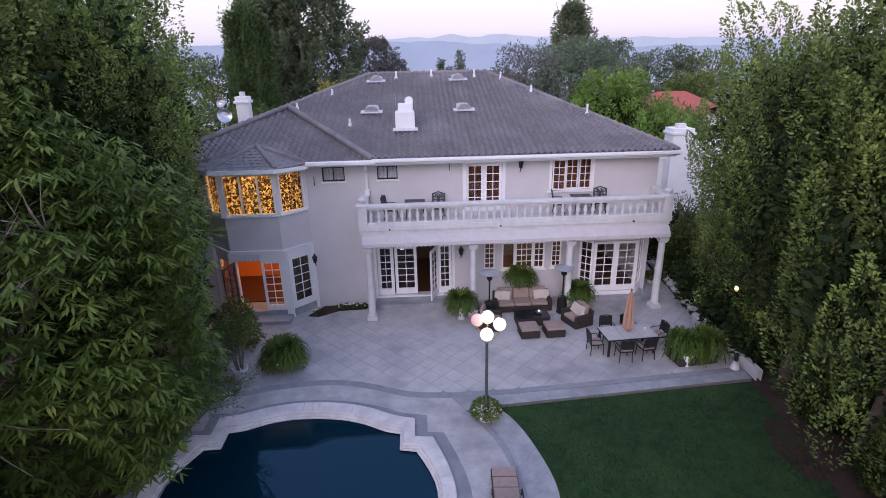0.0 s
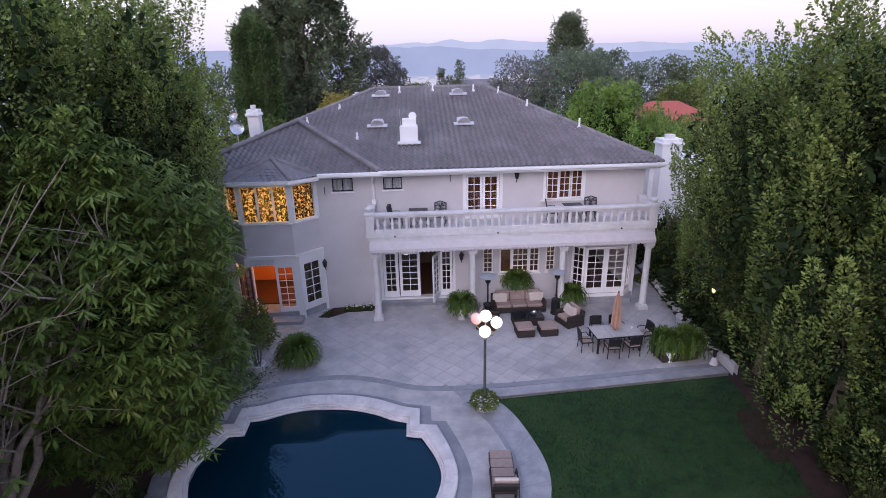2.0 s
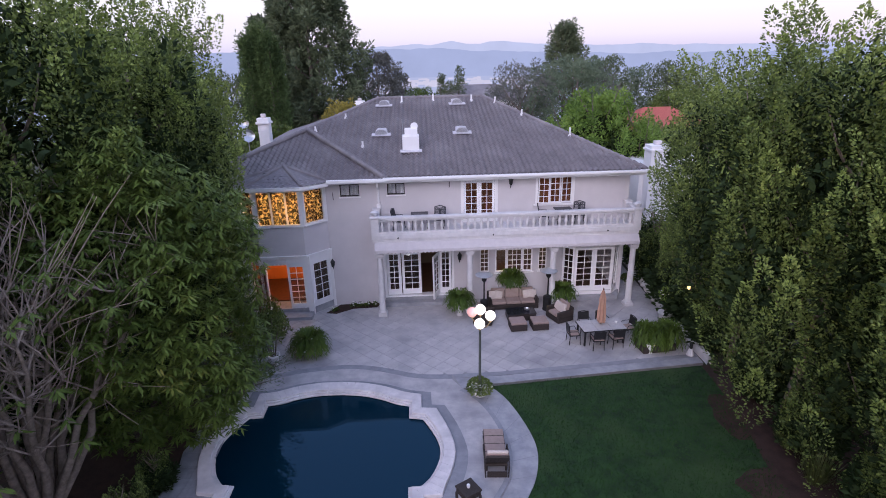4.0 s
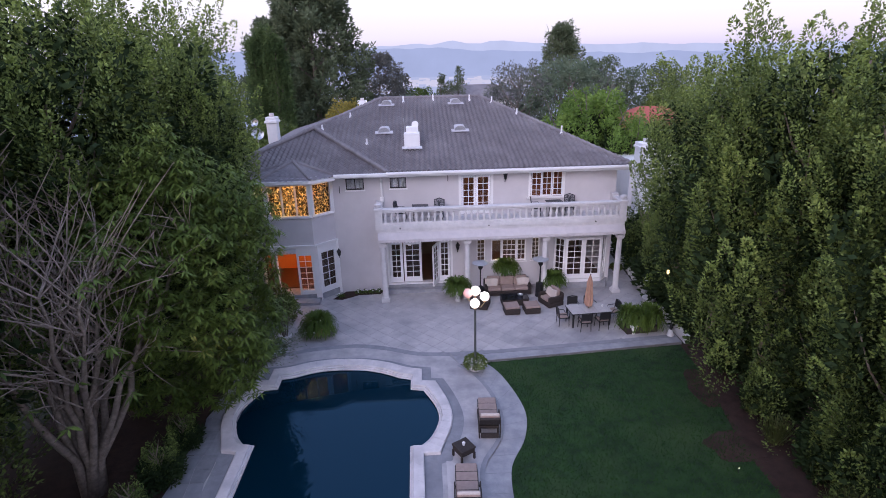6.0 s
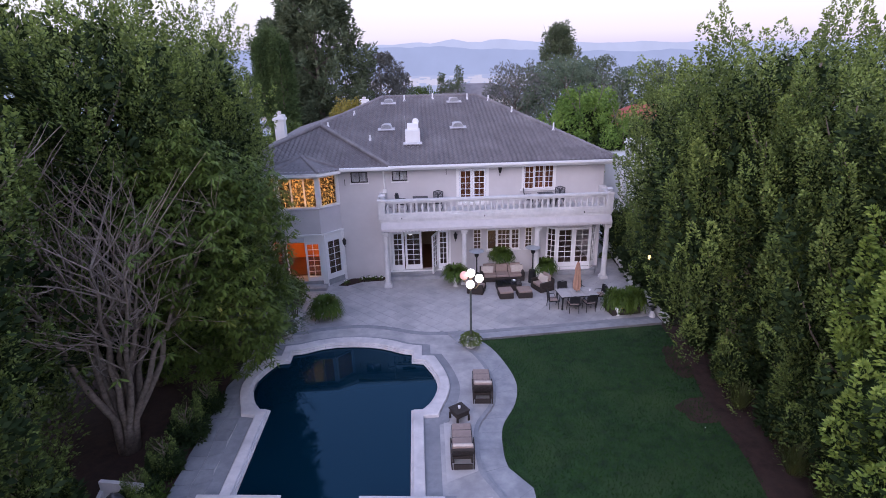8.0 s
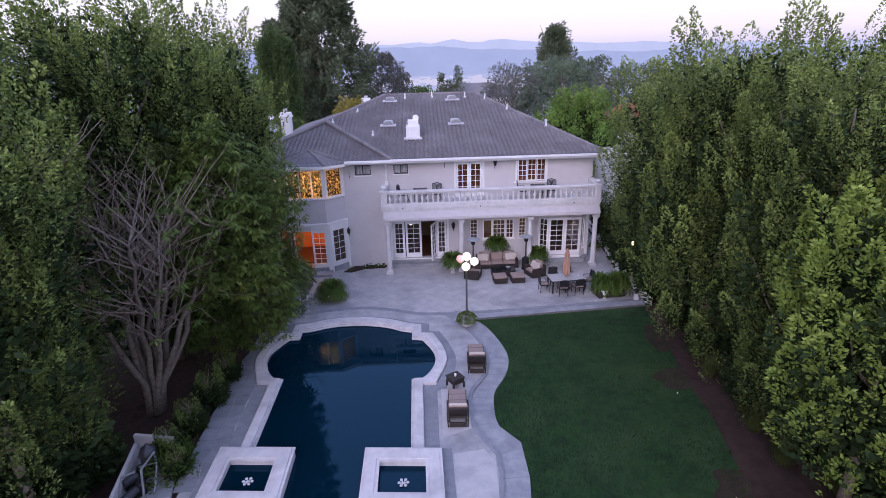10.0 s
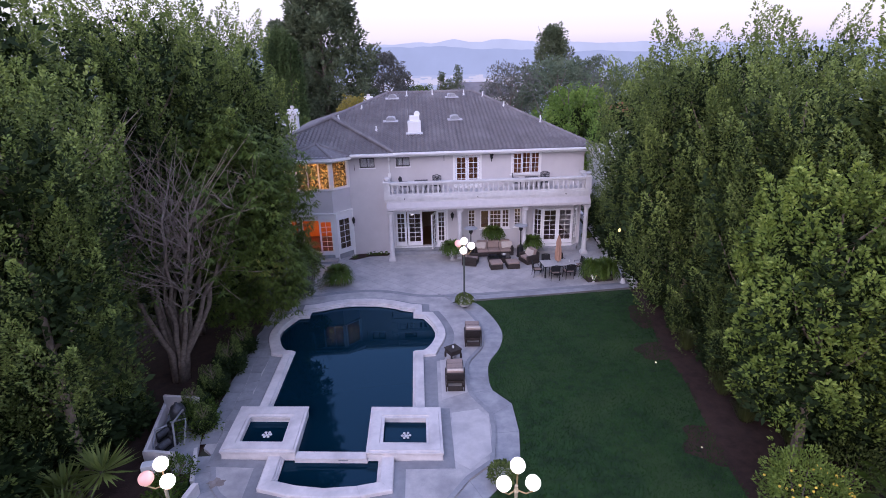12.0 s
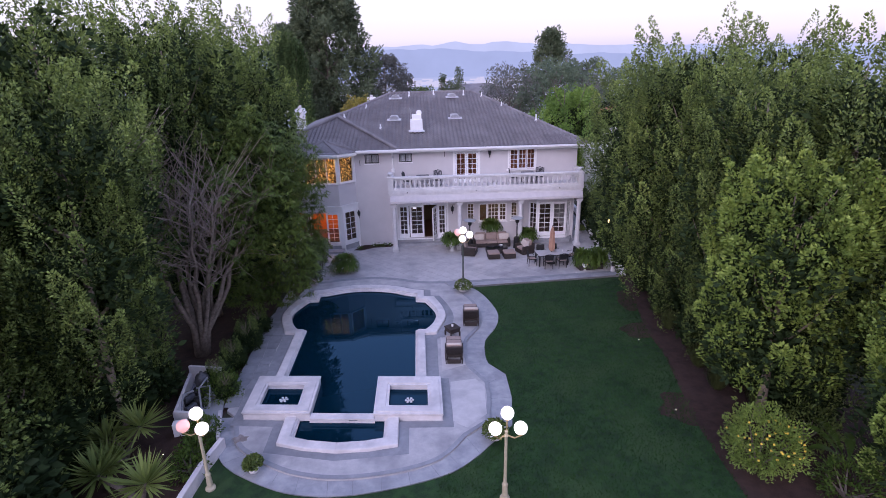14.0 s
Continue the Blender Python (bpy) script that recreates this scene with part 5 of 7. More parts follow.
bm = bmesh.new()
n = 24
prof = [(0.13, 0.85), (0.17, 1.0), (0.16, 1.4), (0.12, 1.8), (0.13, 1.95), (0.07, 2.25), (0.025, 2.38)]
rings = [[bm.verts.new((r * (1 + (0.22 if k % 3 == 0 else -0.12)) * math.cos(2 * math.pi * k / n), r * (1 + (0.22 if k % 3 == 0 else -0.12)) * math.sin(2 * math.pi * k / n), z + 0.03 * math.sin(k * 1.7))) for k in range(n)] for r, z in prof]
for a, b in zip(rings, rings[1:]):
    for k in range(n):
        bm.faces.new((a[k], a[(k + 1) % n], b[(k + 1) % n], b[k]))
part("canopy", bm, M["tan_cloth"], um, "furled tan cloth canopy")
part("finial", lathe(bmesh.new(), [(0.02, 2.38), (0.035, 2.42), (0.01, 2.5)], 8), M["wood_floor"], um)
t = thing("glass_cup", (TX + 0.7, TY + 0.1, 0.745), 0, "small pale cup on the dining table", "cup")
part("cup", lathe(bmesh.new(), [(0.03, 0), (0.045, 0.08), (0.04, 0.08), (0.02, 0.02)], 10), M["white_paint"], t)


# balcony chairs and tables
def balcony_chair(at, rz):
    t = thing("balcony_chair", at, rz, "dark cast metal chair on the balcony", "chair", "chairs on the balcony")
    for x, y in ((-0.2, -0.2), (0.2, -0.2), (-0.2, 0.2), (0.2, 0.2)):
        part("leg", tube(bmesh.new(), [(x * 1.15, y * 1.15, 0), (x, y, 0.42)], 0.02, 6), M["iron_grey"], t)
    part("seat", boxed(-0.25, 0.25, -0.24, 0.24, 0.41, 0.45, bevel=0.012), M["iron_grey"], t)
    bm = bmesh.new()
    tube(bm, [(-0.25, 0.22, 0.42), (-0.26, 0.32, 0.95), (0, 0.34, 1.02), (0.26, 0.32, 0.95), (0.25, 0.22, 0.42)], 0.028, 6)
    for i in range(-4, 5):
        tube(bm, [(i * 0.05, 0.24, 0.46), (i * 0.055, 0.325, 0.97)], 0.013, 5)
        tube(bm, [(i * 0.05, 0.24, 0.46), (-i * 0.055, 0.325, 0.97)], 0.011, 5)
    for z in (0.58, 0.70, 0.82):
        tube(bm, [(-0.25, 0.25 + (z - 0.45) * 0.15, z), (0.25, 0.25 + (z - 0.45) * 0.15, z)], 0.016, 5)
    part("back", bm, M["iron_grey"], t)
    for s in (-1, 1):
        part("armrest", tube(bmesh.new(), [(s * 0.25, 0.26, 0.66), (s * 0.28, -0.1, 0.66), (s * 0.25, -0.2, 0.43)], 0.018, 6), M["iron_grey"], t)
    return t


bc = balcony_chair((-3.05, -0.75, 4.23), 75)
for x, r in ((-1.1, -10), (4.0, 80), (5.75, -12)):
    copy_thing(bc, pose(x, -0.7, 4.23, 0, 0, r))
for x in (-2.05, 4.95):
    t = thing("balcony_table", (x, -0.7, 4.23), 0, "small square grey metal table on the balcony", "table", "tables on the balcony")
    part("top", boxed(-0.42, 0.42, -0.4, 0.4, 0.68, 0.72, bevel=0.012), M["iron_grey"], t)
    for a in (-0.36, 0.36):
        for b in (-0.34, 0.34):
            part("leg", tube(bmesh.new(), [(a, b, 0), (a * 0.9, b * 0.9, 0.68)], 0.02, 6), M["iron_grey"], t)


# sun loungers
def lounger(at, rz):
    t = thing("sun_lounger", at, rz, "dark wicker sun lounger with a striped taupe pad", "lounger", "loungers by the pool")
    bm = bmesh.new()
    box(bm, -0.34, 0.34, -0.55, 1.0, 0.18, 0.27, bevel=0.02)
    part("frame", bm, M["wicker"], t)
    for x in (-0.3, 0.3):
        for y in (-0.5, 0.92):
            part("leg", boxed(x - 0.035, x + 0.035, y - 0.035, y + 0.035, 0, 0.18), M["wicker"], t)
    part("mattress", boxed(-0.32, 0.32, -0.45, 0.98, 0.275, 0.35, bevel=0.025), M["cushion"], t)
    bm = bmesh.new()
    for i in range(3):
        box(bm, -0.322, 0.322, -0.1 + 0.36 * i, -0.08 + 0.36 * i, 0.345, 0.353)
    part("piping", bm, M["wicker"], t)
    m = pose(0, -0.48, 0.27, -52)
    part("backrest", place(m, boxed(-0.34, 0.34, -0.78, 0.0, -0.02, 0.05, bevel=0.015)), M["wicker"], t)
    part("back_pad", place(m, boxed(-0.32, 0.32, -0.76, 0.02, 0.055, 0.13, bevel=0.025)), M["cushion"], t)
    part("head_roll", place(m, boxed(-0.32, 0.32, -0.82, -0.62, 0.10, 0.20, bevel=0.04)), M["pale_cushion"], t)
    for s in (-1, 1):
        part("armrest", tube(bmesh.new(), [(s * 0.36, 0.1, 0.27), (s * 0.37, 0.05, 0.5), (s * 0.37, -0.55, 0.52), (s * 0.36, -0.75, 0.3), (s * 0.34, -0.8, 0.0)], 0.022, 6), M["wicker"], t)
    part("back_brace", boxed(-0.3, 0.3, -0.86, -0.82, 0.05, 0.24), M["wicker"], t)
    return t


lo1 = lounger((0.02, -11.75, 0), -4)
copy_thing(lo1, pose(-1.02, -15.0, 0, 0, 0, -3))
t = thing("side_table", (-0.98, -13.35, 0), 30, "small square dark wicker side table", "table")
part("top", boxed(-0.28, 0.28, -0.28, 0.28, 0.40, 0.46, bevel=0.015), M["wicker"], t)
part("skirt", boxed(-0.25, 0.25, -0.25, 0.25, 0.24, 0.40), M["wicker"], t)
for x in (-0.24, 0.24):
    for y in (-0.24, 0.24):
        part("leg", boxed(x - 0.03, x + 0.03, y - 0.03, y + 0.03, 0, 0.24), M["wicker"], t)
t = thing("cup", (-0.98, -13.35, 0.46), 0, "small white cup on the side table", "cup")
part("body", lathe(bmesh.new(), [(0.04, 0), (0.055, 0.09), (0.05, 0.09), (0.03, 0.02)], 10), M["white_paint"], t)


# patio heaters
M["dome_steel"] = surf("satin_dome_steel", (0.42, 0.44, 0.48), (0.52, 0.54, 0.58), 8, 0.45, 0.05, 80, metal=0.35)


def heater(at):
    t = thing("patio_heater", at, 0, "tall black patio heater with a steel dome", "heater", "heaters on the patio")
    part("base", lathe(bmesh.new(), [(0.24, 0), (0.24, 0.05), (0.22, 0.07), (0.21, 0.72), (0.10, 0.78)], 16), M["black_metal"], t)
    part("pole", tube(bmesh.new(), [(0, 0, 0.78), (0, 0, 1.75)], 0.035, 8), M["black_metal"], t)
    part("burner", lathe(bmesh.new(), [(0.06, 1.72), (0.12, 1.8), (0.13, 2.02), (0.08, 2.05)], 12), M["black_metal"], t)
    part("dome", lathe(bmesh.new(), [(0.42, 2.07), (0.43, 2.09), (0.30, 2.14), (0.08, 2.20), (0.02, 2.21)], 24), M["dome_steel"], t, "round brushed steel reflector")
    return t


h1 = heater((0.95, -1.75, 0))
copy_thing(h1, pose(4.15, -1.55, 0, 0, 0, 20))


# wall lanterns
def wall_lantern(at, rz=0, s=1.0):
    t = thing("wall_lantern", at, rz, "dark ornate metal lantern on the wall", "lantern", "lanterns on the walls")
    bm = bmesh.new()
    tube(bm, [(0, 0, -0.30), (0, -0.10, -0.2), (0, -0.16, 0.0)], 0.02, 6)
    tube(bm, [(0, 0, 0.05), (0, -0.16, 0.26)], 0.014, 6)
    part("bracket", bm, M["black_metal"], t)
    part("cage", lathe(bmesh.new(), [(0.03, -0.12), (0.07, -0.08), (0.11, 0.14), (0.125, 0.15), (0.05, 0.26), (0.015, 0.33)], 6, (0, -0.17, 0)), M["black_metal"], t)
    return t


wl0 = wall_lantern((2.44, 0, 6.2))
for x, y, z, r in ((-6.5, 0, 2.3, 0), (-11.2, 0, 2.3, 0), (-0.1, 0, 2.4, 0)):
    copy_thing(wl0, pose(x, y, z, 0, 0, r))
for x, z in ((-6.2, 5.75), (-0.56, 6.2)):
    t = thing("wall_bracket", (x, 0, z), 0, "slim dark bracket on the stucco wall", "bracket")
    part("bar", tube(bmesh.new(), [(0, -0.02, -0.15), (0, -0.05, 0.0), (0, -0.02, 0.22)], 0.018, 6), M["black_metal"], t)


# ---- potted plants and flowers ----
def arching(rng, n, reach, rise, droop, length, width, per=1):
    """Arching blades from one crown: positions, directions, normals for short leaflets along each blade."""
    P, Dd, Nn = [], [], []
    for _ in range(n):
        a, r = rng.random() * 2 * np.pi, reach * (0.5 + 0.6 * rng.random())
        up = rise * (0.6 + 0.6 * rng.random())
        for s in np.linspace(0.15, 1.0, per):
            x = r * s
            z = up * math.sin(s * 2.2) - droop * s * s
            P.append((x * math.cos(a) + rng.normal(0, 0.01), x * math.sin(a) + rng.normal(0, 0.01), z))
            dz = up * 2.2 * math.cos(s * 2.2) - 2 * droop * s
            sg = rng.choice([-1, 1]) * 0.6
            Dd.append((r * math.cos(a) - sg * r * math.sin(a), r * math.sin(a) + sg * r * math.cos(a), dz))
            Nn.append((-math.cos(a) * dz * 0.3, -math.sin(a) * dz * 0.3, 1))
    return np.array(P), np.array(Dd), np.array(Nn)


def foliage(name, parent, pts, length, width, mat, at=(0, 0, 0)):
    me = leaf_mesh(name, pts[0] + np.array(at), pts[1], pts[2], length, width, mat)
    o = new(name, me)
    o.parent = parent
    return o


def blossoms(parent, rng, n, r, z0, z1, mat, size=0.035):
    bm = bmesh.new()
    for _ in range(n):
        a, q = rng.random() * 2 * np.pi, r * (0.8 + 0.25 * rng.random())
        z = z0 + (z1 - z0) * rng.random()
        k = math.sqrt(max(1 - ((z - z0) / (z1 - z0) * 1.6 - 0.6) ** 2, 0.2))
        bmesh.ops.create_icosphere(bm, subdivisions=1, radius=size * (0.7 + 0.6 * rng.random()), matrix=Matrix.Translation((q * k * math.cos(a), q * k * math.sin(a), z)) @ Matrix.Diagonal((1, 1, 0.6, 1)))
    return tagged(part("blossom", bm, mat, parent), kind="stuff")


def fern_pot(at, r, h_pot, label, seed, n=260, pot="cast_stone", flowers=None):
    rng = np.random.default_rng(seed)
    t = thing("potted_fern", at, 0, label, "plant", "potted plants on the patio")
    if h_pot > 0.3:
        part("pot", lathe(bmesh.new(), [(0.16, 0), (0.17, 0.05), (0.09, 0.12), (0.10, 0.16), (0.22, h_pot * 0.7), (0.26, h_pot * 0.95), (0.28, h_pot), (0.22, h_pot - 0.04)], 16), M[pot], t, smooth=True)
    else:
        part("pot", lathe(bmesh.new(), [(0.18, 0), (0.24, h_pot), (0.20, h_pot - 0.02)], 16), M[pot], t, smooth=True)
    pts = arching(rng, n, r, r * 0.85, r * 0.38, 0, 0, 9)
    foliage("leaves", t, pts, r * 0.30, 0.045, M["fern"], (0, 0, h_pot))
    if flowers:
        blossoms(t, rng, flowers, r * 0.85, h_pot - 0.1, h_pot + r * 0.7, M["white_flower"], 0.045)
    return t


fern_pot((-0.25, -1.75, 0), 0.72, 0.62, "arching green fern in a white stone urn", 1)
fern_pot((2.55, -0.32, 0.0), 0.72, 1.05, "large arching fern in a tall urn behind the sofa", 2)
fern_pot((4.95, -1.3, 0), 0.70, 0.62, "arching green fern in a stone urn", 3)
fern_pot((-7.05, -4.75, 0), 0.85, 0.25, "large mounded fern with white flowers on the patio", 4, 420, "terracotta", 38)


def flower_ring(at, r, label, seed, flower="white_flower"):
    rng = np.random.default_rng(seed)
    t = thing("flower_basket", at, 0, label, "flowers", "flower baskets")
    part("bowl", lathe(bmesh.new(), [(r * 0.55, 0), (r * 0.8, 0.22), (r * 0.85, 0.26), (r * 0.7, 0.24)], 16), M["cast_stone"], t)
    n = 900
    a, u = rng.random(n) * 2 * np.pi, rng.random(n)
    ph = np.arccos(1 - 1.25 * u)
    d = np.stack([np.sin(ph) * np.cos(a), np.sin(ph) * np.sin(a), np.cos(ph) * 0.75], 1)
    pos = d * r * (0.8 + 0.3 * rng.random(n))[:, None] + [0, 0, 0.3]
    foliage("leaves", t, (pos, d + rng.normal(0, 0.6, d.shape), d + rng.normal(0, 0.4, d.shape)), 0.10, 0.06, M["ficus"])
    blossoms(t, rng, 34, r * 1.02, 0.22, 0.30 + r * 0.6, M[flower], 0.04)
    return t


flower_ring((-0.05, -8.35, 0), 0.42, "ring of leaves and white flowers round the lamp post", 21)
flower_ring((0.0, -20.45, 0.0), 0.38, "low pot of white flowers by the walkway", 22)
flower_ring((-7.75, -21.45, 0.0), 0.25, "small bush with white flowers on the deck edge", 23)
flower_ring((-8.6, -6.6, 0), 0.45, "pot of white flowers beside the patio", 24)


# lamp posts with globes
def globe_lamp(at, h, mat, label, spots, arm="gold"):
    t = thing("globe_lamp_post", at, 0, label, "street lamp", "globe lamp posts")
    part("post", lathe(bmesh.new(), [(0.15, 0), (0.15, 0.06), (0.09, 0.12), (0.075, 0.5), (0.09, 0.54), (0.05, 0.62), (0.042, h - 0.5), (0.07, h - 0.46), (0.04, h - 0.4), (0.045, h - 0.3)], 12), M[mat], t, smooth=False)
    for i, (x, y, z, lit) in enumerate(spots):
        part("arm", tube(bmesh.new(), [(0, 0, h - 0.42), (x * 0.6, y * 0.6, h - 0.50 if z < h else h - 0.3), (x, y, z - 0.26), (x, y, z - 0.19)], 0.02, 6), M[arm], t)
        part("cup", lathe(bmesh.new(), [(0.03, z - 0.24), (0.09, z - 0.19), (0.07, z - 0.16)], 10, (x, y, 0)), M[arm], t)
        bm = bmesh.new()
        bmesh.ops.create_uvsphere(bm, u_segments=20, v_segments=12, radius=0.185, matrix=Matrix.Translation((x, y, z)))
        part("globe", bm, M["globe" if lit else "pink_globe"], t, "glowing white glass globe" if lit else "dim pinkish glass globe", smooth=True)
    return t


globe_lamp((-0.06, -8.4, 0), 3.3, "post_green", "green metal lamp post with a cluster of lit globes", [(0.02, 0.05, 3.52, 1), (0.38, 0.1, 3.24, 1), (-0.05, -0.32, 3.16, 1), (-0.26, 0.2, 3.36, 0)])
globe_lamp((-0.08, -23.0, -0.1), 2.7, "post_cream", "cream lamp post with three lit globes on the lawn", [(0.04, 0.1, 2.92, 1), (-0.32, -0.1, 2.58, 1), (0.38, -0.1, 2.56, 1)])
globe_lamp((-8.9, -22.0, -0.1), 2.5, "post_cream", "cream lamp post with three globes among the planting", [(-0.02, 0.1, 2.66, 1), (-0.38, -0.05, 2.36, 0), (0.16, -0.1, 2.28, 1)])

# planter box with grasses, white urn and topiary at the patio's end
rng = np.random.default_rng(31)
t = thing("planter_bed", (7.85, -5.65, 0), 6, "broad clump of arching strappy leaves with yellow flowers", "plant")
part("box", boxed(-0.75, 0.75, -0.42, 0.42, 0, 0.3, bevel=0.02), M["wicker"], t)
for k, (x, y) in enumerate(((-0.5, 0.1), (-0.1, -0.15), (0.35, 0.1), (0.62, -0.15))):
    foliage("leaves", t, arching(rng, 190, 0.58, 0.88, 0.42, 0, 0, 9), 0.20, 0.045, M["fern"], (x, y, 0.28))
blossoms(t, rng, 14, 0.55, 0.35, 0.6, M["yellow_flower"], 0.04)
t = thing("white_urn", (7.45, -6.05, 0), 0, "small white urn before the planter", "urn")
part("body", lathe(bmesh.new(), [(0.10, 0), (0.11, 0.03), (0.07, 0.08), (0.15, 0.3), (0.17, 0.44), (0.13, 0.43)], 14), M["white_paint"], t, smooth=True)
t = thing("rose_standard", (9.35, -3.3, 0), 0, "small standard rose in a round stone pot", "plant")
part("pot", lathe(bmesh.new(), [(0.20, 0), (0.28, 0.08), (0.30, 0.4), (0.33, 0.42), (0.33, 0.48), (0.27, 0.46)], 16), M["cast_stone"], t, smooth=True)
part("stem", tube(bmesh.new(), [(0, 0, 0.4), (0.02, 0, 0.9), (0, 0.02, 1.3)], 0.02, 6), M["bark"], t)
n = 500
d = rng.normal(0, 1, (n, 3))
d /= np.linalg.norm(d, axis=1)[:, None]
foliage("leaves", t, (d * 0.36 * (0.5 + 0.5 * rng.random(n))[:, None] + [0, 0, 1.35], d + rng.normal(0, 0.5, d.shape), rng.normal(0, 1, d.shape)), 0.11, 0.06, M["ficus_light"])
bl = blossoms(t, rng, 16, 0.36, 1.15, 1.6, M["white_flower"], 0.045)
t = thing("garden_spotlight", (9.05, -6.35, 0), 0, "small dark garden lantern on a pale cone base", "lamp")
part("foot", lathe(bmesh.new(), [(0.16, 0), (0.10, 0.2), (0.07, 0.3)], 12), M["cast_stone"], t)
part("head", lathe(bmesh.new(), [(0.05, 0.3), (0.07, 0.36), (0.06, 0.55), (0.01, 0.62)], 10), M["black_metal"], t)

# low stone wall along the patio's end, with stones
t = thing("garden_wall", (0, 0, 0), 0, "low pale stone edging wall beside the hedge", "wall")
part("wall", ribbon(bmesh.new(), [(9.45, -7.0), (9.5, -4.5), (9.75, -2.0), (10.3, 3.0), (10.7, 8.0)], [(9.62, -7.0), (9.68, -4.5), (9.93, -2.0), (10.5, 3.0), (10.9, 8.0)], 0.30, 0.42), M["cast_stone"], t)
rs = random.Random(4)
for i in range(9):
    y = -1.8 + i * 0.62
    bm = bmesh.new()
    bmesh.ops.create_icosphere(bm, subdivisions=2, radius=0.2)
    for v in bm.verts:
        v.co *= 1 + 0.25 * noise.noise(v.co * 5 + Vector((i, 0, 0)))
    bm.transform(pose(9.62 + 0.11 * (y + 3.2), y, 0.12, 0, 0, rs.uniform(0, 180)) @ Matrix.Diagonal((1.1, 0.8, 0.75, 1)))
    part("stone", bm, M["cast_stone"], t, smooth=True)
fl = flower_ring((9.3, 1.2, 0), 0.3, "clump of red flowers beside the path", 41, "red_flower")

# flower bed along the front wall
bm = sheet(bmesh.new(), [(-6.3, -0.05), (-6.9, -0.95), (-6.4, -1.05), (-5.6, -0.55), (-4.4, -0.5), (-4.2, -0.02)], [], 0.03, 0.03)
bed = solid("flower_bed", bm, M["soil"], "narrow soil bed with low flowers along the wall", "flower bed", "structure")
for i, x in enumerate((-6.5, -5.6, -5.25, -4.9, -4.5)):
    t = thing("bedding_plant", (x, -0.3 - (0.45 if i == 0 else 0), 0.03), 0, "small leafy bedding plant with pale flowers", "plant", "plants in the flower bed")
    rr = np.random.default_rng(50 + i)
    n = 90
    d = rr.normal(0, 1, (n, 3))
    d[:, 2] = np.abs(d[:, 2])
    d /= np.linalg.norm(d, axis=1)[:, None]
    foliage("leaves", t, (d * 0.17 * rr.random(n)[:, None], d, rr.normal(0, 1, d.shape)), 0.11, 0.05, M["fern"])
    blossoms(t, rr, 3 + i % 3, 0.12, 0.1, 0.24, M["white_flower"], 0.05)


# ---- trees ----
def crown_points(rng, z0, z1, rad, n_plumes, per, ph, pr, lean=0.45, inner=0.25):
    """Leaves gathered in upright plumes over the crown's surface: positions, directions and normals."""
    zs = z0 + (z1 - z0) * rng.random(n_plumes) ** 0.9
    an = rng.random(n_plumes) * 2 * np.pi
    lump = 1 + 0.16 * np.sin(3 * an + zs * 1.1) + 0.12 * np.sin(5 * an - zs * 0.7 + 1)
    r = np.array([rad((z - z0) / (z1 - z0)) for z in zs]) * lump * np.where(rng.random(n_plumes) < inner, 0.35 + 0.4 * rng.random(n_plumes), 0.82 + 0.22 * rng.random(n_plumes))
    out = np.stack([np.cos(an), np.sin(an), np.zeros(n_plumes)], 1)
    base = out * r[:, None] + np.stack([np.zeros(n_plumes), np.zeros(n_plumes), zs], 1)
    ax = out * lean * (0.4 + rng.random(n_plumes))[:, None] + np.array([0, 0, 1.0]) + rng.normal(0, 0.15, (n_plumes, 3))
    ax /= np.linalg.norm(ax, axis=1)[:, None]
    hh = ph * (0.6 + 0.8 * rng.random(n_plumes))
    s = rng.random((n_plumes, per)) ** 0.8
    rr = pr * np.sin(np.pi * (0.18 + 0.8 * s)) * np.sqrt(rng.random((n_plumes, per)))
    ra = rng.random((n_plumes, per)) * 2 * np.pi
    e1 = np.cross(ax, [0.3, 0.9, 0.1])
    e1 /= np.linalg.norm(e1, axis=1)[:, None]
    e2 = np.cross(ax, e1)
    radial = e1[:, None] * np.cos(ra)[..., None] + e2[:, None] * np.sin(ra)[..., None]
    pos = base[:, None] + ax[:, None] * (s * hh[:, None] - 0.35 * hh[:, None])[..., None] + radial * rr[..., None]
    dirs = radial + 0.7 * ax[:, None] + rng.normal(0, 0.35, pos.shape)
    nor = rng.normal(0, 0.6, pos.shape) + np.array([0, 0, 0.6]) + 0.5 * radial
    return pos.reshape(-1, 3), dirs.reshape(-1, 3), nor.reshape(-1, 3)


def limbs(rng, trunk_h, r0, reach, n, top, pale=False, bend=0.3):
    """A tapered trunk with limbs."""
    bm = bmesh.new()
    k = rng.normal(0, bend, 2)
    tp = [(k[0] * (max(z, 0) / top) ** 1.5, k[1] * (max(z, 0) / top) ** 1.5, z) for z in np.linspace(-0.15, top, 9)]
    tube(bm, tp, [r0 * (1.25 if i == 0 else 1) * (1 - 0.85 * i / 8) for i in range(9)], 8)
    for i in range(n):
        z = trunk_h + (top * 0.85 - trunk_h) * i / max(n - 1, 1)
        a = i * 2.4 + rng.random()
        f = reach * (1 - 0.5 * z / top) * (0.7 + 0.5 * rng.random())
        b = np.array([k[0] * (z / top) ** 1.5, k[1] * (z / top) ** 1.5, z])
        d = np.array([math.cos(a), math.sin(a), 0])
        pts = [b, b + d * f * 0.35 + [0, 0, f * 0.3], b + d * f * 0.7 + [0, 0, f * 0.8], b + d * f + [0, 0, f * 1.5]]
        tube(bm, pts, [r0 * 0.42, r0 * 0.3, r0 * 0.18, r0 * 0.05], 6)
    return bm


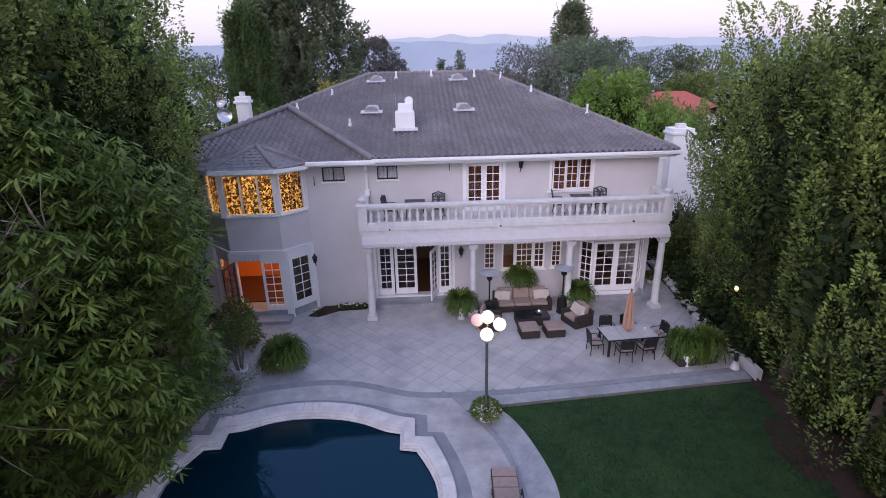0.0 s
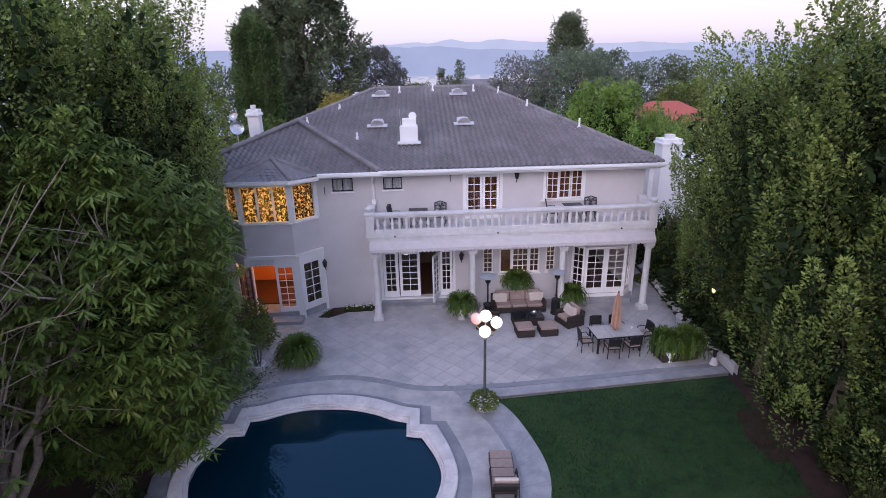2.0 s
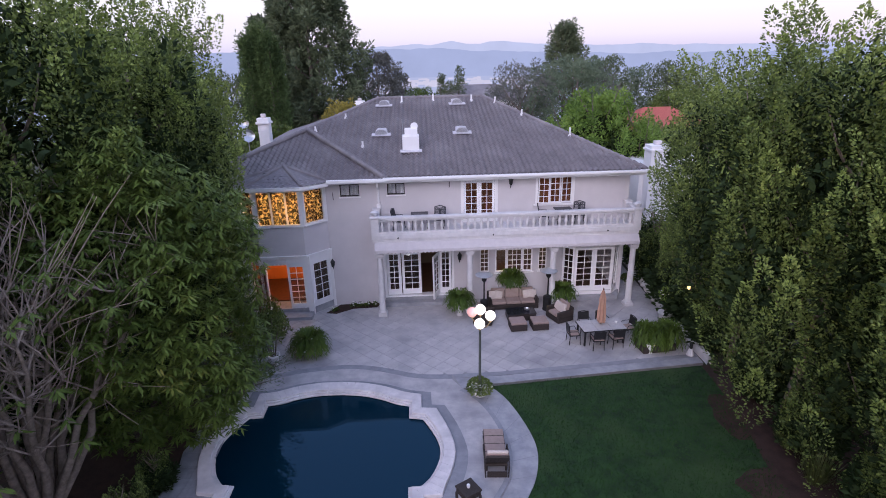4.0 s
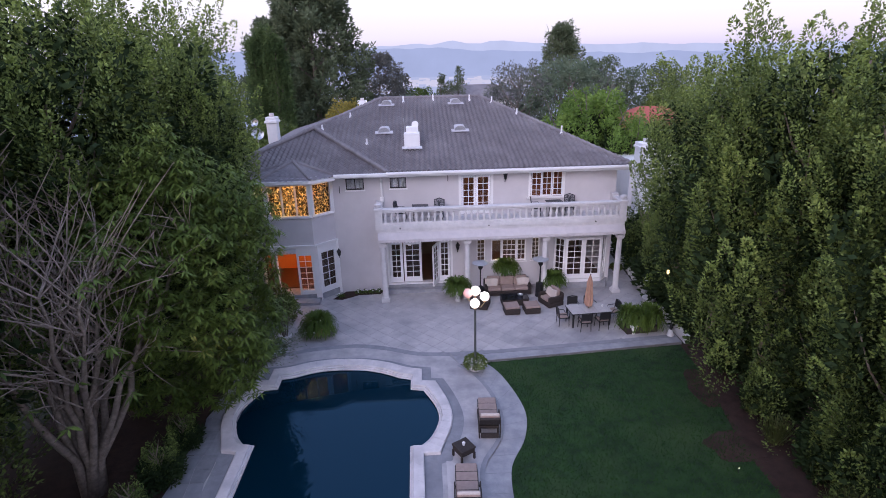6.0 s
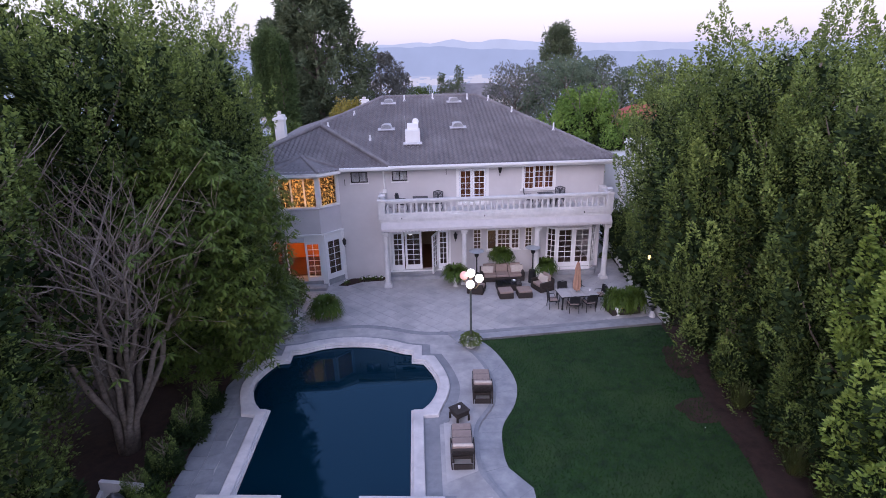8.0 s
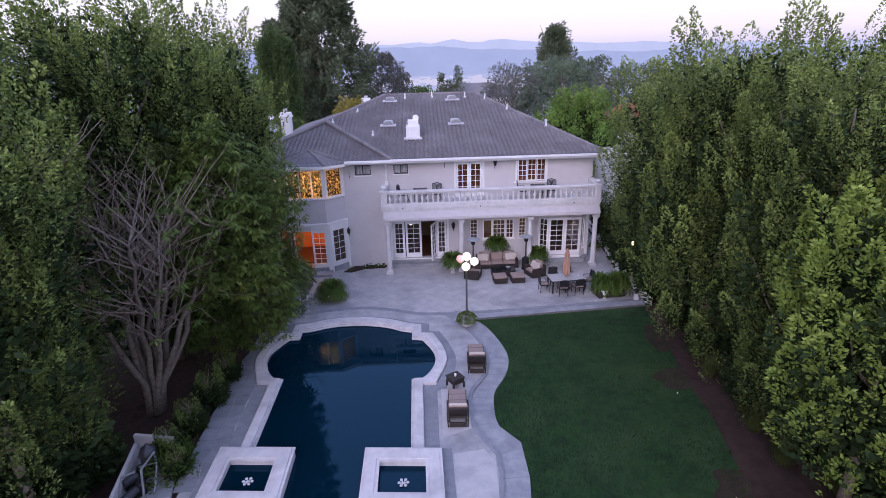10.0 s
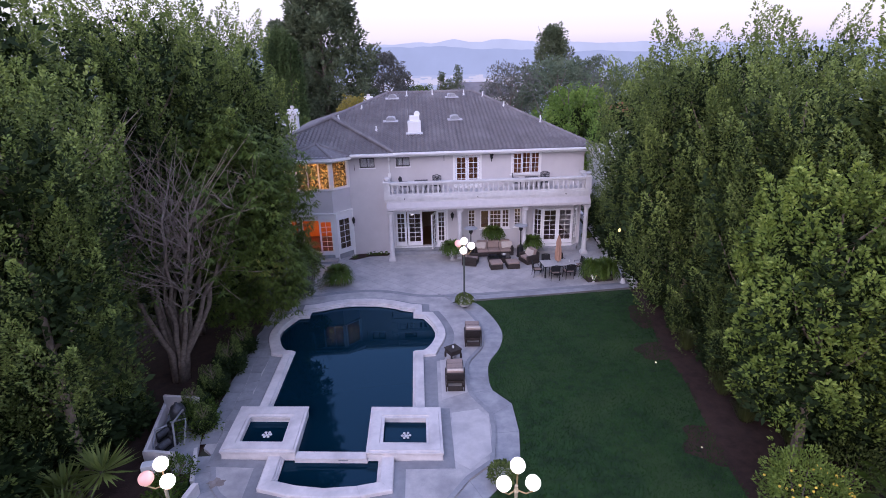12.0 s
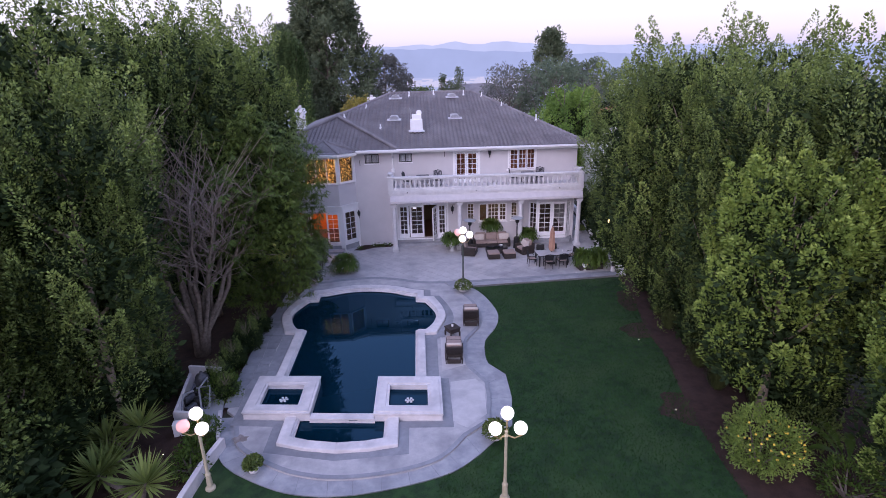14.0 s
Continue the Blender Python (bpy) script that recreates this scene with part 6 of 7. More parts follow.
def plumes(rng, z0, z1, rad, n, per, ph, pr):
    """Large pointed upright plumes of leaves standing out of the crown; also each leaf's share of its plume's height."""
    zs = z0 + (z1 - z0) * ((np.arange(n) + rng.random(n)) / n) ** 0.78
    an = np.arange(n) * 2.399963 + rng.normal(0, 0.25, n)
    lump = 1 + 0.13 * np.sin(2 * an + zs * 0.6) + 0.10 * np.sin(3 * an - zs * 0.9 + 1)
    r = np.array([rad((z - z0) / (z1 - z0)) for z in zs]) * lump * (0.60 + 0.38 * rng.random(n))
    out = np.stack([np.cos(an), np.sin(an), np.zeros(n)], 1)
    base = out * r[:, None] + np.stack([np.zeros(n), np.zeros(n), zs], 1)
    ax = out * (0.16 + 0.34 * rng.random(n))[:, None] + np.array([0, 0, 1.0]) + rng.normal(0, 0.10, (n, 3))
    ax /= np.linalg.norm(ax, axis=1)[:, None]
    size = 0.65 + 0.7 * rng.random(n)
    hh, wd = ph * size, pr * (0.75 + 0.5 * rng.random(n))
    s = rng.random((n, per)) ** 0.85
    edge = (0.45 + 0.55 * rng.random((n, per)) ** 0.35) * (1 + 0.25 * np.sin(9 * s + rng.random((n, 1)) * 6))
    rr = wd[:, None] * np.sin(np.pi * (0.15 + 0.83 * s)) ** 0.8 * (1 - 0.45 * s) * edge
    ra = rng.random((n, per)) * 2 * np.pi
    e1 = np.cross(ax, [0.3, 0.9, 0.1])
    e1 /= np.linalg.norm(e1, axis=1)[:, None]
    e2 = np.cross(ax, e1)
    radial = e1[:, None] * np.cos(ra)[..., None] + e2[:, None] * np.sin(ra)[..., None]
    pos = base[:, None] + ax[:, None] * ((s - 0.4) * hh[:, None])[..., None] + radial * rr[..., None]
    dirs = radial + 0.8 * ax[:, None] + rng.normal(0, 0.4, pos.shape)
    nor = rng.normal(0, 0.6, pos.shape) + np.array([0, 0, 0.6]) + 0.6 * radial
    return pos.reshape(-1, 3), dirs.reshape(-1, 3), nor.reshape(-1, 3), s.ravel()


def hedge_tree(seed, h, rad, mats, n_pl=120, per=400, z0=0.9, ph=2.9, pr=0.50, leaf=1.0):
    rng = np.random.default_rng(seed)
    t = thing("hedge_tree", label="tall dense evergreen ficus tree with upright leafy plumes", category="tree", group="trees in the hedge rows")
    part("trunk", limbs(rng, max(1.2, z0 + 1.2), 0.17, rad * 0.75, 9, h * 0.86), M["pale_bark"], t, smooth=True)
    def prof(s):
        return rad * (0.60 + 0.5 * math.sin(min(s * 1.5 + 0.35, 1.9)) - 0.28 * s - 0.75 * max(s - 0.74, 0))
    pos, dirs, nor, s = plumes(rng, z0, h - ph * 0.55, prof, n_pl, per, ph, pr)
    # Leaves near a plume's top get the lighter colour as a painted highlight.
    tip = rng.random(len(s)) < 0.035 + 0.75 * np.clip((s - 0.60) / 0.38, 0, 1) ** 1.5
    for name, sel, mat in (("crown", ~tip, mats[0]), ("lit_tips", tip, mats[1])):
        k = int(sel.sum())
        me = leaf_mesh(name, pos[sel], dirs[sel], nor[sel], leaf * (0.074 + 0.054 * rng.random(k)), leaf * (0.042 + 0.024 * rng.random(k)), mat)
        c = new(name, me)
        c.parent = t
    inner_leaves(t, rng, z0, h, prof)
    return t


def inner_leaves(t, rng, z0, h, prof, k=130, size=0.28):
    """Large dark leaves filling the crown; its inner shade is put into their colour."""
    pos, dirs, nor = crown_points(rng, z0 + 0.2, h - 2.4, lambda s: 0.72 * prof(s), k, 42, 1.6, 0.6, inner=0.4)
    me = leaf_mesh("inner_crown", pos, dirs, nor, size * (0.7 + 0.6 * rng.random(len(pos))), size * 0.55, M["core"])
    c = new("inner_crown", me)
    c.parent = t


rt = np.random.default_rng(5)
F1, F2 = (M["ficus"], M["ficus_tip"]), (M["ficus_light"], M["ficus_bright"])
kinds = [hedge_tree(11, 12.6, 3.0, F1), hedge_tree(12, 13.2, 2.7, F1), hedge_tree(13, 12.0, 3.1, F1), hedge_tree(14, 10.2, 2.75, F2, 150, 210, 2.0, 1.5, 0.42, 1.35), hedge_tree(15, 3.2, 1.2, F1, 60, 90, 0.3, 0.9, 0.32), hedge_tree(16, 12.2, 3.7, F1, 130, 400, 2.6), hedge_tree(18, 13.6, 2.9, F1, 130, 400, 3.2)]
spots = [(5, 10.5, -6.9, 1.0), (1, 13.0, -3.4, 0.93), (2, 10.2, -10.6, 1.15), (1, 10.7, -13.7, 1.05), (0, 10.2, -16.8, 0.95), (3, 9.4, -20.0, 0.95), (2, 11.8, -19.6, 0.94), (1, 12.4, -23.4, 0.87), (0, 14.4, 0.5, 0.92), (2, 12.6, -1.2, 0.84), (0, 14.4, -10.0, 1.14), (1, 14.6, -16.0, 1.02), (3, 10.9, -24.6, 0.8),
         (1, -11.3, -6.2, 1.14), (2, -15.0, -7.6, 1.2), (0, -13.2, -2.4, 1.14), (2, -14.9, 1.4, 1.14), (0, -12.9, -10.0, 1.22), (1, -16.4, -13.0, 1.15), (2, -15.4, -16.6, 1.13), (0, -15.8, -20.2, 1.04), (1, -15.4, -23.6, 1.08), (0, -18.0, -14.5, 1.08), (6, -12.6, -19.6, 0.93),
         (4, 10.6, -3.6, 1.0), (4, 10.9, -1.4, 1.05), (4, 11.1, 1.0, 1.0), (4, 11.5, 3.6, 1.1), (4, 10.4, -5.6, 0.9), (4, -10.6, -16.4, 0.35), (4, -10.4, -15.2, 0.4), (4, -10.0, -17.2, 0.3), (4, -10.2, -13.6, 0.45), (4, -10.2, -12.2, 0.4),
         (4, -14.3, -21.9, 1.3), (4, -13.7, -18.9, 1.15), (4, -14.0, -24.0, 1.4), (4, -16.2, -22.6, 1.6), (4, -12.9, -17.3, 0.85), (4, -15.4, -19.4, 1.4), (4, 10.3, -9.2, 0.75), (4, 10.0, -11.9, 0.7), (4, 9.9, -14.9, 0.75), (4, 10.0, -17.6, 0.7), (4, 10.9, -19.8, 0.9)]
used = set()
for k, x, y, s in spots:
    m = pose(x, y, -0.1, 0, 0, rt.uniform(0, 360)) @ Matrix.Diagonal((s, s, s * rt.uniform(0.97, 1.03), 1))
    if k in used:
        o = copy_thing(kinds[k], m)
    else:
        o = kinds[k]
        o.matrix_basis = m
        used.add(k)
    if k == 4:
        o.name = "hedge_shrub"
        tagged(o, "dense dark green evergreen shrub at the hedge foot", "shrub", "shrubs along the hedges")


def leafy_ball(name, at, r, mat, n, ll, lw, label, cat, seed, z=1.0, squash=0.9, group="", stem=0.03, droop=0.0):
    """A bush: short stems and leaves over an uneven round crown."""
    rng = np.random.default_rng(seed)
    t = thing(name, at, 0, label, cat, group)
    bm = bmesh.new()
    for k in range(6):
        a = k * 1.05 + rng.random()
        tube(bm, [(0, 0, -0.05), (0.3 * r * math.cos(a), 0.3 * r * math.sin(a), z * 0.5), (0.7 * r * math.cos(a), 0.7 * r * math.sin(a), z + 0.2 * r)], [stem * 1.4, stem, stem * 0.4], 6)
    part("stems", bm, M["bark"], t)
    d = rng.normal(0, 1, (n, 3))
    d /= np.linalg.norm(d, axis=1)[:, None]
    lump = 1 + 0.22 * np.sin(4 * d[:, 0] * 2 + seed) * np.cos(5 * d[:, 1] + seed) + 0.15 * np.sin(9 * d[:, 2] + 3 * d[:, 0])
    pos = d * (r * lump * (0.55 + 0.45 * rng.random(n) ** 0.4))[:, None] * [1, 1, squash] + [0, 0, z]
    dirs = d + rng.normal(0, 0.6, d.shape) + [0, 0, 0.4 - droop]
    foliage("leaves", t, (pos, dirs, d + rng.normal(0, 0.6, d.shape)), ll * (0.7 + 0.6 * rng.random(n)), lw, mat)
    return t


# large many-stemmed tree with drooping leaves and a bare, twiggy side
rng = np.random.default_rng(77)
t = thing("drooping_tree", (-12.2, -13.9, -0.1), 0, "many-stemmed tree with long drooping leaves and bare grey branches", "tree")
tips = []
bm, tw = bmesh.new(), bmesh.new()
for k in range(13):
    a = k * 0.483 + rng.normal(0, 0.1)
    sp = 1.2 + 1.5 * rng.random()
    h = 6.3 + 2.6 * rng.random()
    p = [np.array([0.22 * math.cos(a), 0.22 * math.sin(a), 0.0])]
    for s in np.linspace(0.15, 1, 8):
        p.append(np.array([sp * s ** 1.15 * math.cos(a) * 1.15 + rng.normal(0, 0.07) + 0.75 * s, sp * s ** 1.15 * math.sin(a) * 1.3 + rng.normal(0, 0.07) + 0.5 * s, h * s]))
    tube(bm, p, [0.135 * (1 - 0.78 * i / 8) for i in range(9)], 7)
    for i in range(4, 9):
        for _ in range(4):
            b = rng.random() * 2 * np.pi
            L = 1.0 + 1.9 * rng.random()
            d = np.array([math.cos(b), math.sin(b), 0.55 + 0.6 * rng.random()])
            if p[i][0] + d[0] * L > 1.2:
                L *= 0.4
            q = [p[i], p[i] + d * L * 0.5 + rng.normal(0, 0.08, 3), p[i] + d * L + rng.normal(0, 0.12, 3)]
            tube(tw, q, [0.026, 0.018, 0.007], 5)
            tips.append(q[2])
            for _ in range(2):
                e = q[1] + (d + rng.normal(0, 0.6, 3)) * 0.8
                tube(tw, [q[1], (q[1] + e) / 2 + rng.normal(0, 0.05, 3), e], [0.016, 0.012, 0.005], 4)
                tips.append(e)
for _ in range(60):
    q0 = np.array([rng.uniform(-1.1, 2.2), rng.uniform(-1.3, 0.4), rng.uniform(5.0, 7.2)])
    d = np.array([rng.uniform(-0.7, 0.8), rng.uniform(-0.3, 0.3), 1.0])
    L = 1.3 + 2.0 * rng.random()
    bow = np.array([0.35 * d[0], 0, 0.12]) * L
    tube(tw, [q0, q0 + d * L * 0.35 + rng.normal(0, 0.05, 3), q0 + d * L * 0.65 + bow * 0.5, q0 + d * L * 0.9 + bow], [0.021, 0.017, 0.012, 0.005], 4)
part("stem", bm, M["pale_bark"], t, smooth=True)
tagged(part("twig_mass", tw, M["grey_twig"], t), kind="stuff")
tips = np.array(tips)
# whorls of leaves over the side towards the house and the pool
n = 3000
u = rng.normal(0, 1, (n, 3))
u /= np.linalg.norm(u, axis=1)[:, None]
lump = np.sin(4.2 * u[:, 0] + 1) * np.sin(5.1 * u[:, 2] + 2) + 0.7 * np.sin(7.3 * u[:, 1] + 3 * u[:, 2])
wh = u * (0.74 + 0.13 * lump + 0.24 * rng.random(n))[:, None] * [3.0, 3.0, 4.5] + [2.5, 3.0, 5.6]
keep = (wh[:, 1] + 0.5 * wh[:, 0] > 0.8 + 1.1 * rng.random(n)) & (wh[:, 2] > 1.2) & (lump > -0.75)
wh = np.concatenate([wh[keep], tips[(tips[:, 0] + 0.45 * tips[:, 1] > 1.6) | (rng.random(len(tips)) < 0.20)]])
pos, dirs, nor = [], [], []
for c in wh:
    for j in range(11):
        a = j * 0.571 + rng.random()
        pos.append(c + rng.normal(0, 0.03, 3))
        dirs.append((math.cos(a), math.sin(a), -0.75 + 0.5 * rng.random()))
        nor.append((0.2 * math.cos(a), 0.2 * math.sin(a), 1))
pos, dirs, nor = map(np.array, (pos, dirs, nor))
foliage("leaves", t, (pos, dirs, nor), 0.23 + 0.15 * rng.random(len(pos)), 0.062, M["drooping"])

# feathery grey-green shrub leaning over the pool's corner
rng = np.random.default_rng(78)
t = thing("feathery_shrub", (-9.25, -8.1, -0.1), 0, "fine-leaved grey-green shrub leaning over the pool corner", "shrub")
bm = bmesh.new()
pp, dd, nn = [], [], []
for k in range(34):
    a, L = rng.random() * 2 * np.pi, 1.2 + 1.2 * rng.random()
    d = np.array([math.cos(a) * 0.8 + 0.3, math.sin(a) * 0.8 - 0.15, 0.0])
    q = [np.array([0, 0, 0.0]), d * L * 0.45 + [0, 0, 1.2], d * L + [0, 0, 1.7 + 0.5 * rng.random()]]
    tube(bm, q, [0.03, 0.02, 0.006], 5)
    for s in np.linspace(0.3, 1, 130):
        c = q[1] + (q[2] - q[1]) * (s - 0.3) / 0.7 if s > 0.3 else q[1]
        pp.append(c + rng.normal(0, 0.13, 3))
        dd.append(d + rng.normal(0, 0.7, 3) + [0, 0, 0.1])
        nn.append(rng.normal(0, 1, 3))
tagged(part("branch_mass", bm, M["pale_bark"], t), kind="stuff")
foliage("leaves", t, (np.array(pp), np.array(dd), np.array(nn)), 0.17, 0.022, M["greyleaf_green"])


def yucca(at, heads, label, seed, lean=0.0, length=0.75, skirt=True, n=70, wide=0.055):
    rng = np.random.default_rng(seed)
    t = thing("yucca", at, 0, label, "plant", "yuccas")
    for hx, hy, hz in heads:
        if hz > 0.3:
            part("trunk", tube(bmesh.new(), [(0, 0, 0), (hx * 0.4, hy * 0.4, hz * 0.5), (hx, hy, hz)], [0.11, 0.09, 0.07], 8), M["bark"], t)
        a = rng.random(n) * 2 * np.pi
        e = rng.random(n) * 1.5 - 0.25
        d = np.stack([np.cos(a) * np.cos(e), np.sin(a) * np.cos(e), np.sin(e)], 1)
        pos = np.tile(np.array([hx, hy, hz]), (n, 1)) + d * 0.04
        up = np.stack([-np.cos(a) * np.sin(e), -np.sin(a) * np.sin(e), np.cos(e)], 1)
        foliage("leaves", t, (pos, d, up), length * (0.8 + 0.3 * rng.random(n)), wide, M["yucca"])
        if skirt and hz > 0.5:
            m = 45
            a = rng.random(m) * 2 * np.pi
            d = np.stack([np.cos(a) * 0.4, np.sin(a) * 0.4, -np.ones(m)], 1)
            foliage("dead_leaves", t, (np.tile(np.array([hx, hy, hz - 0.05]), (m, 1)), d, np.stack([np.cos(a), np.sin(a), np.zeros(m)], 1)), 0.55, 0.04, M["dry_leaf"])
    return t


yucca((-10.5, -3.6, -0.1), [(0.7, 0.4, 4.8), (0.35, -0.2, 5.0), (-0.3, -0.9, 3.7), (-0.5, 0.2, 5.9)], "tall branched yucca with spiky heads beside the house", 61, length=1.1, n=110, wide=0.07)
yucca((-9.9, -6.0, -0.1), [(0.3, 0.0, 3.1), (-0.4, -0.4, 2.4)], "branched yucca with a skirt of dry leaves", 62, n=80)
yucca((-11.0, -7.0, -0.1), [(-0.3, 0.2, 1.6), (0.4, -0.6, 1.2)], "low yucca with drooping dry leaves", 63)
yucca((-12.2, -20.5, -0.1), [(-0.25, -0.25, 0.95), (0.55, 0.25, 1.05), (-0.9, 0.6, 1.2), (0.1, -1.0, 0.6)], "clump of pale-edged yuccas by the lamp post", 64, skirt=False, length=1.0, n=100, wide=0.085)
yucca((-10.75, -22.4, -0.1), [(0.3, -0.1, 0.75), (-1.2, 0.2, 0.85)], "low spiky yucca rosette beside the lawn", 65, skirt=False, length=1.0, n=100, wide=0.085)
leafy_ball("shrub", (-8.9, -3.4, 0), 0.65, M["ficus"], 1500, 0.12, 0.06, "dark rounded shrub beside the bay", "shrub", 66, 0.6)
leafy_ball("shrub", (-9.6, -2.2, 0), 0.8, M["ficus"], 1700, 0.12, 0.06, "dark leafy shrub against the bay", "shrub", 67, 0.7)
leafy_ball("shrub", (-9.1, -5.0, 0), 0.6, M["greyleaf_green"], 1200, 0.13, 0.04, "loose grey-green shrub at the patio edge", "shrub", 68, 1.0)
t = leafy_ball("potted_tree", (-8.35, -5.6, 0.0), 0.62, M["ficus"], 1500, 0.11, 0.05, "small round-headed tree in a white pot", "tree", 69, 1.95, 0.7)
part("pot", lathe(bmesh.new(), [(0.17, 0), (0.20, 0.05), (0.26, 0.42), (0.28, 0.44), (0.28, 0.5), (0.24, 0.5), (0.22, 0.44)], 16), M["cast_stone"], t, smooth=True)
for k, (x, y, r) in enumerate(((-9.85, -21.2, 0.6), (-9.95, -20.4, 0.5), (-10.1, -19.5, 0.6), (-10.3, -17.2, 0.8), (-10.5, -16.5, 0.7))):
    leafy_ball("low_shrub", (x, y, -0.1), r, M["fern"], 1100, 0.11, 0.05, "low green mounded shrub along the white kerb", "shrub", 70 + k, 0.25, 0.6, "low shrubs by the lamp post")
t = leafy_ball("citrus_bush", (7.9, -22.3, -0.1), 1.08, M["ficus_light"], 7500, 0.09, 0.045, "rounded citrus bush dotted with yellow fruit", "bush", 74, 1.0, 0.85)
rng = np.random.default_rng(75)
for k in range(40):
    d = rng.normal(0, 1, 3)
    d /= np.linalg.norm(d)
    d = d * [1, 1, 0.85] * 1.08
    bm = bmesh.new()
    bmesh.ops.create_icosphere(bm, subdivisions=2, radius=0.036, matrix=Matrix.Translation((d[0], d[1] * (1 if d[1] < 0.4 else -1), 1.0 + abs(d[2]) * 0.9)))
    part("fruit", bm, M["yellow_flower"], t, smooth=True)
for k, (x, y, r) in enumerate(((9.2, -13.4, 0.75), (9.4, -15.0, 0.65), (9.0, -16.6, 0.8), (8.9, -18.2, 0.75), (9.4, -11.8, 0.6), (9.7, -19.4, 0.7))):
    rr = np.random.default_rng(80 + k)
    t = thing("grass_clump", (x, y, -0.1), 0, "tall arching clump of tawny green grass", "grass", "grass clumps under the hedge")
    n = 420
    a, q = rr.random(n) * 2 * np.pi, rr.random(n)
    d = np.stack([np.cos(a) * (0.15 + 0.5 * q), np.sin(a) * (0.15 + 0.5 * q), np.ones(n)], 1)
    foliage("leaves", t, (np.stack([np.cos(a), np.sin(a), np.zeros(n)], 1) * (0.3 * r * rr.random(n))[:, None], d, np.stack([np.cos(a), np.sin(a), np.zeros(n)], 1)), r * (0.8 + 0.7 * rr.random(n)), 0.022, M["grass"])


def big_leaf(at, label, seed, n=9, length=1.5, width=0.3):
    rr = np.random.default_rng(seed)
    t = thing("broad_leaf_plant", at, 0, label, "plant")
    for k in range(n):
        a = k * 0.7 + rr.random() * 0.4
        L = length * (0.7 + 0.5 * rr.random())
        d = Vector((math.cos(a), math.sin(a), 0))
        s = d.cross(Vector((0, 0, 1)))
        pts = [d * (L * 0.9 * u) + Vector((0, 0, L * (1.3 * u - 0.85 * u * u))) for u in np.linspace(0, 1, 8)]
        bm = bmesh.new()
        ws = [0.02, 0.02, 0.5, 0.9, 1.0, 0.9, 0.6, 0.03]
        l = [bm.verts.new(p + s * width * 0.5 * w + Vector((0, 0, 0.06 * w))) for p, w in zip(pts, ws)]
        c = [bm.verts.new(p) for p in pts]
        r = [bm.verts.new(p - s * width * 0.5 * w + Vector((0, 0, 0.06 * w))) for p, w in zip(pts, ws)]
        for i in range(7):
            bm.faces.new((l[i], l[i + 1], c[i + 1], c[i]))
            bm.faces.new((c[i], c[i + 1], r[i + 1], r[i]))
        part("leaf", bm, M["fern"], t, smooth=True)
    return t


big_leaf((10.6, -22.6, -0.1), "broad-leaved plant with long arching green leaves", 91)
leafy_ball("low_bush", (10.2, -21.2, -0.1), 0.9, M["ficus"], 1800, 0.12, 0.06, "dark leafy bush under the hedge trees", "bush", 92, 0.5)
leafy_ball("low_bush", (9.7, -23.6, -0.1), 0.8, M["fern"], 1500, 0.13, 0.05, "mixed green undergrowth beside the citrus bush", "bush", 93, 0.4)


# Unseen wall added behind the camera to darken reflections in the glass.
solid("unseen_back_wall", boxed(-22, 20, -54, -52.5, -0.1, 9.0, bevel=0.3), M["core"], "plain dark wall added unseen behind the camera for reflections", "hedge", "structure")

# ---- pool equipment corner ----
eq = thing("equipment_enclosure", (0, 0, 0), 0, "low white walled enclosure for pool equipment", "enclosure")
for a, b, h in (((-11.75, -16.2), (-10.4, -16.45), 0.72), ((-11.75, -16.2), (-11.25, -18.85), 0.4), ((-11.25, -18.85), (-10.2, -19.05), 0.5), ((-9.9, -18.3), (-9.45, -19.8), 0.05)):
    d = Vector((b[0] - a[0], b[1] - a[1], 0))
    part("wall", place(pose(*a, 0, 0, 0, math.degrees(math.atan2(d.y, d.x))), boxed(0, d.length, -0.06, 0.06, -0.1, h, bevel=0.012)), M["coping"], eq)
part("slab", sheet(bmesh.new(), [(-11.7, -16.3), (-10.3, -16.5), (-9.5, -19.5), (-11.2, -18.9)], [], -0.06, 0.04), M["walkway"], eq)
for x, y, r in ((-11.2, -17.6, 0.20), (-10.9, -18.2, 0.22)):
    t = thing("pool_pump", (x, y, -0.06), rz=r * 300, label="dark pool pump with a ribbed motor housing", category="pump", group="pool equipment")
    part("motor", tube(bmesh.new(), [(-0.3, 0, 0.25), (0.12, 0, 0.25)], 0.13, 12), M["iron_grey"], t)
    part("pot", lathe(bmesh.new(), [(0.15, 0), (0.15, 0.35), (0.11, 0.42), (0.13, 0.46), (0.05, 0.5)], 12, (0.28, 0, 0)), M["black_metal"], t)
    part("foot", boxed(-0.3, 0.2, -0.1, 0.1, 0, 0.12), M["black_metal"], t)
t = thing("pool_filter", (-11.0, -16.9, -0.06), 0, "grey upright pool filter tank", "filter tank")
part("tank", lathe(bmesh.new(), [(0.2, 0), (0.26, 0.06), (0.27, 0.6), (0.2, 0.78), (0.06, 0.84), (0.05, 0.92)], 16), M["iron_grey"], t, smooth=True)
t = thing("pool_pipes", (0, 0, 0), 0, "white plastic pool pipework", "pipes")
for q in ([(-10.7, -17.1, 0.0), (-10.7, -17.1, 0.7), (-10.7, -17.9, 0.75), (-10.55, -18.3, 0.1)], [(-11.0, -17.5, 0.5), (-10.5, -17.4, 0.55), (-10.4, -18.0, 0.0)], [(-11.3, -18.3, 0.1), (-11.25, -18.0, 0.6), (-10.95, -17.8, 0.6)]):
    part("pipe", tube(bmesh.new(), q, 0.035, 8), M["walkway"], t)
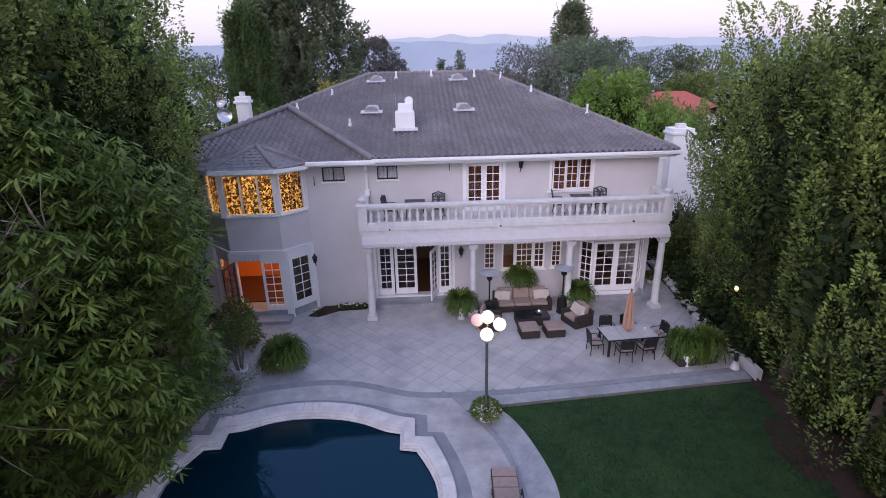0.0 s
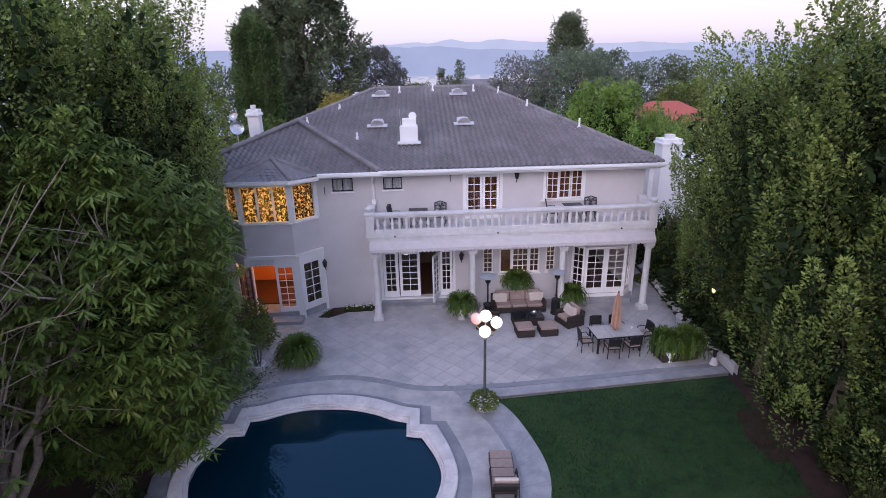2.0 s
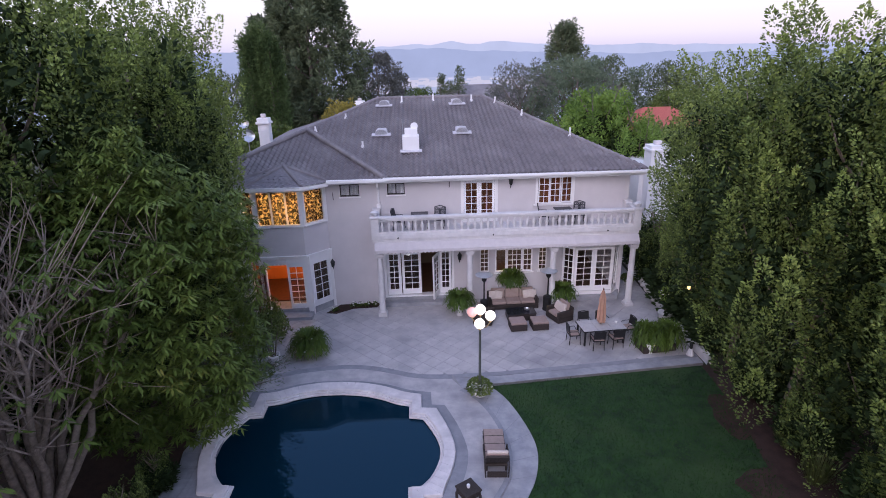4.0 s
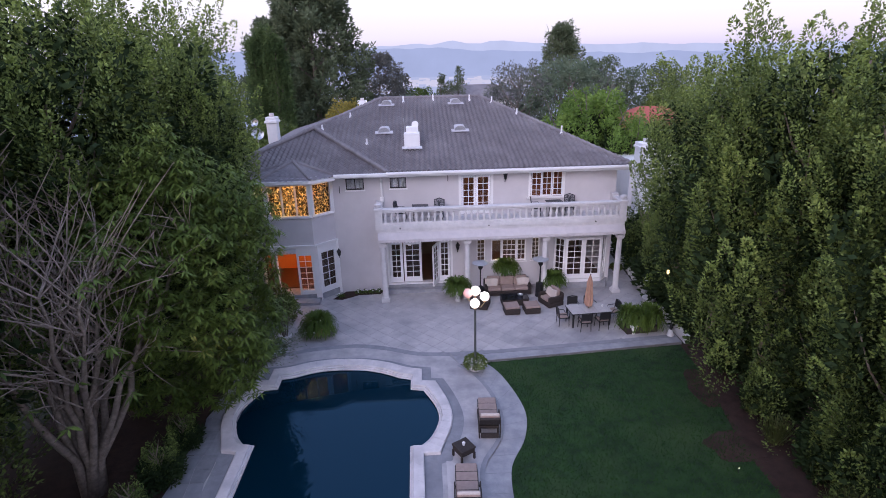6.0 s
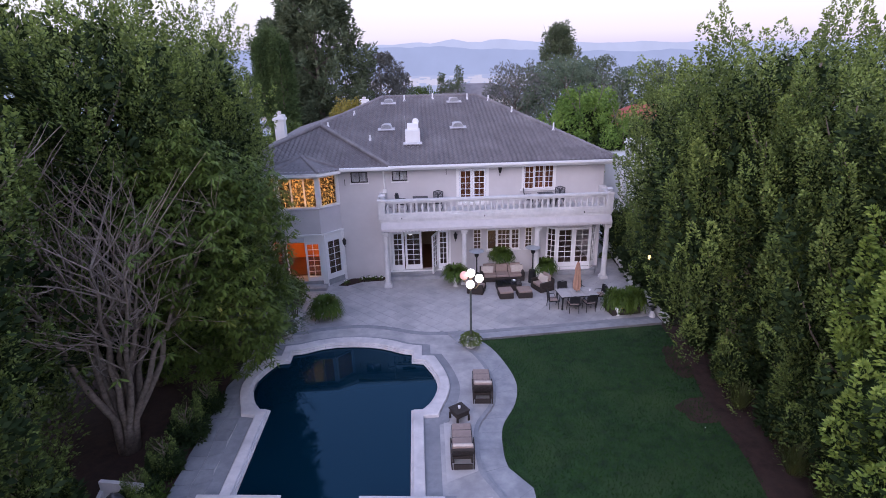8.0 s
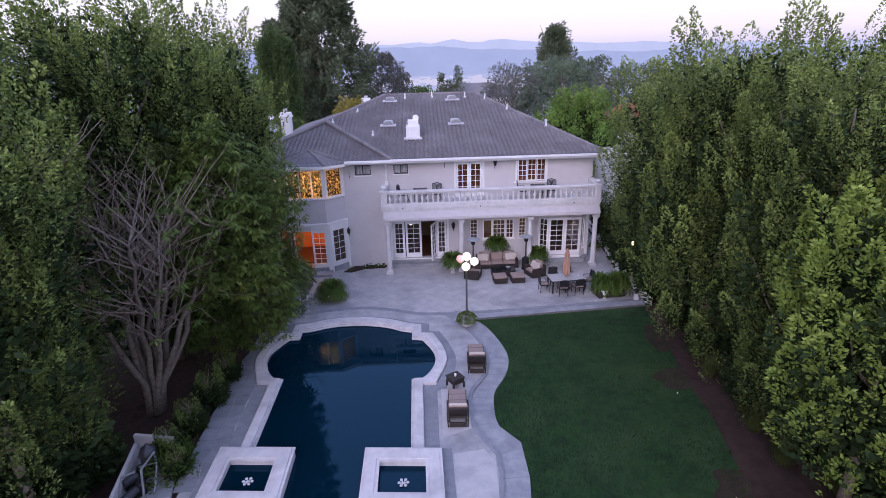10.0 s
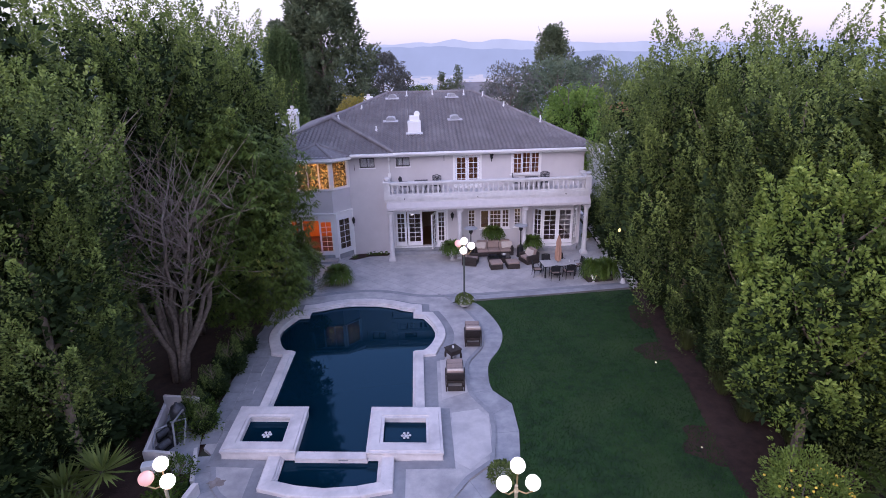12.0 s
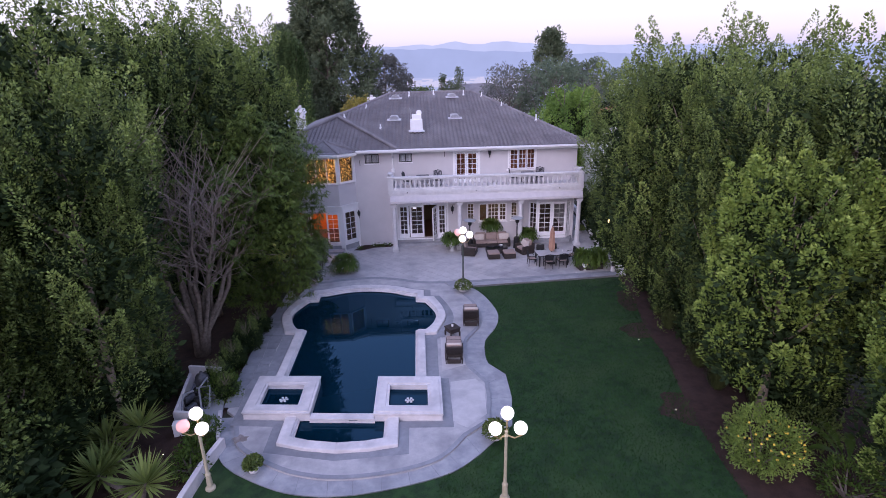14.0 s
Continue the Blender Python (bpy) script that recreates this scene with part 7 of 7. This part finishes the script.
t = thing("white_box", (-10.85, -19.35, -0.1), 12, "white utility box outside the enclosure wall", "box")
part("body", boxed(-0.24, 0.24, -0.14, 0.14, 0, 0.5, bevel=0.02), M["white_paint"], t)
t = thing("white_kerb", (0, 0, 0), 0, "low white kerb wall beside the lawn", "kerb")
part("wall", ribbon(bmesh.new(), [(-9.05, -20.2), (-9.25, -21.2), (-9.35, -22.4), (-9.5, -24.5)], [(-9.22, -20.2), (-9.42, -21.2), (-9.52, -22.4), (-9.67, -24.5)], 0.32, 0.45), M["coping"], t)
for x, y in ((-10.9, -20.6), (7.3, -14.6), (6.6, -19.6)):
    t = thing("path_light", (x, y, -0.1), 0, "small lit garden path light", "lamp", "path lights")
    part("stake", tube(bmesh.new(), [(0, 0, 0), (0, 0, 0.18)], 0.012, 6), M["black_metal"], t)
    part("bulb", lathe(bmesh.new(), [(0.008, 0.17), (0.014, 0.185), (0.012, 0.2), (0.003, 0.21)], 8), M["bulb"], t)
t = thing("hedge_lantern", (8.6, -6.3, 3.1), 0, "small lit lantern hanging among the hedge leaves", "lantern")
part("glass", lathe(bmesh.new(), [(0.03, -0.10), (0.06, -0.04), (0.06, 0.05), (0.03, 0.10)], 10), glow("dim_amber_glass", (1.0, 0.75, 0.3), 2.0), t)
part("chain", tube(bmesh.new(), [(0, 0, 0.14), (0.1, 0, 0.9)], 0.008, 5), M["black_metal"], t)

# ---- neighbours ----
t = chimney(15.1, 11.7, 0, 6.0, 1.35, 1.2, "broad white chimney of the neighbouring house")
nb = thing("neighbour_house", (16.5, 14.0, 0), 0, "white neighbouring house behind the hedge", "house")
part("wall", boxed(-2.4, 6, -2.0, 4, -0.2, 3.9, bevel=0.02), M["white_paint"], nb)
part("cornice", boxed(-2.55, 6.1, -2.15, 4.1, 3.9, 4.1, bevel=0.04), M["white_paint"], nb)
M["red_roof"] = surf("red_clay_tile", (0.34, 0.075, 0.055), (0.45, 0.12, 0.085), 6, 0.8, 0.4, 30)


def hip_house(at, w, d, h, rise, roof, wall, label):
    t = thing("distant_house", at, 0, label, "house")
    part("wall", boxed(-w / 2, w / 2, -d / 2, d / 2, -12, h), wall, t)
    bm = bmesh.new()
    e = 0.6
    v = [bm.verts.new(p) for p in ((-w / 2 - e, -d / 2 - e, h), (w / 2 + e, -d / 2 - e, h), (w / 2 + e, d / 2 + e, h), (-w / 2 - e, d / 2 + e, h), (-w / 2 + d / 2, 0, h + rise), (w / 2 - d / 2, 0, h + rise))]
    for f in ((0, 1, 5, 4), (1, 2, 5), (2, 3, 4, 5), (3, 0, 4), (3, 2, 1, 0)):
        bm.faces.new([v[i] for i in f])
    part("roof", bm, roof, t)
    return t


hip_house((24.5, 33, 0), 9, 6, 4.7, 2.0, M["red_roof"], M["white_paint"], "house with a red clay tile roof among trees")
hip_house((8.0, 62, 0), 13, 7, 6.2, 2.2, M["roof"], M["white_paint"], "distant house with a brown tile roof")
chimney(-8.2, 36, 3, 8.0, 1.0, 0.9, "white chimney of a house behind the roof")
hip_house((-9.5, 40, 0), 8, 6, 5.4, 1.2, M["roof"], M["white_paint"], "pale house glimpsed behind the ridge")
t = thing("satellite_dish", (-13.1, 10.5, 7.5), 0, "grey satellite dish on a mast beside the chimney", "satellite dish")
part("mast", tube(bmesh.new(), [(0, 0, -2), (0, 0, 0.9)], 0.035, 8), M["steel"], t)
for z, r, y in ((0.0, 0.42, 25), (0.75, 0.3, -20)):
    part("dish", place(pose(0.05, -0.12, z, 70, 0, y), lathe(bmesh.new(), [(0.02, 0), (r * 0.6, 0.05), (r, 0.14), (r * 0.98, 0.15), (r * 0.6, 0.07), (0.02, 0.02)], 16)), M["steel"], t)


# ---- trees behind the house ----
def far_tree(name, at, h, rad_fn, mats, n_pl, per, ph, pr, ll, lw, label, seed, z0=0.0, lean=0.4, trunk=0.3, core=0):
    rng = np.random.default_rng(seed)
    t = thing(name, at, 0, label, "tree")
    part("trunk", limbs(rng, h * 0.25, trunk, rad_fn(0.4) * 0.9, 10, h * 0.9), M["bark"], t, smooth=True)
    pos, dirs, nor = crown_points(rng, z0, h - ph * 0.4, rad_fn, n_pl, per, ph, pr, lean)
    foliage("crown", t, (pos, dirs, nor), ll * (0.7 + 0.6 * rng.random(len(pos))), lw, mats)
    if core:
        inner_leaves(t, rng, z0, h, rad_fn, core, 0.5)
    return t


M["cypress"] = leaf_mat("cypress_leaf", (0.03, 0.06, 0.022), (0.10, 0.15, 0.05), rough=0.7, trans=0.15)
M["hedge_bright"] = leaf_mat("bright_pine_leaf", (0.055, 0.11, 0.02), (0.22, 0.34, 0.07), (0.32, 0.43, 0.10))
M["greybrown"] = leaf_mat("grey_brown_leaf", (0.08, 0.085, 0.075), (0.17, 0.17, 0.15), rough=0.8, trans=0.2)
M["yellowleaf"] = leaf_mat("yellow_leaf", (0.16, 0.14, 0.03), (0.36, 0.30, 0.07), rough=0.6)
for k, (x, y, h, r) in enumerate(((-18.9, 32.6, 14.6, 0.8), (-18.0, 33.2, 15.6, 0.9), (-17.1, 32.8, 15.2, 0.9), (-16.3, 33.3, 14.4, 0.8))):
    far_tree("cypress", (x, y, 0), h, lambda s, r=r: r * (1.05 - 0.25 * s - 0.75 * max(s - 0.85, 0) * 4), M["cypress"], 330, 34, 2.2, 0.30, 0.32, 0.10, "tall narrow dark green cypress", 200 + k, 0.3, 0.05)
far_tree("pine_tree", (-14.6, 44, -1), 23.0, lambda s: 6.2 * (0.75 + 0.4 * math.sin(3.0 * s)) * (1 - 0.55 * s) + 0.5, M["pine"], 430, 80, 2.0, 0.75, 0.55, 0.20, "large dark pine with an open irregular crown", 210, 4.0, 0.7, 0.45)
far_tree("pine_tree", (-19.2, 47, -1), 18.5, lambda s: 4.6 * (0.8 + 0.3 * math.sin(3.0 * s)) * (1 - 0.5 * s) + 0.4, M["pine"], 360, 80, 2.0, 0.8, 0.55, 0.20, "dark pine behind the cypresses", 211, 4.0, 0.7, 0.4)
far_tree("eucalyptus", (-8.2, 70, -3), 16.4, lambda s: 4.6 * math.sin(0.5 + 2.3 * s), M["greybrown"], 260, 60, 1.7, 0.75, 0.42, 0.16, "grey round-headed tree beyond the ridge", 212, 5.0, 0.5)
far_tree("yellow_tree", (-8.6, 25, 0), 8.6, lambda s: 2.0 * math.sin(0.5 + 2.3 * s), M["yellowleaf"], 90, 46, 1.2, 0.5, 0.28, 0.12, "small yellowing tree behind the roof", 213, 4.0)
far_tree("pine_tree", (17.2, 45, -1), 17.2, lambda s: 7.0 * (1.02 - s) + 0.3, M["pine"], 300, 60, 1.8, 0.6, 0.4, 0.13, "broad conical dark pine", 214, 3.0, 0.6)
far_tree("olive_tree", (9.6, 35, -0.5), 12.0, lambda s: 3.8 * math.sin(0.5 + 2.3 * s), M["greyleaf"], 190, 26, 1.6, 0.7, 0.34, 0.12, "thin grey-leaved tree behind the roof", 215, 3.0, 0.8)
far_tree("olive_tree", (16.0, 36, -0.5), 12.4, lambda s: 5.2 * math.sin(0.5 + 2.3 * s), M["greyleaf_green"], 240, 50, 1.6, 0.8, 0.36, 0.14, "broad grey-green tree behind the roof", 216, 3.0, 0.8)
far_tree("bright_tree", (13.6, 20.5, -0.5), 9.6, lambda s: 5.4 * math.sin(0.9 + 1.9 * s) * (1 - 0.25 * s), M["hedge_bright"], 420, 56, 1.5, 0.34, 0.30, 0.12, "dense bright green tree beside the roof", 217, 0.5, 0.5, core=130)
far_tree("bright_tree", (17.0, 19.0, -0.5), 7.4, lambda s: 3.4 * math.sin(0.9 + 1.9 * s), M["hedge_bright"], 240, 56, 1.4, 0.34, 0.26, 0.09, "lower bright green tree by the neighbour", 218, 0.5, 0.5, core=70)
for k, (x, y, h, r, m) in enumerate(((26.5, 54, 12.0, 3.2, "pine"), (31, 56, 10.6, 3.2, "greyleaf_green"), (35.5, 55, 11.0, 2.8, "pine"), (40, 54, 10.5, 4.0, "ficus"), (23, 50, 10.5, 3.5, "greybrown"), (30, 40, 8.0, 4.0, "ficus"), (22, 26, 5.6, 3.0, "ficus"), (-24, 40, 11, 4.0, "pine"), (-26, 26, 11, 4.0, "ficus"), (-20, 20, 11, 4.0, "ficus"), (-1.5, 72, 7.5, 3.4, "fern"), (-4, 60, 6.8, 3.0, "greyleaf_green"), (-16, 26, 6.5, 2.6, "ficus"), (13, 60, 8.5, 3.5, "greybrown"))):
    far_tree("background_tree", (x, y, -1.5), h + 1.5, lambda s, r=r: r * math.sin(0.6 + 2.1 * s), M[m], 170, 44, 1.7, 0.7, 0.38, 0.15, "leafy tree behind the houses", 230 + k, 1.0, 0.5)
for k, (x, y, h) in enumerate(((2.2, 61, 10.0), (4.9, 58, 11.2), (3.5, 60, 9.0))):
    far_tree("small_conifer", (x, y, -1), h + 1, lambda s: 1.5 * (1.05 - s) + 0.1, M["pine"], 80, 40, 1.0, 0.35, 0.28, 0.1, "small dark conifer beyond the roof", 260 + k, 2.0, 0.4)


# ---- distance: valley, hills and town, blue haze painted as a glowing colour ----
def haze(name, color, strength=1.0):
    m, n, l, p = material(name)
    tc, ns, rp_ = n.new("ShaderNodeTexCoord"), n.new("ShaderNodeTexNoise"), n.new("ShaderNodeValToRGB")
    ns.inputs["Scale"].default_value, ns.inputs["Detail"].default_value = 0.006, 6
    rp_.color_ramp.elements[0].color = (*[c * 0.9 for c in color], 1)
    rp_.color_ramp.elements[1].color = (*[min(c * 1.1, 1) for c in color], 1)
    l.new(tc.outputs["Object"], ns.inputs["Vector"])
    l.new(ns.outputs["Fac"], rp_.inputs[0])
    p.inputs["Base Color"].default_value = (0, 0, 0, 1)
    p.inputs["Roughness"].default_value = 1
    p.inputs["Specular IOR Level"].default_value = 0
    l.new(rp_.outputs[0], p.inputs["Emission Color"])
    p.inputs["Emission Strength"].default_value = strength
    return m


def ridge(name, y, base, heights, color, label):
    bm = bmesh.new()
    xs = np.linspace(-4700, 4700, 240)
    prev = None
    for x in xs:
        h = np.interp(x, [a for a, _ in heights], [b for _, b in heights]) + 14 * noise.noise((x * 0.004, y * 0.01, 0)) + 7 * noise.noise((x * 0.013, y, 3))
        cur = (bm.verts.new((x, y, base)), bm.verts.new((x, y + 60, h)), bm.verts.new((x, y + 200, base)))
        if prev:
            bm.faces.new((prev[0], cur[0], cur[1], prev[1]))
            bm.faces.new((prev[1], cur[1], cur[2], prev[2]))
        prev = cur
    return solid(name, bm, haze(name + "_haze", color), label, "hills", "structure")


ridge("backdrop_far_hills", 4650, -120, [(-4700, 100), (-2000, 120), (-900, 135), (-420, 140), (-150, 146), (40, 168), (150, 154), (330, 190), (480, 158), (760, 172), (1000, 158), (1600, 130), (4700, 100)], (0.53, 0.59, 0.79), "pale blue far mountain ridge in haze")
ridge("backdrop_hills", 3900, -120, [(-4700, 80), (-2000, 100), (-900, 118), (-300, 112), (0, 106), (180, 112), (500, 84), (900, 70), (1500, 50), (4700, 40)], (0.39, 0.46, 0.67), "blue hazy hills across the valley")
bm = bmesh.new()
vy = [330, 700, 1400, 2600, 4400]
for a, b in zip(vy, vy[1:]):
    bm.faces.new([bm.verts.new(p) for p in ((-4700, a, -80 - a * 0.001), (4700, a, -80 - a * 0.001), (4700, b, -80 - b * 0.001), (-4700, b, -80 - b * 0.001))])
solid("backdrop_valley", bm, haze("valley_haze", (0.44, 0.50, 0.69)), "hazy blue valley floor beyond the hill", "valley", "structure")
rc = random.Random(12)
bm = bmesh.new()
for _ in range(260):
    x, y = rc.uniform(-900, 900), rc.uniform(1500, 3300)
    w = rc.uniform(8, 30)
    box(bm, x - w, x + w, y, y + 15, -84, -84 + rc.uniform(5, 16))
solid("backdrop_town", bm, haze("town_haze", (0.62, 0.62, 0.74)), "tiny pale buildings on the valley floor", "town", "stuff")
